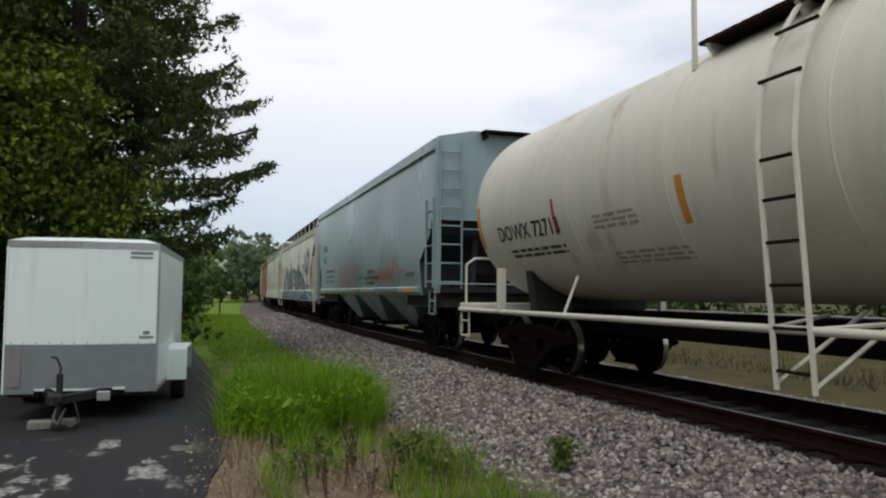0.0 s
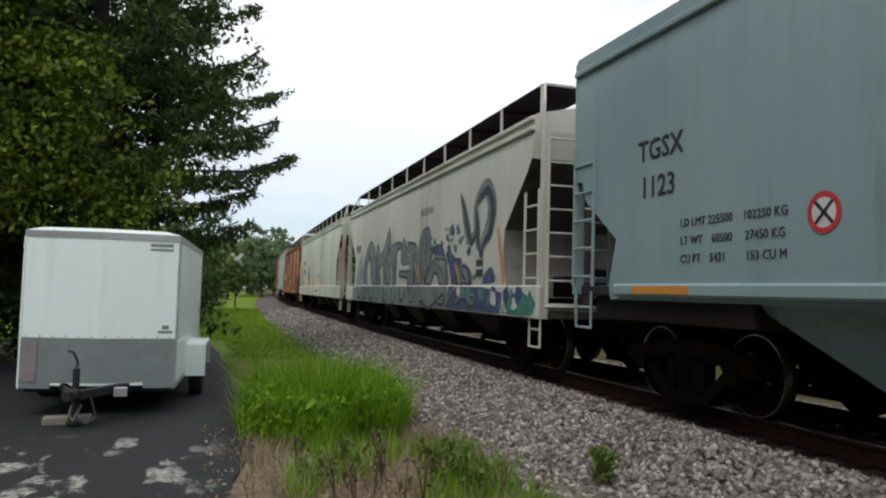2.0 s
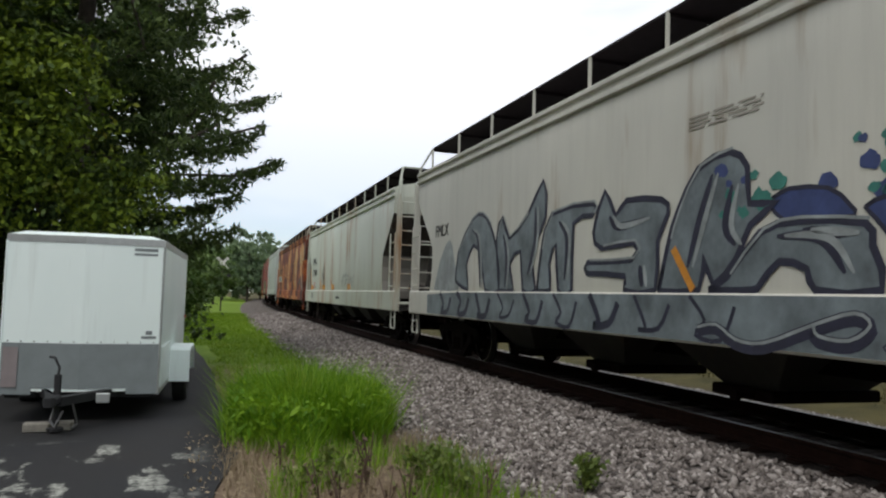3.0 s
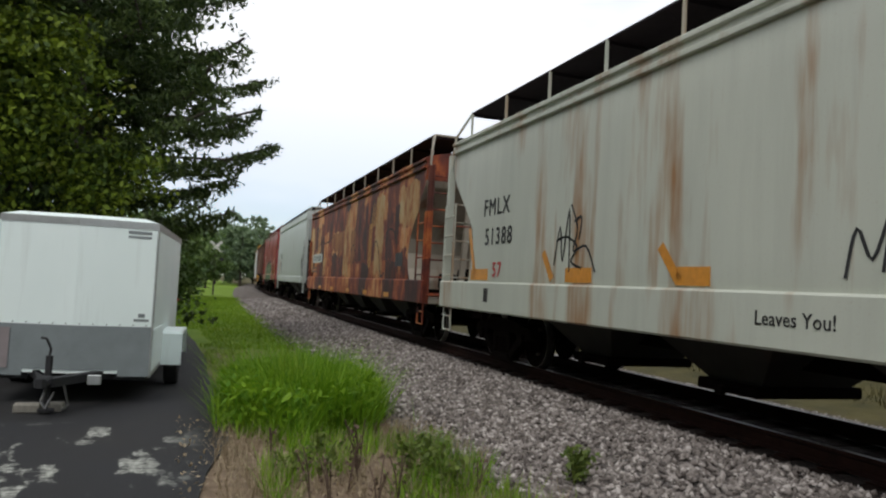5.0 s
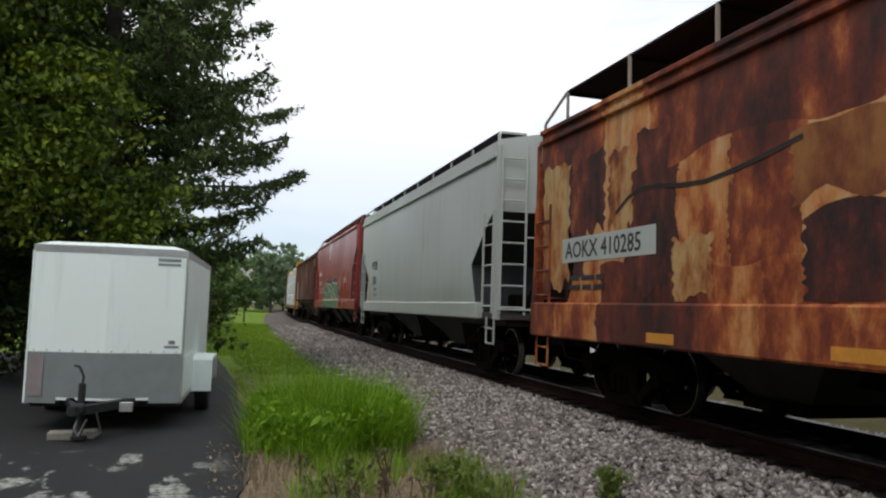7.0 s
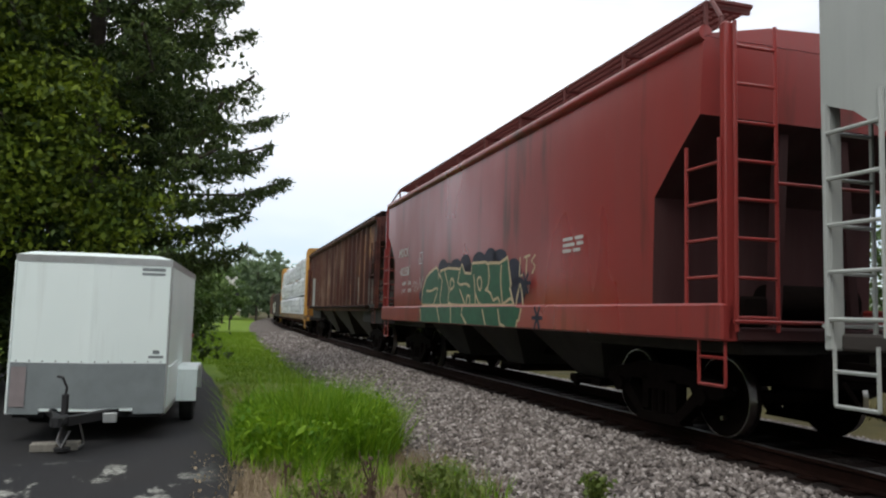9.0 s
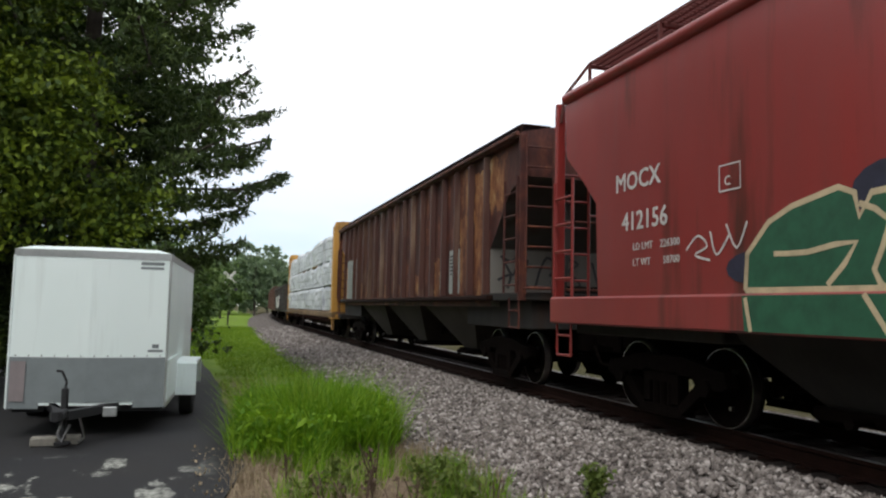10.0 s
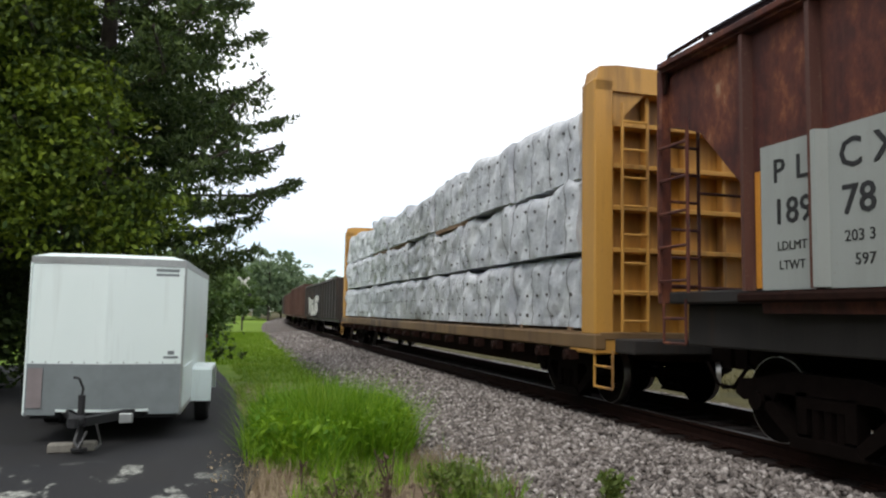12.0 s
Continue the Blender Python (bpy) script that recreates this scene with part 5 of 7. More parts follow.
for k in range(9):
    u = 49.0 - k * 1.05
    stroke(white, cW, [(u, 1.4), (u - 0.25, rk.uniform(1.0, 1.25)), (u - 0.1, 1.0), (u - 0.5, rk.uniform(0.95, 1.05)), (u - 0.7, 1.3)], DARK_SPRAY, rk.uniform(0.05, 0.12), -1.6638, 3)
for line in (
        [(40.46, 1.04), (40.17, 1.08), (39.89, 0.95), (39.51, 0.94), (38.93, 1.13), (38.52, 1.24), (38.37, 1.15), (38.57, 1.02), (38.88, 1.04), (38.93, 1.13)],
        [(38.23, 0.98), (37.88, 1.23), (37.56, 1.37)],
        [(37.55, 1.02), (37.33, 1.14), (36.91, 1.16), (36.66, 1.03), (36.43, 1.06), (36.38, 1.18), (36.60, 1.22)],
):
    stroke(white, cW, line, DARK_SPRAY, 0.13, -1.6642, 3)
    stroke(white, cW, [(u, z + 0.04) for u, z in line], HAZE_SPRAY, 0.03, -1.6652, 3)
rg = random.Random(77)
for k in range(80):
    u = rg.uniform(33.6, 40.2)
    z = rg.uniform(0.95, 2.7) if u < 37.6 else rg.uniform(2.2, 2.7)
    if u < 36.4 and z > 1.45 and rg.random() < 0.6:
        z = rg.uniform(0.95, 1.4)
    if z > 1.45 and u < 35.45:
        z = rg.uniform(0.95, 1.4)
    s = rg.uniform(0.03, 0.14) if z > 1.5 else rg.uniform(0.06, 0.21)
    xx = -1.6125 - 0.0003 * (k % 5) if z > 1.45 else -1.6635 - 0.0003 * (k % 5)
    z = min(max(z, 0.92 + s), 1.4 - s * 0.7) if z < 1.45 else max(z, 1.5 + s)
    pts = [(xx, u - cW + s * rg.uniform(0.7, 1.2) * math.cos(a), z + s * 0.75 * rg.uniform(0.6, 1.3) * math.sin(a)) for a in (2 * math.pi * i / 13 for i in range(13))]
    part("graffiti", Mb().add(pts, [tuple(range(13))]), (TEAL_SPRAY, BLUE_SPRAY, TEAL_SPRAY, WHITE_PAINT if z < 1.4 else BLUE_SPRAY)[k % 4], white)
for q, w in (([(37.5, 3.35), (37.3, 3.05), (37.0, 2.55), (36.8, 2.35), (36.5, 2.5)], 0.2), ([(36.6, 3.02), (36.3, 3.2), (35.9, 3.28), (35.62, 2.95), (35.75, 2.5), (36.05, 2.3), (36.3, 2.05)], 0.26), ([(36.62, 3.05), (36.5, 2.75), (36.42, 2.4), (36.28, 2.1)], 0.2)):
    part("graffiti", ribbon(smooth_line([(y - cW, z) for y, z in q]), w, -1.617, taper=True), GREY_SPRAY if w > 0.15 else DARK_SPRAY, white)
    part("graffiti", ribbon(smooth_line([(y - cW - 0.06, z - 0.05) for y, z in q]), w * 0.5, -1.6185, taper=True), DARK_SPRAY, white)
for q in (((40.95, 1.92), (40.6, 1.46)), ((37.75, 1.9), (37.45, 1.46))):
    part("corner_mark", ribbon([(u - cW, z) for u, z in q], 0.1, -1.619), ORANGE_TAPE, white)
# dark shading inside the sprayed letters
for q in ([(47.3, 2.6), (47.0, 2.45), (46.85, 1.9), (46.8, 1.5)], [(45.75, 2.4), (45.6, 2.0), (45.65, 1.5)], [(44.5, 2.75), (44.5, 2.2), (44.75, 1.7)], [(43.7, 2.45), (43.45, 2.2), (43.5, 1.6)], [(42.3, 2.4), (42.1, 2.25), (41.5, 2.3)], [(41.6, 1.75), (41.55, 1.5)], [(40.3, 2.65), (40.5, 2.2), (40.7, 1.7)], [(40.0, 2.5), (40.1, 2.1), (39.95, 1.9)], [(39.4, 1.95), (38.9, 1.9), (38.65, 1.6)], [(39.1, 1.98), (38.6, 1.92)], [(37.4, 1.75), (37.1, 1.6), (37.05, 1.48)]):
    stroke(white, cW, q, DARK_SPRAY, 0.06, -1.6182, 4, True)
    stroke(white, cW, [(u - 0.09, z) for u, z in q], HAZE_SPRAY, 0.045, -1.6184, 4, True)
bars(white, 40.7 - cW, 3.3, 1.1, 4, 0.022, P_FAINT)
part("warning_stripe", ribbon([(35.3 - cW, 2.48), (34.95 - cW, 1.46)], 0.13), ORANGE_TAPE, white)
plate(white, "placard_board", 36.07 - cW, 36.42 - cW, 1.6, 1.93, BLACK_PAINT, -1.619)
part("placard_cross", ribbon([(36.42 - cW, 1.77), (36.07 - cW, 1.77)], 0.05, -1.626), WHITE_PAINT, white)
cL = (L0 + L1) / 2
plate(brown, "number_panel", 139.25 - cL, 140.95 - cL, 1.58, 2.98, P_PANEL, -1.507)
part("number_panel", Mb().prism([(-1.5, 140.1 - cL), (-1.5, 140.24 - cL), (-1.616, 140.202 - cL), (-1.616, 140.142 - cL)], "z", 1.59, 2.98), P_PANEL, brown)
for text, u, z, size in (("P", 140.79, 2.6, 0.32), ("L", 140.5, 2.6, 0.32), ("C", 140.0, 2.6, 0.36), ("X", 139.64, 2.6, 0.36), ("189", 140.8, 2.2, 0.34), ("78", 139.98, 2.2, 0.36), ("LDLMT", 140.74, 1.95, 0.12), ("LTWT", 140.72, 1.77, 0.12), ("203 3", 139.95, 1.97, 0.14), ("597", 139.85, 1.77, 0.14)):
    stencil(brown, text, u - cL, z, size, BLACK_PAINT, brown, -1.514)
plate(brown, "number_panel", 127.72 - cL, 128.4 - cL, 1.62, 2.55, P_PANEL, -1.507)
bars(brown, 128.33 - cL, 2.4, 0.5, 6, 0.04, BLACK_PAINT, -1.513)
plate(brown, "routing_board", 128.72 - cL, 129.1 - cL, 1.72, 2.12, P_TAN, -1.507)
plate(brown, "routing_board", 128.78 - cL, 129.04 - cL, 1.8, 2.06, P_GRIME_SHADE, -1.512)
plate(brown, "routing_board", 138.75 - cL, 139.0 - cL, 1.72, 2.0, P_PANEL, -1.507)
plate(brown, "warning_stripe", 126.12 - cL, 126.26 - cL, 2.05, 2.7, ORANGE_TAPE, -1.507)
plate(brown, "warning_stripe", 134.0 - cL, 134.12 - cL, 1.75, 2.3, ORANGE_TAPE, -1.507)
plate(brown, "warning_stripe", 140.96 - cL, 141.03 - cL, 1.6, 2.75, ORANGE_TAPE, -1.51)
for k, (ua, ub, za, zb) in enumerate(((126.85, 126.3, 1.6, 4.0), (127.7, 127.1, 1.6, 3.2), (127.6, 127.1, 3.3, 4.1), (129.5, 129.15, 1.6, 2.4), (126.0, 125.2, 3.2, 4.1), (138.35, 137.6, 1.58, 2.1), (137.4, 136.7, 1.58, 2.15), (134.7, 134.2, 1.58, 1.95), (132.9, 132.4, 1.58, 1.9), (131.2, 130.65, 1.58, 2.1))):
    ragged(brown, cL, ua, ub, za, zb, P_FADED, 340 + k, "faded_patch").location.x = 0.102
# black scribbles on the pale sheet at the end that passes first
for q in ([(-1.3, 2.3), (-1.1, 2.2), (-0.95, 2.28), (-1.05, 1.95), (-1.25, 2.25)], [(-1.35, 1.85), (-1.1, 1.95), (-1.15, 1.7)], [(-0.75, 2.25), (-0.8, 1.8), (-0.6, 1.75), (-0.5, 2.05), (-0.35, 2.3), (-0.15, 2.15), (-0.3, 1.95)], [(0.05, 2.3), (0.3, 2.2), (0.1, 2.05), (0.35, 1.8), (0.0, 1.7), (-0.1, 1.85)], [(0.6, 2.25), (0.8, 1.7), (0.95, 2.2)]):
    mb = ribbon(smooth_line(q, 5), 0.05, 0)
    mb.v = [(p[1], -(L1 - L0) / 2 + 1.588, p[2]) for p in mb.v]
    part("graffiti", mb, BLACK_PAINT, brown)

# ---------- centre-beam flat car with wrapped lumber ----------
def wrap_material():
    m = Mt("grey_white_lumber_wrap", 0.42)
    c = m.mix(m.noise(2.2, detail=6, rough=0.65, lo=0.3, hi=0.7), (0.4, 0.42, 0.46), (0.78, 0.8, 0.82))
    c = m.mix(m.rng(m.noise(1.1, (1, 1, 1.3), 4, 0.6), 0.48, 0.62, 0, 0.45), c, (0.3, 0.32, 0.35))
    m.color(c)
    return m.bump(m.noise(5, (1, 1.4, 1), 6, 0.6), 0.7, 0.06).m


def lumber_car(u0, u1):
    L = u1 - u0
    c = (u0 + u1) / 2
    car = car_empty("lumber_flat_car", "yellow centre-beam flat car stacked with grey-white wrapped lumber", "flat car", u0, u1)
    wrap, band = wrap_material(), plain("dark_strap_line", (0.13, 0.125, 0.125), 0.2, 8, 0.6)
    end = plain("brown_sawn_lumber", (0.3, 0.19, 0.11), 0.3, 10, 0.8)
    part("deck", Mb().box(-1.5, 1.5, -L / 2 + 0.5, L / 2 - 0.5, 0.98, 1.08, 0.01), P_SILL, car)
    for s in (-1, 1):
        part("side_sill", Mb().box(*sorted((s * 1.42, s * 1.6)), -L / 2 + 0.5, L / 2 - 0.5, 0.84, 1.06, 0.02), P_SILL, car, "dirty brown side sill")
        for i in range(22):
            y = -L / 2 + 1.2 + i * (L - 2.4) / 21
            part("winch", Mb().tube((s * 1.58, y, 0.74), (s * 1.72, y, 0.74), 0.07, 8).box(*sorted((s * 1.55, s * 1.68)), y - 0.12, y + 0.12, 0.68, 0.82), STEEL_RUST, car)
    part("centre_sill", Mb().prism([(-L / 2 + 0.4, 0.98), (-L / 2 + 0.4, 0.68), (-L / 2 + 4.0, 0.62), (-L / 2 + 5.0, 0.34), (L / 2 - 5.0, 0.34), (L / 2 - 4.0, 0.62), (L / 2 - 0.4, 0.68), (L / 2 - 0.4, 0.98)], "x", -0.5, 0.5), STEEL_RUST, car)
    part("centre_beam", Mb().box(-0.09, 0.09, -L / 2 + 0.5, L / 2 - 0.5, 4.2, 4.5, 0.02).box(-0.05, 0.05, -L / 2 + 0.5, L / 2 - 0.5, 1.08, 1.3), P_YELLOW, car)
    for e in (-1, 1):
        yo = e * L / 2
        ya, yb = sorted((yo - e * 0.55, yo - e * 0.95))
        for s in (-1, 1):
            part("bulkhead_post", Mb().box(*sorted((s * 1.28, s * 1.58)), ya, yb, 1.05, 4.66, 0.02), P_YELLOW, car)
        part("bulkhead_sheet", Mb().box(-1.3, 1.3, yo - e * 0.9 - 0.03, yo - e * 0.9 + 0.03, 1.05, 4.6), P_YELLOW, car)
        part("bulkhead_cap", Mb().prism([(-1.58, 4.5), (1.58, 4.5), (1.5, 4.84), (1.2, 4.88), (-1.2, 4.88), (-1.5, 4.84)], "y", ya, yb), P_YELLOW, car)
        for z in (1.6, 2.2, 2.8, 3.4, 4.0):
            part("bulkhead_rib", Mb().box(-1.3, 1.3, *sorted((yo - e * 0.6, yo - e * 0.86)), z, z + 0.07, 0.01), P_YELLOW, car)
        for x in (-0.65, 0, 0.65):
            part("bulkhead_rib", Mb().box(x - 0.03, x + 0.03, *sorted((yo - e * 0.7, yo - e * 0.86)), 1.1, 4.5, 0.01), P_YELLOW, car)
        for s in (-1, 1):
            part("gusset", Mb().prism([(s * 1.3, 4.5), (s * 0.75, 4.5), (s * 1.3, 3.95)], "y", *sorted((yo - e * 0.6, yo - e * 0.65))), P_YELLOW, car)
            ladder(car, (s * 1.2, yo - e * 0.45, 1.1), (s * 1.2, yo - e * 0.45, 4.3), (-s * 0.4, 0, 0), 8, P_YELLOW, name="end_ladder")
            stirrup(car, yo - 0.55 if e > 0 else yo + 0.1, P_YELLOW, s * 1.55, 0.85, 0.5)
        part("end_sill", Mb().box(-1.3, 1.3, *sorted((yo, yo - e * 0.5)), 0.8, 1.0, 0.02), P_GRIME_SHADE, car)
        for s in (-1, 1):
            part("corner_bracket", Mb().box(*sorted((s * 1.2, s * 1.59)), *sorted((yo - e * 0.52, yo - e * 1.3)), 0.78, 1.05, 0.02), P_YELLOW, car)
        coupler(car, yo - e * 0.2, e)
        truck(car, e * (L / 2 - 2.4))
    r = random.Random(31)
    for s in (-1, 1):
        n = 8
        step = (L - 2.3) / n
        for i in range(n):
            y0 = -L / 2 + 1.12 + i * step
            tiers = [1.09, 2.2, 3.28, 4.42 if i not in (3, 4, 6) else 4.26]
            for k in range(3):
                z0, z1 = tiers[k] + 0.04, tiers[k + 1] - 0.02
                y1 = y0 + step - 0.02
                ox, tilt = r.uniform(-0.04, 0.05), r.uniform(-0.13, 0.13) * (k > 0)
                loose = r.uniform(0.5, 1.5)

                def skin(y, z):
                    """How far the wrap stands out: slack between the straps, creases, a soft upper edge."""
                    d = 0.05 * noise.noise((y * 1.7 + 9 * k, z * 1.9, s * 5 + i))
                    d -= 0.14 * loose * abs(noise.noise((y * 2.6 + z * 1.5, z * 1.8 - y * 0.7, i * 3.1 + k)))
                    d -= 0.05 * abs(noise.noise((y * 7 - z * 3, z * 5, i + 4.4 * k)))
                    return 1.57 + ox + d - 0.09 * max(0.0, (z - (z1 - 0.16)) / 0.16) ** 2

                def rise(y):
                    return tilt * ((y - y0) / step - 0.5) + 0.16 * noise.noise((y * 0.9, k * 7.7 + i, 2))

                nu, nv = 30, 11
                ringset = []
                for a in range(nu + 1):
                    y = y0 + (y1 - y0) * a / nu
                    up = [(0.12, z0), (0.12, z1 + rise(y))] + [(0.12 + 1.3 * q / 4, z1 + rise(y) + 0.03 * noise.noise((y * 3, q, i))) for q in range(1, 5)]
                    for q in range(nv + 1):
                        f = q / nv
                        zz = z1 - (z1 - z0) * f
                        up.append((skin(y, zz), zz + rise(y) * (1 - f)))
                    ringset.append([(s * x, y, z) for x, z in up])
                ob = part("lumber_pack", Mb().loft(ringset), wrap, car, "wrinkled grey-white plastic wrapped lumber", 60)
                for f in (0.14, 0.4, 0.66, 0.97):
                    yy = y0 + (y1 - y0) * f
                    st = Mb()
                    for q in range(nv):
                        za, zb = z0 + (z1 - z0) * q / nv, z0 + (z1 - z0) * (q + 1) / nv
                        ra, rb = rise(yy) * q / nv, rise(yy) * (q + 1) / nv
                        xa, xb = s * (skin(yy, za) + 0.012), s * (skin(yy, zb) + 0.012)
                        st.add([(xa, yy - 0.011, za + ra), (xa, yy + 0.011, za + ra), (xb, yy + 0.011, zb + rb), (xb, yy - 0.011, zb + rb)], [(0, 1, 2, 3)])
                    part("strap", st, band, ob)
                st = Mb()
                for a in range(6):
                    for b in range(3):
                        yy, zz = y0 + (y1 - y0) * (a + 0.35 + 0.25 * (b % 2)) / 6, z0 + (z1 - z0) * (b + 0.5) / 3.2
                        x = skin(yy, zz)
                        st.lathe([(s * (x - 0.03), 0.03), (s * (x + 0.014), 0.026)], "x", 7, (0, yy, zz + rise(yy) * (zz - z0) / (z1 - z0)))
                tagged(part("printed_mark", st, band, ob), kind="stuff")
            for yd in (y0 + 0.3, y0 + step - 0.5):
                part("dunnage", Mb().box(*sorted((s * 0.2, s * 1.52)), yd, yd + 0.1, 1.08, 1.14), end, car)
            if i in (2, 4, 5):
                part("lumber_pack", Mb().box(*sorted((s * 0.3, s * 1.49)), y0 + 0.05, y0 + step - 0.1, tiers[2] - 0.04, tiers[2] + 0.05), end, car, "bare brown sawn boards")
    return car


lumber_car(143.6, 167.3)


# ---------- gondolas at the tail ----------
def gondola(u0, u1, paint, top, label, marks_mat=None):
    L = u1 - u0
    car = car_empty("gondola_car", label, "gondola car", u0, u1)
    for s in (-1, 1):
        part("side_wall", Mb().box(*sorted((s * 1.5, s * 1.56)), -L / 2, L / 2, 0.95, top), paint, car)
        part("top_chord", Mb().box(*sorted((s * 1.46, s * 1.64)), -L / 2, L / 2, top, top + 0.12, 0.02), paint, car)
        for i in range(15):
            y = -L / 2 + 0.15 + (L - 0.3) * i / 14
            part("side_post", Mb().box(*sorted((s * 1.56, s * 1.65)), y - 0.07, y + 0.07, 0.95, top, 0.01), paint, car)
    for e in (-1, 1):
        yo = e * L / 2
        part("end_wall", Mb().box(-1.5, 1.5, *sorted((yo, yo - e * 0.08)), 0.95, top + 0.1), paint, car)
        coupler(car, yo - e * 0.2, e)
        truck(car, e * (L / 2 - 2.2))
    part("floor_frame", Mb().box(-1.5, 1.5, -L / 2, L / 2, 0.8, 0.97), paint, car)
    part("load", Mb().box(-1.48, 1.48, -L / 2 + 0.1, L / 2 - 0.1, 0.97, top - 0.25), P_GRIME_SHADE, car, "dark scrap load")
    if marks_mat:
        block_letters(car, 0, L / 2 - 3.0, L / 2 - 8.5, 1.05, 2.2, 4, marks_mat, DARK_SPRAY, 5, None, -1.655)
    return car


gondola(168.5, 184.6, P_DARKGON, 2.75, "sooty black steel gondola car with pale graffiti", WHITE_PAINT)
gondola(186.0, 202.0, P_BROWNGON, 3.0, "brown rusted steel gondola car")
gondola(203.4, 219.4, P_BROWNGON, 2.8, "brown rusted steel gondola car")
gondola(220.8, 236.8, P_DARKGON, 2.8, "sooty black steel gondola car")

# ---------- enclosed trailer on the driveway ----------
def trailer():
    at = pose(-1.3, 10.6, 0, 0, 0, -3.2)
    t = thing("cargo_trailer", "white enclosed cargo trailer with grey stone guard, parked on asphalt", "trailer", at=at)
    skin = Mt("white_aluminium_skin", 0.38)
    c = skin.mix(skin.noise(0.9, (1, 1, 0.6), 4, lo=0.3, hi=0.7), (0.82, 0.91, 0.88), (0.76, 0.86, 0.83))
    c = skin.mix(skin.rng(skin.noise(9, (1, 1, 0.06), 4), 0.58, 0.8, 0, 0.25), c, (0.4, 0.42, 0.38))
    skin.color(c)
    skin.bump(skin.noise(1.6, detail=2), 0.08, 0.03)
    skin = skin.m
    guard = plain("grey_stone_guard", (0.2, 0.228, 0.232), 0.15, 4, 0.5)
    trim = plain("aluminium_trim", (0.45, 0.47, 0.46), 0.15, 12, 0.4, 0.6)
    blk = plain("black_tongue_paint", (0.02, 0.02, 0.022), 0.3, 12, 0.55)
    rubber = plain("tyre_rubber", (0.02, 0.02, 0.02), 0.3, 14, 0.85)
    chrome = plain("zinc_hardware", (0.16, 0.16, 0.16), 0.3, 20, 0.45, 1.0)
    red_lamp = plain("red_marker_lens", (0.4, 0.02, 0.02), 0.1, 8, 0.3)
    amber = plain("pale_pink_weathering", (0.25, 0.215, 0.215), 0.2, 3, 0.6)
    W, L, z0, z1, nose = 0.93, 4.5, 0.38, 2.36, 0.13
    ring = [(-W, 0), (0, -nose), (W, 0), (W, L), (-W, L)]
    part("body", Mb().loft([[(x, y, z) for x, y in ring] for z in (z0 + 0.02, 1.3, z1 - 0.06)]), skin, t)
    big = [(x * 1.006, y - 0.006 if y < 1 else y + 0.006) for x, y in ring]
    part("roof_trim", Mb().loft([[(x, y, z) for x, y in big] for z in (z1 - 0.09, z1)]), trim, t)
    part("roof", Mb().loft([[(x, y, z1) for x, y in ring], [(x * 0.8, y * 0.95 + 0.1, z1 + 0.05) for x, y in ring]]), skin, t)
    # stone guard: two front faces, with a notch over the tongue, and short returns
    for s in (-1, 1):
        mb = Mb()
        q = [(s * W * 1.008, -0.008), (s * 0.55, -0.008 - nose * (1 - 0.55 / W)), (0, -nose - 0.009)]
        for (a, ya), (b, yb), (za, zb) in ((q[0], q[1], (z0 - 0.02, z0 - 0.02)), (q[1], q[2], (z0 + 0.06, z0 + 0.06))):
            mb.add([(a, ya, za), (b, yb, zb), (b, yb, 1.0), (a, ya, 1.0), (a, ya + 0.006, za), (b, yb + 0.006, zb), (b, yb + 0.006, 1.0), (a, ya + 0.006, 1.0)], [(0, 1, 2, 3), (4, 7, 6, 5), (0, 4, 5, 1), (3, 2, 6, 7), (0, 3, 7, 4), (1, 5, 6, 2)])
        part("stone_guard", mb, guard, t, "dull grey stone guard sheet")
        part("corner_trim", Mb().box(*sorted((s * W - s * 0.012, s * W + s * 0.012)), -0.02, 0.03, z0 - 0.02, z1 - 0.08, 0.006), trim if s > 0 else skin, t)
        part("bottom_rail", Mb().box(*sorted((s * W - s * 0.03, s * W + s * 0.015)), 0.02, L, z0 - 0.04, z0 + 0.05, 0.01), trim, t)
        # fender, its splash plate, wheel
        part("fender", Mb().prism([(1.5, 0.81), (1.56, 0.85), (2.5, 0.85), (2.6, 0.79), (2.75, 0.43), (2.68, 0.43), (2.54, 0.77), (2.46, 0.80), (1.6, 0.80), (1.56, 0.77), (1.5, 0.35), (1.44, 0.35)], "x", *sorted((s * (W + 0.01), s * (W + 0.3)))), skin, t)
        part("splash_plate", Mb().box(*sorted((s * (W + 0.004), s * (W + 0.02))), 0.12, 1.5, 0.42, 0.95), skin, t)
        wh = part("wheel", Mb().lathe([(s * (W + 0.04), 0.2), (s * (W + 0.04), 0.3), (s * (W + 0.06), 0.33), (s * (W + 0.22), 0.33), (s * (W + 0.25), 0.3), (s * (W + 0.25), 0.2), (s * (W + 0.2), 0.18)], "x", 28, (0, 2.05, 0.33)), rubber, t, "black rubber tyre", 40)
        part("rim", Mb().lathe([(s * (W + 0.1), 0.02), (s * (W + 0.1), 0.19), (s * (W + 0.22), 0.19), (s * (W + 0.2), 0.15), (s * (W + 0.19), 0.05), (s * (W + 0.23), 0.03)], "x", 20, (0, 2.05, 0.33)), skin, wh, "white steel rim", 40)
        part("marker_lamp", Mb().box(*sorted((s * (W + 0.004), s * (W + 0.03))), L - 0.2, L - 0.1, 1.2, 1.25), red_lamp, t)
        # rows of screws along the guard
        for k in range(6):
            f = (k + 0.5) / 6
            part("screw", Mb().lathe([(-nose * (1 - f) - 0.016, 0.008), (-nose * (1 - f) - 0.004, 0.01)], "y", 6, (s * W * f, 0, 1.02)), chrome, t)
    part("underframe", Mb().box(-W + 0.05, W - 0.05, 0.1, L - 0.05, z0 - 0.08, z0 + 0.02), blk, t)
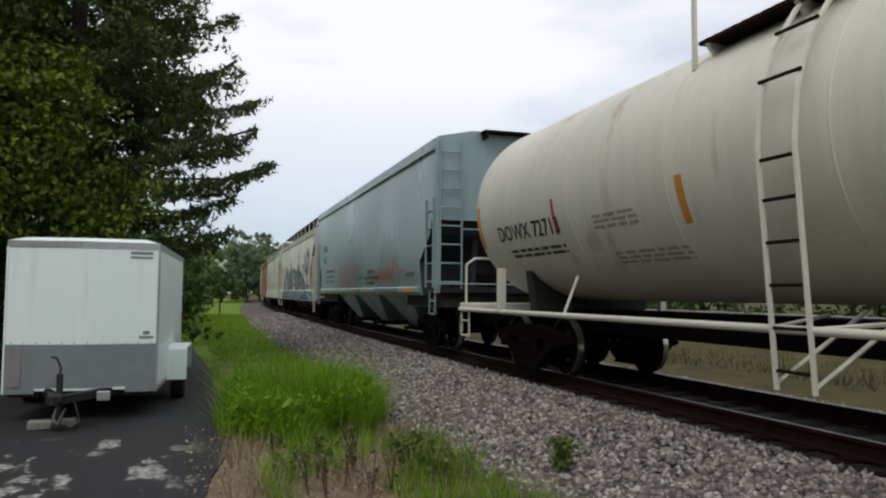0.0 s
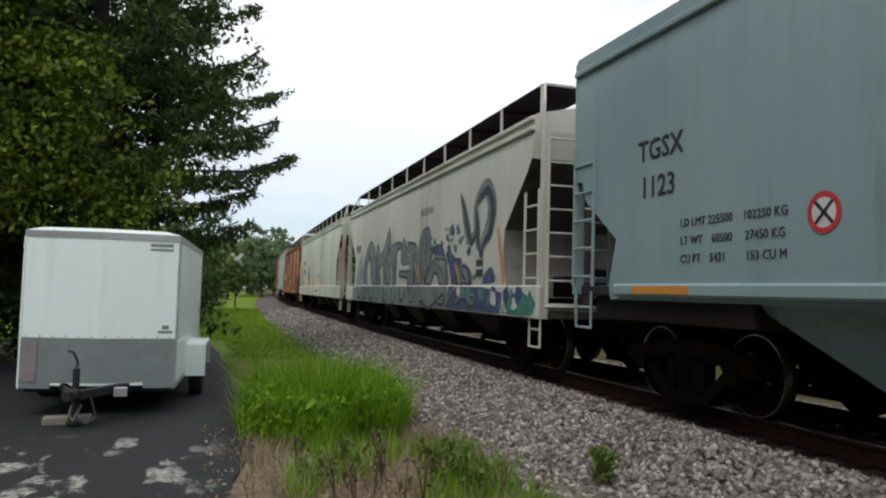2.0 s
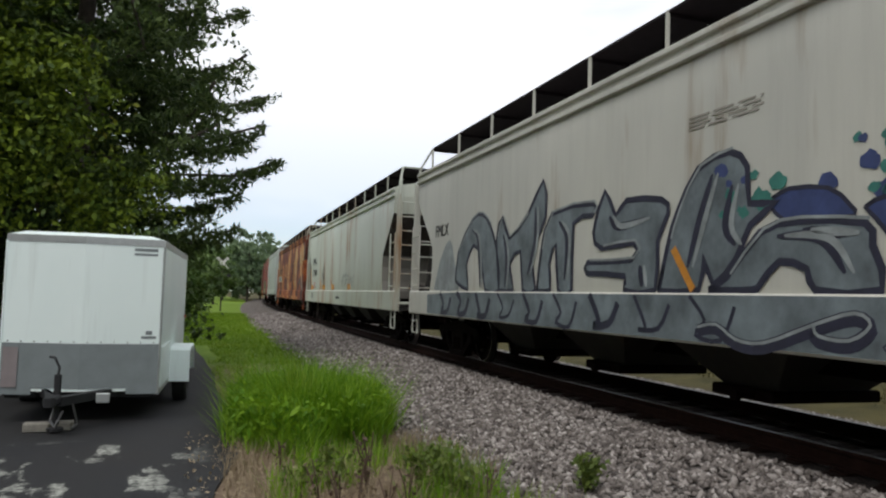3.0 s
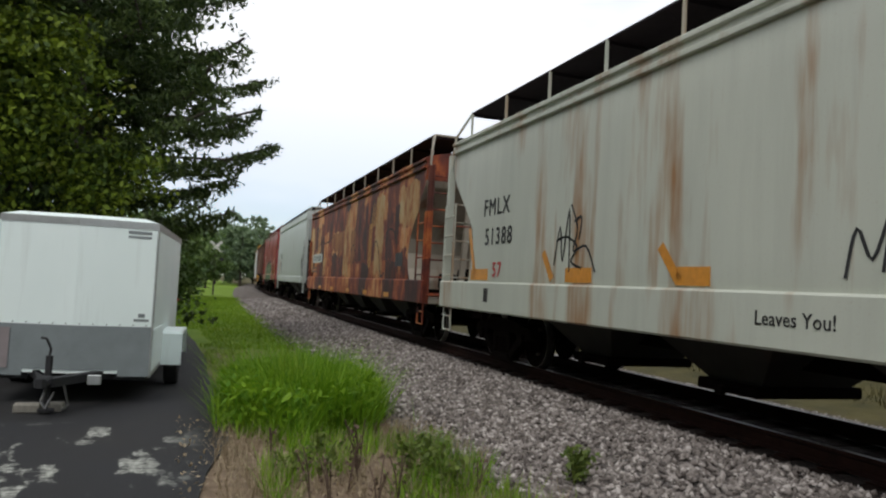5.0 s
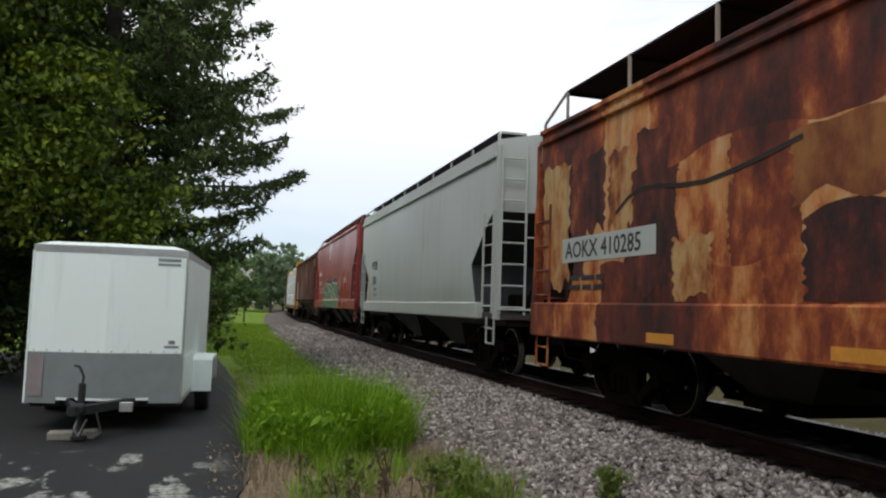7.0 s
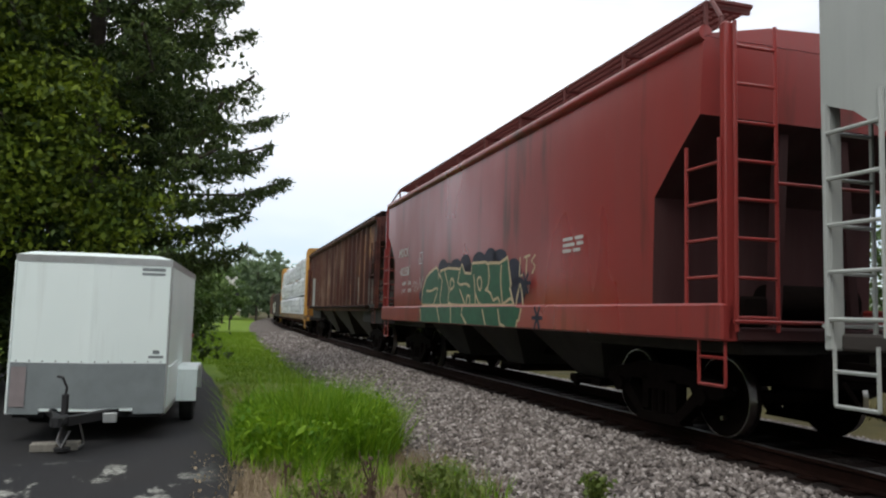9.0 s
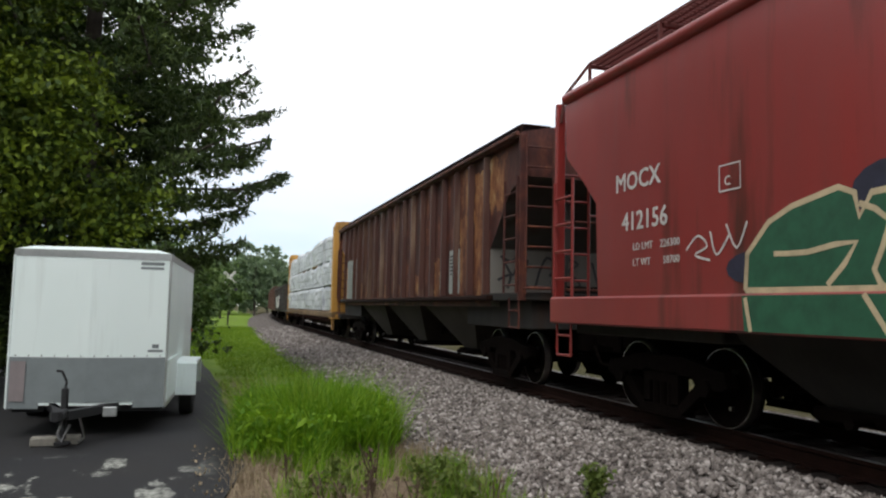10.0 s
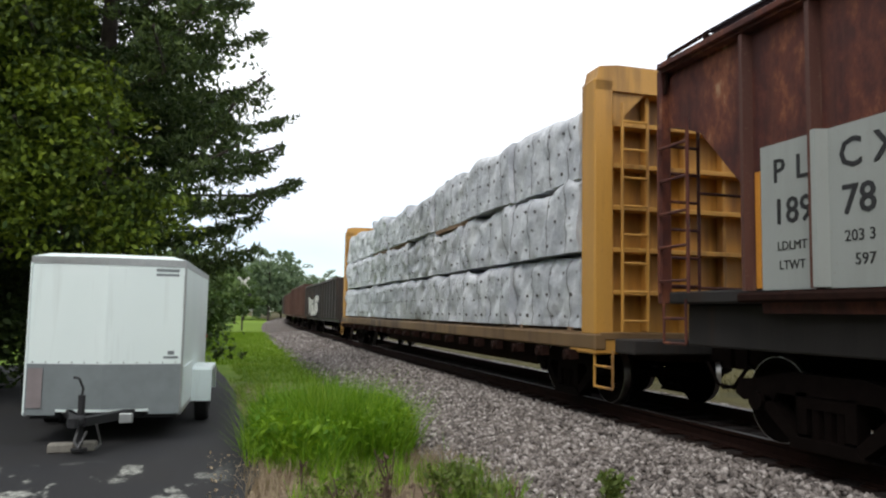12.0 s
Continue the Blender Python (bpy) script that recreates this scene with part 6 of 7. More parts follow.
    part("axle", Mb().tube((-W, 2.05, 0.33), (W, 2.05, 0.33), 0.04, 8), blk, t)
    for k in (-1, 1):
        part("tongue_beam", Mb().prism([(k * 0.62, 0.35), (k * 0.5, 0.35), (k * 0.02 - 0.18, -0.85), (k * 0.02 - 0.04, -0.85)], "z", 0.33, 0.43), blk, t)
    part("coupler", Mb().box(-0.18, -0.04, -1.12, -0.8, 0.36, 0.46, 0.02).tube((-0.11, -1.1, 0.36), (-0.11, -1.1, 0.46), 0.06, 10), blk, t)
    part("jack", Mb().tube((-0.11, -0.72, 0.1), (-0.11, -0.72, 0.68), 0.04, 10).tube((-0.11, -0.72, 0.05), (-0.11, -0.72, 0.3), 0.022, 8).tube((-0.11, -0.72, 0.03), (-0.11, -0.72, 0.06), 0.09, 12), blk, t, smooth=40)
    part("jack_crank", Mb().path([(-0.11, -0.72, 0.68), (-0.1, -0.72, 0.76), (-0.15, -0.74, 0.88), (-0.21, -0.74, 0.89)], 0.016), blk, t)
    part("safety_chain", Mb().path([(-0.1, -0.8, 0.35), (-0.12, -0.95, 0.18), (-0.05, -1.05, 0.12), (0.02, -1.0, 0.3)], 0.014).path([(0.08, -0.8, 0.35), (0.14, -0.8, 0.12), (0.1, -0.9, 0.08)], 0.014), chrome, t)
    part("plug_box", Mb().box(0.26, 0.42, -0.42, -0.36, 0.3, 0.42, 0.01), trim, t)
    lx = 0.93
    for i, (a, b, zz, h) in enumerate(((0.57, 0.85, 2.2, 0.04), (0.57, 0.85, 2.145, 0.03))):
        ya, yb = -nose * (1 - a / lx) - 0.004, -nose * (1 - b / lx) - 0.004
        part("maker_mark", Mb().add([(a, ya, zz), (b, yb, zz), (b, yb, zz + h), (a, ya, zz + h)], [(0, 1, 2, 3)]), guard, t, "dark grey plain bar mark")
    for a, b, zz, h in ((0.75, 0.83, 1.12, 0.05), (0.7, 0.88, 1.07, 0.03)):
        ya, yb = -nose * (1 - a / lx) - 0.004, -nose * (1 - b / lx) - 0.004
        part("maker_mark", Mb().add([(a, ya, zz), (b, yb, zz), (b, yb, zz + h), (a, ya, zz + h)], [(0, 1, 2, 3)]), guard, t)
    ya, yb = -nose * (1 - 0.9 / lx) - 0.02, -nose * (1 - 0.7 / lx) - 0.02
    part("faded_sticker", Mb().add([(-0.9, ya, 0.45), (-0.72, yb, 0.45), (-0.72, yb, 0.95), (-0.9, ya, 0.95)], [(0, 1, 2, 3)]), amber, t, "faded pinkish patch")
    return t


trailer()
BLOCK = plain("grey_concrete_block", (0.25, 0.235, 0.2), 0.3, 14, 0.9, 0, 0.5)
for x, y, rz in ((-1.67, 10.04, 4), (-1.43, 10.11, -3)):
    ob = part("concrete_block", Mb().box(-0.14, 0.14, -0.095, 0.095, 0, 0.1, 0.012), BLOCK)
    ob.matrix_world = pose(x, y, 0.0, 0, 0, rz)
    tagged(ob, "grey concrete block lying under the trailer jack", "block", "blocks under the jack")


# ---------- vegetation ----------
def leaf_material(name, dark_c, light_c, odd=None, trans=0.25):
    m = Mt(name, 0.6, spec=0.3)
    i = m.island()
    c = m.mix(i, dark_c, light_c)
    c = m.mix(m.mul(m.noise(0.5, detail=3, lo=0.35, hi=0.65), 0.6), c, dark_c)
    if odd:
        c = m.mix(m.rng(m.noise(0.55, detail=2), 0.62, 0.72, 0, 0.5), c, odd)
    m.color(c)
    t = m.n.new("ShaderNodeBsdfTranslucent")
    mx = m.n.new("ShaderNodeMixShader")
    mx.inputs[0].default_value = trans
    m.l.new(c, t.inputs[0])
    out = m.n["Material Output"]
    m.l.new(m.b.outputs[0], mx.inputs[1])
    m.l.new(t.outputs[0], mx.inputs[2])
    m.l.new(mx.outputs[0], out.inputs[0])
    return m.m


SPRUCE = leaf_material("dark_conifer_and_shade_foliage", (0.02, 0.042, 0.01), (0.125, 0.175, 0.045))
MAPLE = leaf_material("green_broad_leaves", (0.026, 0.056, 0.005), (0.21, 0.275, 0.02), (0.27, 0.2, 0.025))
BUSH = leaf_material("shrub_leaves", (0.045, 0.09, 0.022), (0.16, 0.23, 0.06))
# far leaves are paled to stand for the haze in between
FAR_LEAF = leaf_material("haze_toned_distant_foliage", (0.1, 0.15, 0.085), (0.21, 0.28, 0.14))
GRASS = leaf_material("fresh_tall_grass", (0.075, 0.19, 0.006), (0.3, 0.47, 0.028), (0.33, 0.34, 0.05), 0.4)
LAWN = leaf_material("mown_lawn_blades", (0.11, 0.21, 0.008), (0.25, 0.36, 0.025), (0.28, 0.26, 0.04), 0.4)
FIELD = leaf_material("dull_olive_meadow", (0.045, 0.042, 0.012), (0.095, 0.085, 0.025), None, 0.2)
DRY = leaf_material("dry_straw", (0.2, 0.15, 0.09), (0.42, 0.34, 0.22), None, 0.2)
WEED = leaf_material("weed_leaves", (0.07, 0.11, 0.02), (0.19, 0.24, 0.05), None, 0.3)
BARK = plain("grey_brown_bark", (0.06, 0.048, 0.038), 0.45, 9, 0.95, 0, 0.8)
STEM = plain("dry_brown_stem", (0.1, 0.065, 0.045), 0.3, 12, 0.9)


def fan(rng, centres, size, flat=0.5, aspect=0.5):
    """Half axes of random leaves: mostly lying when flat is small."""
    n = len(centres)
    d = rng.normal(size=(n, 3))
    d[:, 2] *= flat
    d /= np.linalg.norm(d, axis=1)[:, None]
    e = rng.normal(size=(n, 3))
    e[:, 2] *= flat
    e -= (e * d).sum(1)[:, None] * d
    e /= np.linalg.norm(e, axis=1)[:, None]
    s = size * rng.uniform(0.6, 1.4, n)[:, None]
    return d * s * aspect, e * s


def conifer(x, y, h, r0, seed, base=1.6, per=78, spread=None):
    rng = np.random.default_rng(seed)
    t = thing("conifer_tree", "tall dark green conifer with layered drooping branches", "tree")
    t.matrix_world = pose(x, y, 0)
    trunk = Mb().loft([[(r * math.cos(a), r * math.sin(a), z) for a in (2 * math.pi * i / 10 for i in range(10))] for z, r in ((-0.1, 0.34), (1.5, 0.28), (h * 0.5, 0.17), (h, 0.02))])
    part("trunk", trunk, BARK, t, smooth=60)
    cs = []
    z, k = base, 0
    while z < h - 0.4:
        nb = 8 if z < h * 0.7 else 6
        for b in range(nb):
            a = k * 0.7 + 2 * math.pi * b / nb + rng.uniform(-0.3, 0.3)
            ln = (r0 * (1 - z / h) ** 0.62 + 0.25) * rng.uniform(0.84, 1.04)
            ln = min(ln, 4.55)
            if z < base + 1.6:
                ln *= 0.8
            pts = []
            for i in range(9):
                f = i / 8
                bend = 0.1 * rng.uniform(-1, 1)
                zz = z - 0.13 * ln * math.sin(f * 2.5) + 0.1 * ln * f * f * f
                pts.append((ln * f * math.cos(a + bend * f), ln * f * math.sin(a + bend * f), zz))
            part("limb", Mb().path([pts[0], pts[3], pts[6], pts[8]], 0.025 + 0.01 * ln / r0, 5), BARK, t)
            p = np.array(pts)
            m = int(per * ln / r0 * 2.6)
            f = rng.uniform(0.12, 1.0, m) ** 0.75 * 8
            i0 = np.minimum(f.astype(int), 7)
            c0 = p[i0] + (p[i0 + 1] - p[i0]) * (f - i0)[:, None]
            side = np.array([-math.sin(a), math.cos(a), 0])
            wd = 0.2 * ln * np.sin(np.clip(f / 8, 0.05, 1) * math.pi * 0.86) + 0.1
            off = rng.uniform(-1, 1, m) * wd
            c0 = c0 + side * off[:, None]
            c0[:, 2] += -np.abs(off) * 0.3 + rng.normal(0, 0.06, m)
            # a tuft of needles at each twig
            for _ in range(9):
                cs.append(c0 + rng.normal(0, 0.075, (m, 3)) * (1, 1, 0.55))
        z += rng.uniform(0.8, 1.05) * (1 if z < h * 0.6 else 0.75)
        k += 1
    c = np.concatenate(cs)
    ax, ay = fan(rng, c, 0.08, 0.6, 0.3)
    part("crown", quads("crown", c, ax, ay, SPRUCE), SPRUCE, t)
    return t


def broadleaf(name, label, x, y, h, blobs, n, size, mat, seed, trunk_r=0.2, category="tree", flat=0.6):
    """A trunk with limbs into each mass of leaves; masses are clusters of twigs, each a spray of leaves."""
    rng = np.random.default_rng(seed)
    t = thing(name, label, category)
    t.matrix_world = pose(x, y, 0)
    mb = Mb()
    mb.loft([[(r * math.cos(a), r * math.sin(a), z) for a in (2 * math.pi * i / 9 for i in range(9))] for z, r in ((-0.1, trunk_r * 1.3), (0.4, trunk_r), (h * 0.5, trunk_r * 0.7), (h * 0.85, trunk_r * 0.2))])
    cs = []
    tot = sum(b[3] * b[4] * b[5] for b in blobs) ** 1.0
    for bx, by, bz, rx, ry, rz in blobs:
        mb.tube((0, 0, min(h * 0.4, max(0.2, bz * 0.5))), (bx * 0.8, by * 0.8, bz), trunk_r * 0.3, 6, trunk_r * 0.08)
        m = max(20, int(n * rx * ry * rz / tot))
        tw = max(8, m // 26)
        d = rng.normal(size=(tw, 3))
        d /= np.linalg.norm(d, axis=1)[:, None]
        rad = rng.uniform(0.35, 1.0, tw) ** 0.5 * (1 + 0.22 * rng.normal(size=tw))
        cc = d * rad[:, None] * (rx, ry, rz) + (bx, by, bz)
        idx = rng.integers(0, tw, m)
        off = rng.normal(size=(m, 3)) * (0.17, 0.17, 0.1) * (0.6 + 0.35 * max(rx, ry)) * min(1.0, 1.3 * max(rx, ry))
        cs.append(cc[idx] + off)
    c = np.concatenate(cs)
    c[:, 2] = np.maximum(c[:, 2], 0.03)
    ax, ay = fan(rng, c, size, flat, 0.55)
    part("trunk", mb, BARK, t, smooth=60)
    part("crown", quads("crown", c, ax, ay, mat), mat, t)
    return t


conifer(-2.6, 18.6, 17.0, 5.85, 11, base=3.1, per=92)
broadleaf("maple_tree", "dense green broad-leaved tree behind the trailer", -5.4, 15.4, 10.5, [(0.4, -0.3, 4.0, 2.3, 1.8, 1.6), (2.3, -0.3, 4.3, 1.3, 1.2, 1.0), (-1.2, 0, 6.0, 2.6, 2.2, 1.8), (1.0, 0, 6.3, 1.6, 1.6, 1.3), (-0.6, 0, 8.6, 2.6, 2.2, 1.6), (3.6, 0.2, 3.5, 1.2, 1.0, 0.8), (2.6, -0.3, 5.4, 1.3, 1.2, 0.9), (-3.4, 0, 4.6, 2.0, 2.0, 1.8), (1.9, -0.2, 7.9, 1.2, 1.2, 0.8)], 105000, 0.066, MAPLE, 7, 0.3)
# its leaves take the darker conifer colour to stand for shade
broadleaf("maple_tree", "broad-leaved tree behind the trailer, leaves coloured dark for shade", -7.5, 21.5, 10.5, [(0, 0, 3.4, 4.0, 2.0, 2.6), (3.9, 0, 2.8, 2.6, 1.6, 2.0), (0, 0, 7.8, 4.5, 2.2, 2.8), (4.4, 1.0, 7.0, 3.0, 2.0, 3.0)], 42000, 0.12, SPRUCE, 8, 0.3)
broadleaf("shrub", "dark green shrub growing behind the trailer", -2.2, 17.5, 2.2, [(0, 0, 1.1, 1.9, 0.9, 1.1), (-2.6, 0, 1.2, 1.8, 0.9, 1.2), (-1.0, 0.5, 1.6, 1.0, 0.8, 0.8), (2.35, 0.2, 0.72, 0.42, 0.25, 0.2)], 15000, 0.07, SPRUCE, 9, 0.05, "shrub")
broadleaf("shrub", "rounded green shrub beside the far lawn", -1.6, 33, 3.5, [(0, 0, 1.6, 2.0, 1.6, 1.7), (1.2, 0, 2.3, 1.2, 1.2, 1.2)], 9000, 0.1, BUSH, 13, 0.1, "shrub")
rs = np.random.default_rng(3)
for x, y, h, s in ((-0.7, 40, 3.8, 7), (-0.5, 50, 4.6, 1), (0.4, 62, 5.0, 2), (-2.5, 58, 6.5, 3), (-0.8, 80, 7.5, 4), (2.4, 95, 7.0, 5), (-6, 75, 9, 6)):
    broadleaf("roadside_tree", "mid-distance green tree along the railway", x, y, h, [(0, 0, h * 0.62, h * 0.32, h * 0.3, h * 0.36), (h * 0.16, 0, h * 0.42, h * 0.24, h * 0.2, h * 0.24), (-h * 0.2, 0, h * 0.5, h * 0.22, h * 0.2, h * 0.26)], 6500, 0.16, BUSH, 40 + s, 0.12)
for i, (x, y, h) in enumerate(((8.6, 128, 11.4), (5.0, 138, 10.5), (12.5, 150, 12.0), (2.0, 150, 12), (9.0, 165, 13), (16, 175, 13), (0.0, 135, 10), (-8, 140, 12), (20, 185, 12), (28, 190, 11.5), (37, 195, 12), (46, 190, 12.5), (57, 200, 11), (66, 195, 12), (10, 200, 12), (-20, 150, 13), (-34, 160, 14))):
    broadleaf("distant_tree", "distant green tree beyond the bend, paled to look hazy", x, y, h, [(0, 0, h * 0.6, h * 0.42, h * 0.35, h * 0.4), (h * 0.2, 0, h * 0.4, h * 0.32, h * 0.3, h * 0.3), (-h * 0.2, 0, h * 0.38, h * 0.32, h * 0.3, h * 0.32)], 4200, 0.34, FAR_LEAF, 60 + i, 0.2)


for i, (x, y, h) in enumerate(((24, 2, 5.0), (27, 9, 6.0), (26, 16, 5.5), (30, 26, 7.0), (27, 36, 6.0), (33, 48, 8.0), (24, -7, 5.5))):
    broadleaf("field_tree", "green tree standing beyond the far side of the track", x, y, h, [(0, 0, h * 0.55, h * 0.5, h * 0.55, h * 0.42), (0, h * 0.35, h * 0.3, h * 0.4, h * 0.5, h * 0.3), (0, -h * 0.4, h * 0.28, h * 0.4, h * 0.5, h * 0.28)], 5000, 0.2, BUSH, 90 + i, 0.15)


def blades(name, label, xy, hgt, lean, wid, mat, seed, z=-0.03, crest=None):
    rng = np.random.default_rng(seed)
    n = len(xy)
    patchy = np.array([noise.noise((p[0] * 1.9, p[1] * 1.9, seed)) for p in xy])
    h = hgt * rng.uniform(0.45, 1.15, n) * (1 + 0.6 * patchy)
    if crest:
        h *= np.clip(1.25 - 0.65 * (((xy[:, 0] - crest[0]) / crest[2]) ** 2 + ((xy[:, 1] - crest[1]) / crest[3]) ** 2), 0.45, 1.25)
    a = rng.uniform(0, 2 * math.pi, n)
    l = lean * rng.uniform(0.1, 1.2, n) * h
    c = np.column_stack([xy, np.full(n, z)])
    ax = np.column_stack([np.cos(a + 1.57), np.sin(a + 1.57), np.zeros(n)]) * wid
    ay = np.column_stack([np.cos(a) * l, np.sin(a) * l, h])
    ob = part(name, quads(name, c, ax, ay, mat, shape="blade"), mat)
    return tagged(ob, label, "grass", kind="stuff")


def spread(rng, n, x0, x1, y0, y1, keep):
    p = np.column_stack([rng.uniform(x0, x1, n), rng.uniform(y0, y1, n)])
    return p[np.array([keep(a, b) for a, b in p])]


rv = np.random.default_rng(17)


def in_clump(x, y):
    """Leaning oval of tall grass between asphalt and ballast."""
    u, v = (x - 1.55) / 1.12, (y - 10.35) / 2.1
    e = u * u + v * v - 0.5 * u * v
    return e < 0.9 + 0.5 * noise.noise((x * 1.6, y * 1.3, 0))


clump_xy = spread(rv, 19000, 0.7, 3.3, 7.6, 14.0, in_clump)
blades("tall_grass", "tall bright green grass clump beside the ballast", clump_xy, 0.66, 1.1, 0.011, GRASS, 1, crest=(1.55, 10.35, 1.2, 2.2))


edge_xy = spread(rv, 5200, 0.4, 3.5, 7.3, 14.4, lambda x, y: in_clump(1.55 + (x - 1.55) * 0.92, 10.35 + (y - 10.35) * 0.92) and not in_clump(1.55 + (x - 1.55) * 1.5, 10.35 + (y - 10.35) * 1.4))
blades("tall_grass", "loose long grass blades round the green clump", edge_xy, 0.46, 1.2, 0.008, GRASS, 9)


def clump_leaves():
    """Broad soft leaves mixed into the tall grass, thicker on its near side."""
    p = spread(rv, 17000, 0.5, 3.2, 7.5, 13.5, in_clump)
    p = p[rv.random(len(p)) < np.clip(1.5 - (p[:, 1] - 7.8) * 0.25, 0.15, 1)]
    c = np.column_stack([p, rv.uniform(0.05, 0.5, len(p))])
    ax, ay = fan(rv, c, 0.07, 0.9, 0.28)
    ob = part("broad_weeds", quads("broad_weeds", c, ax, ay, GRASS), GRASS)
    tagged(ob, "broad green weed leaves among tall grass", "weeds", kind="stuff")


clump_leaves()


def on_lawn(x, y):
    return x - shift(y) < 3.0 + 0.25 * noise.noise((0, y * 0.8, 4)) and x > (0.95 - 0.05 * (y - 15.5) + 0.15 * noise.noise((y, 3, 1)) if y < 24.8 else -6)


blades("lawn", "short mown green lawn", spread(rv, 60000, -3, 4.2, 18.6, 60, on_lawn), 0.085, 0.7, 0.012, LAWN, 2)
blades("rough_grass", "rough green grass edge along the ballast", spread(rv, 4500, 0.5, 4.0, 13, 34, lambda x, y: abs(x - shift(y) - 2.75) < 0.3), 0.14, 0.7, 0.008, GRASS, 3)
blades("dry_grass", "sparse dry straw and thin grass on bare soil", spread(rv, 5000, 0.35, 3.0, 4.0, 9.0, lambda x, y: noise.noise((x * 1.3, y * 1.3, 8)) > -0.15), 0.2, 1.0, 0.005, DRY, 4)
blades("thin_grass", "thin green grass among dry straw", spread(rv, 6500, 0.7, 2.9, 4.0, 9.2, lambda x, y: noise.noise((x * 1.1, y * 1.1, 2)) > 0.02), 0.26, 0.8, 0.006, GRASS, 5)
blades("rough_grass", "thin trodden grass on brown soil behind the clump", spread(rv, 3600, 0.45, 2.9, 12.5, 19.5, lambda x, y: noise.noise((x * 1.6, y * 0.9, 6)) > -0.1), 0.13, 1.0, 0.007, LAWN, 15)
blades("field_grass", "yellow green meadow grass beyond the track", spread(rv, 30000, 11.4, 24, -2, 50, lambda x, y: True), 0.24, 0.8, 0.012, FIELD, 6, 0.05)


def litter():
    """Dead leaves and straw at the edge of the asphalt."""
    n = 1500
    p = spread(rv, n * 3, 0.0, 2.6, 4.2, 9.6, lambda x, y: rv.random() < math.exp(-abs(x - 1.05) * 1.2))[:n]
    c = np.column_stack([p, np.full(len(p), 0.012) + rv.uniform(0, 0.02, len(p))])
    ax, ay = fan(rv, c, 0.024, 0.25, 0.5)
    ob = part("leaf_litter", quads("leaf_litter", c, ax, ay, DRY), DRY)
    return tagged(ob, "dry tan leaf litter at the asphalt edge", "leaves", kind="stuff")


litter()


def weed(x, y, h, seed, green=True, n=70):
    rng = np.random.default_rng(seed)
    z = max(-0.03, bed_height(x - shift(y)))
    t = thing("weed_plant", "leafy green weed growing at the ballast edge" if green else "dry brown weed stalk on bare soil", "weed", "weeds by the track")
    t.matrix_world = pose(x, y, z)
    mb, cs = Mb(), []
    for k in range(5 if green else 3):
        a = rng.uniform(0, 6.28)
        l = h * rng.uniform(0.1, 0.4)
        p = [(0, 0, 0), (l * 0.4 * math.cos(a), l * 0.4 * math.sin(a), h * 0.55), (l * math.cos(a), l * math.sin(a), h * rng.uniform(0.75, 1.05))]
        mb.path(p, 0.005 if green else 0.006, 5)
        m = n // 5
        f = rng.uniform(0.2, 1.0, m)
        q = np.array(p[0]) + (np.array(p[2]) - np.array(p[0])) * f[:, None]
        cs.append(q + rng.normal(0, 0.045 if green else 0.03, (m, 3)) * (1, 1, 0.5))
    c = np.concatenate(cs)
    c[:, 2] = np.maximum(c[:, 2], 0.02)
    ax, ay = fan(rng, c, 0.035 if green else 0.022, 0.7, 0.5)
    part("stem", mb, STEM if not green else WEED, t)
    part("foliage", quads("foliage", c, ax, ay, WEED if green else STEM), WEED if green else STEM, t)


for i, (x, y, h, g, n) in enumerate(((3.34, 5.95, 0.34, True, 150), (3.42, 6.05, 0.26, True, 90), (2.1, 6.3, 0.5, True, 170), (2.0, 6.5, 0.42, True, 120), (2.18, 6.1, 0.4, True, 110), (1.55, 6.6, 0.55, False, 60), (1.4, 6.3, 0.48, False, 50), (1.62, 6.9, 0.5, False, 50), (1.25, 6.7, 0.35, True, 80), (1.05, 6.1, 0.4, False, 50), (0.95, 6.7, 0.3, True, 70), (1.75, 6.0, 0.4, False, 50), (2.45, 6.0, 0.3, False, 40), (1.3, 7.3, 0.35, True, 60), (0.9, 7.6, 0.3, False, 40), (1.15, 5.8, 0.45, False, 50), (1.5, 5.7, 0.4, False, 60), (2.35, 6.9, 0.3, True, 70))):
    weed(x, y, h, 100 + i, g, n)


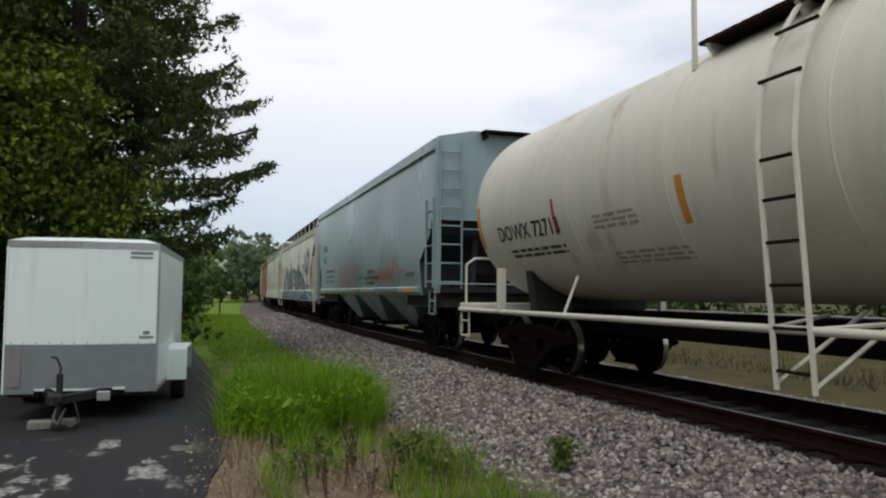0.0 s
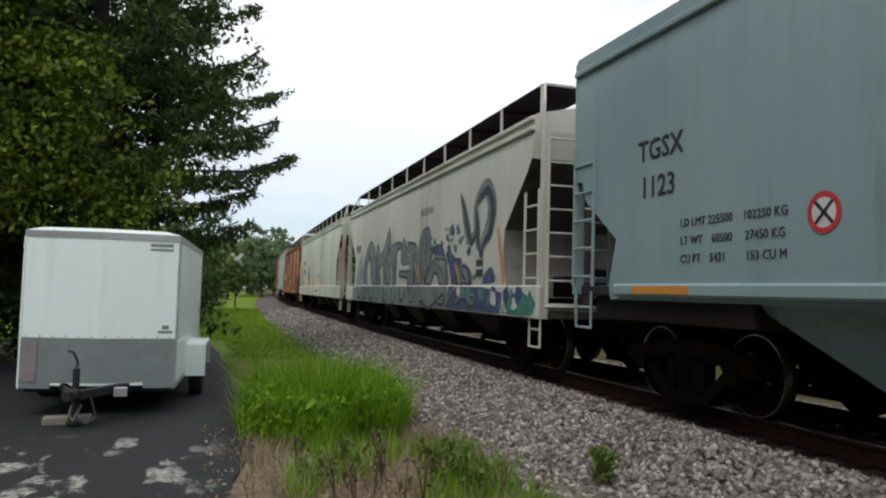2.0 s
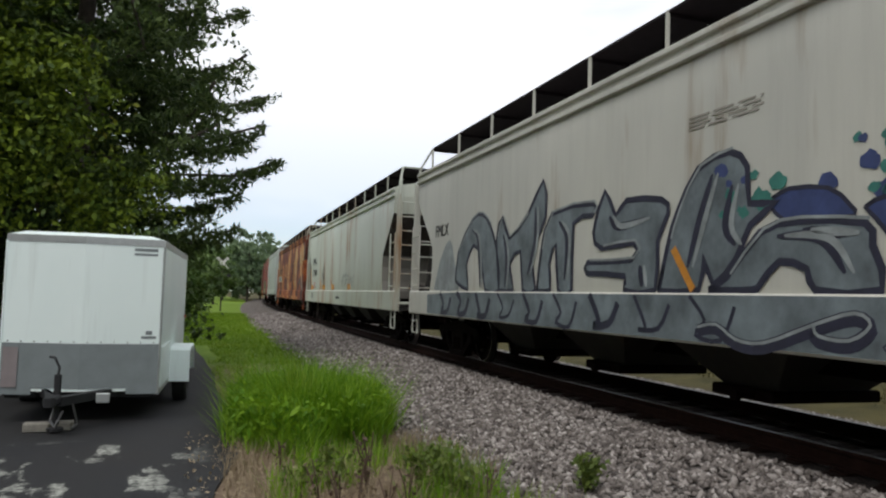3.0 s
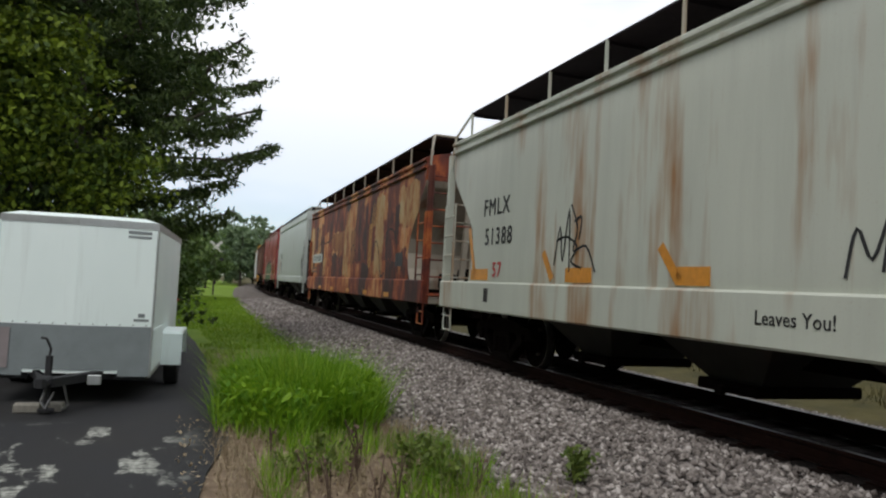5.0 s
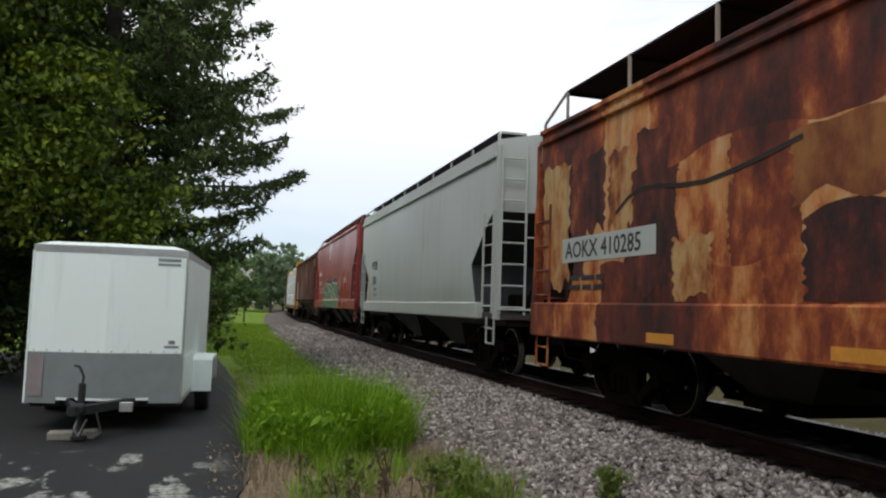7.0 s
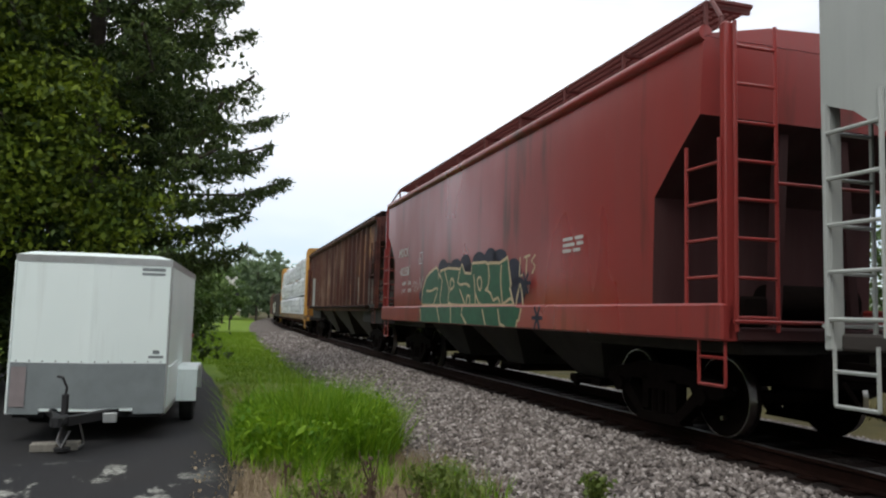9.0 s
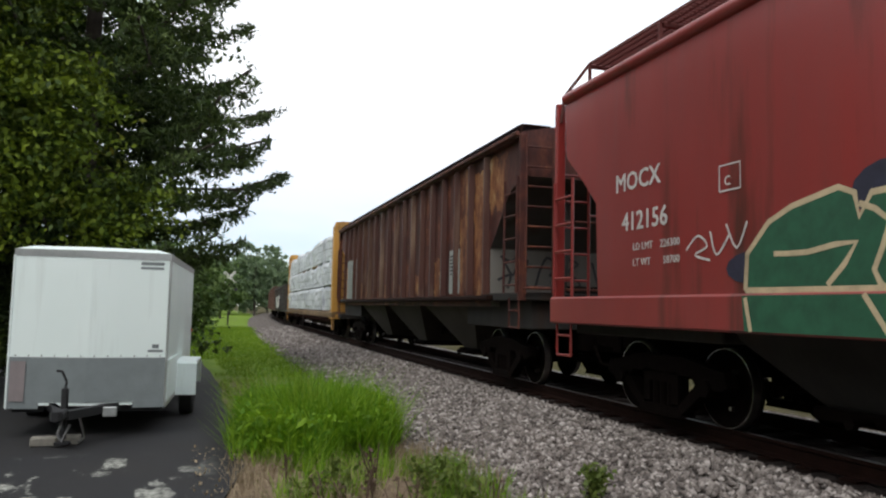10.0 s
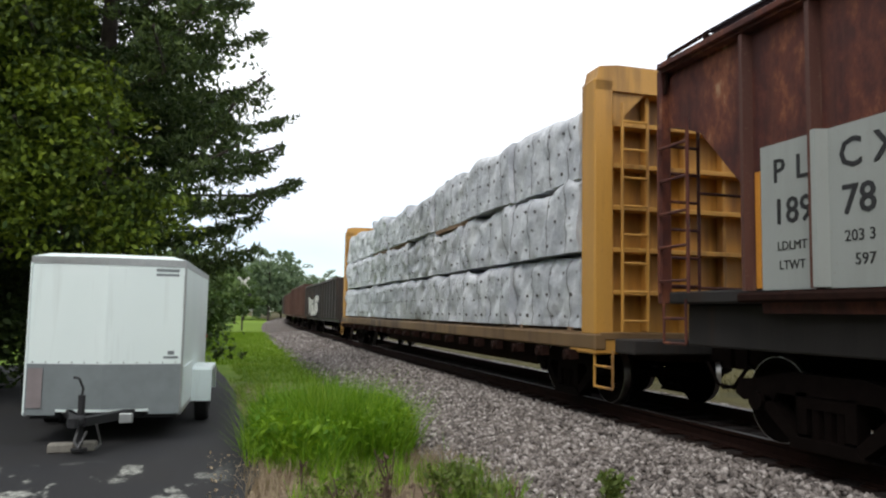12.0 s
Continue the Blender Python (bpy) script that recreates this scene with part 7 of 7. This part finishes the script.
def stones():
    """Loose crushed stone over the near shoulder of the bed."""
    rng = np.random.default_rng(23)
    base = np.array([(1, 0, 0), (-1, 0, 0), (0, 1, 0), (0, -1, 0), (0, 0, 1), (0, 0, -1)], float)
    faces = np.array([(0, 2, 4), (2, 1, 4), (1, 3, 4), (3, 0, 4), (2, 0, 5), (1, 2, 5), (3, 1, 5), (0, 3, 5)])
    out = []
    for y0, y1, dens, sz in ((2.5, 9, 400, 0.04), (9, 16, 280, 0.044), (16, 30, 150, 0.052), (30, 55, 45, 0.065)):
        n = int((y1 - y0) * 3.0 * dens)
        w = rng.uniform(2.45, 5.45, n)
        y = rng.uniform(y0, y1, n)
        keep = rng.random(n) < np.clip((w - 2.3) / 1.0, 0.05, 1)
        out.append(np.column_stack([w, y, np.full(n, sz)])[keep])
        n = int((y1 - y0) * 2.6 * dens * 0.7)
        out.append(np.column_stack([rng.uniform(8.0, 9.8, n), rng.uniform(y0, y1 + 2, n), np.full(n, sz)]))
    a = np.concatenate(out)
    n = len(a)
    z = np.interp(a[:, 0], [b[0] for b in BED], [b[1] for b in BED])
    c = np.column_stack([a[:, 0] + (a[:, 1] - 8) ** 2 / (2 * RADIUS), a[:, 1], z + a[:, 2] * 0.25])
    s = a[:, 2][:, None] * rng.uniform(0.5, 1.35, (n, 3))
    s[:, 2] *= 0.75
    v = base[None] * s[:, None, :] * rng.uniform(0.7, 1.3, (n, 6, 1)) + rng.normal(0, 0.18, (n, 6, 3)) * s[:, None, :]
    q = rng.uniform(0, 6.28, n)
    t = rng.normal(0, 0.5, n)
    ct, st = np.cos(t)[:, None], np.sin(t)[:, None]
    y1, z1 = v[:, :, 1] * ct - v[:, :, 2] * st, v[:, :, 1] * st + v[:, :, 2] * ct
    cq, sq = np.cos(q)[:, None], np.sin(q)[:, None]
    v = np.stack([v[:, :, 0] * cq - y1 * sq, v[:, :, 0] * sq + y1 * cq, z1], 2) + c[:, None, :]
    f = (faces[None] + (np.arange(n) * 6)[:, None, None]).reshape(-1, 3)
    me = bpy.data.meshes.new("ballast_stones")
    me.vertices.add(n * 6)
    me.vertices.foreach_set("co", v.astype(np.float32).ravel())
    me.loops.add(len(f) * 3)
    me.loops.foreach_set("vertex_index", f.astype(np.int32).ravel())
    me.polygons.add(len(f))
    me.polygons.foreach_set("loop_start", np.arange(0, len(f) * 3, 3, dtype=np.int32))
    me.polygons.foreach_set("loop_total", np.full(len(f), 3, dtype=np.int32))
    me.update(calc_edges=True)
    m = Mt("crushed_limestone", 0.9, spec=0.3)
    k = m.island()
    cc = m.ramp(k, [(0.0, (0.06, 0.051, 0.047)), (0.35, (0.155, 0.134, 0.122)), (0.75, (0.275, 0.245, 0.225)), (1.0, (0.5, 0.46, 0.43))])
    m.color(m.mix(m.rng(m.noise(40, detail=3), 0.4, 0.7, 0, 0.4), cc, (0.2, 0.17, 0.15)))
    me.materials.append(m.m)
    tagged(new("ballast_stones", me), "grey crushed stone ballast along the track", "gravel", kind="stuff")


stones()


# ---------- crossing sign and wires far down the line ----------
def crossbuck(x, y):
    t = thing("crossing_sign", "white crossbuck sign on a post at a far crossing", "road sign")
    t.matrix_world = pose(x, y, 0)
    part("post", Mb().tube((0, 0, -0.1), (0, 0, 4.4), 0.07, 8), BARK, t)
    for k in (-1, 1):
        ob = part("board", Mb().box(-0.65, 0.65, -0.02, 0.02, -0.11, 0.11), WHITE_PAINT, t)
        ob.matrix_local = pose(0, -0.09 - 0.02 * k, 4.0, 0, 45 * k, 0)
    part("signal_lamp", Mb().tube((-0.55, -0.1, 3.0), (-0.55, 0.1, 3.0), 0.15, 10).tube((0.55, -0.1, 3.0), (0.55, 0.1, 3.0), 0.15, 10).box(-0.6, 0.6, -0.03, 0.03, 2.96, 3.04), BLACK_PAINT, t)


crossbuck(2.3, 66)


# ---------- motion ----------
def train_run(t):
    return SPEED * t if t < 10.5 else SPEED * 10.5 + 10.8 * (t - 10.5)


def car_pose(u, L, t):
    s = u - train_run(t)
    b = L / 2 - 1.95
    p, q = Vector((TRACK_X + shift(s - b), s - b)), Vector((TRACK_X + shift(s + b), s + b))
    m = (p + q) / 2
    return pose(m.x, m.y, RAIL_Z, 0, 0, -math.degrees(math.atan2(q.x - p.x, q.y - p.y)))


def motions():
    for ob, u, L in CARS:
        walk(ob, [(t, car_pose(u, L, t)) for t in (0, 1, 2, 3, 4, 5, 6, 7, 8, 9, 10, 10.5, 11, 11.5, 12)])
    for ob, k in WHEELSETS:
        walk(ob, [(i / 30, pose(0, k, 0.457, math.degrees(train_run(i / 30) / 0.457), 0, 0)) for i in range(0, 361)])


motions()
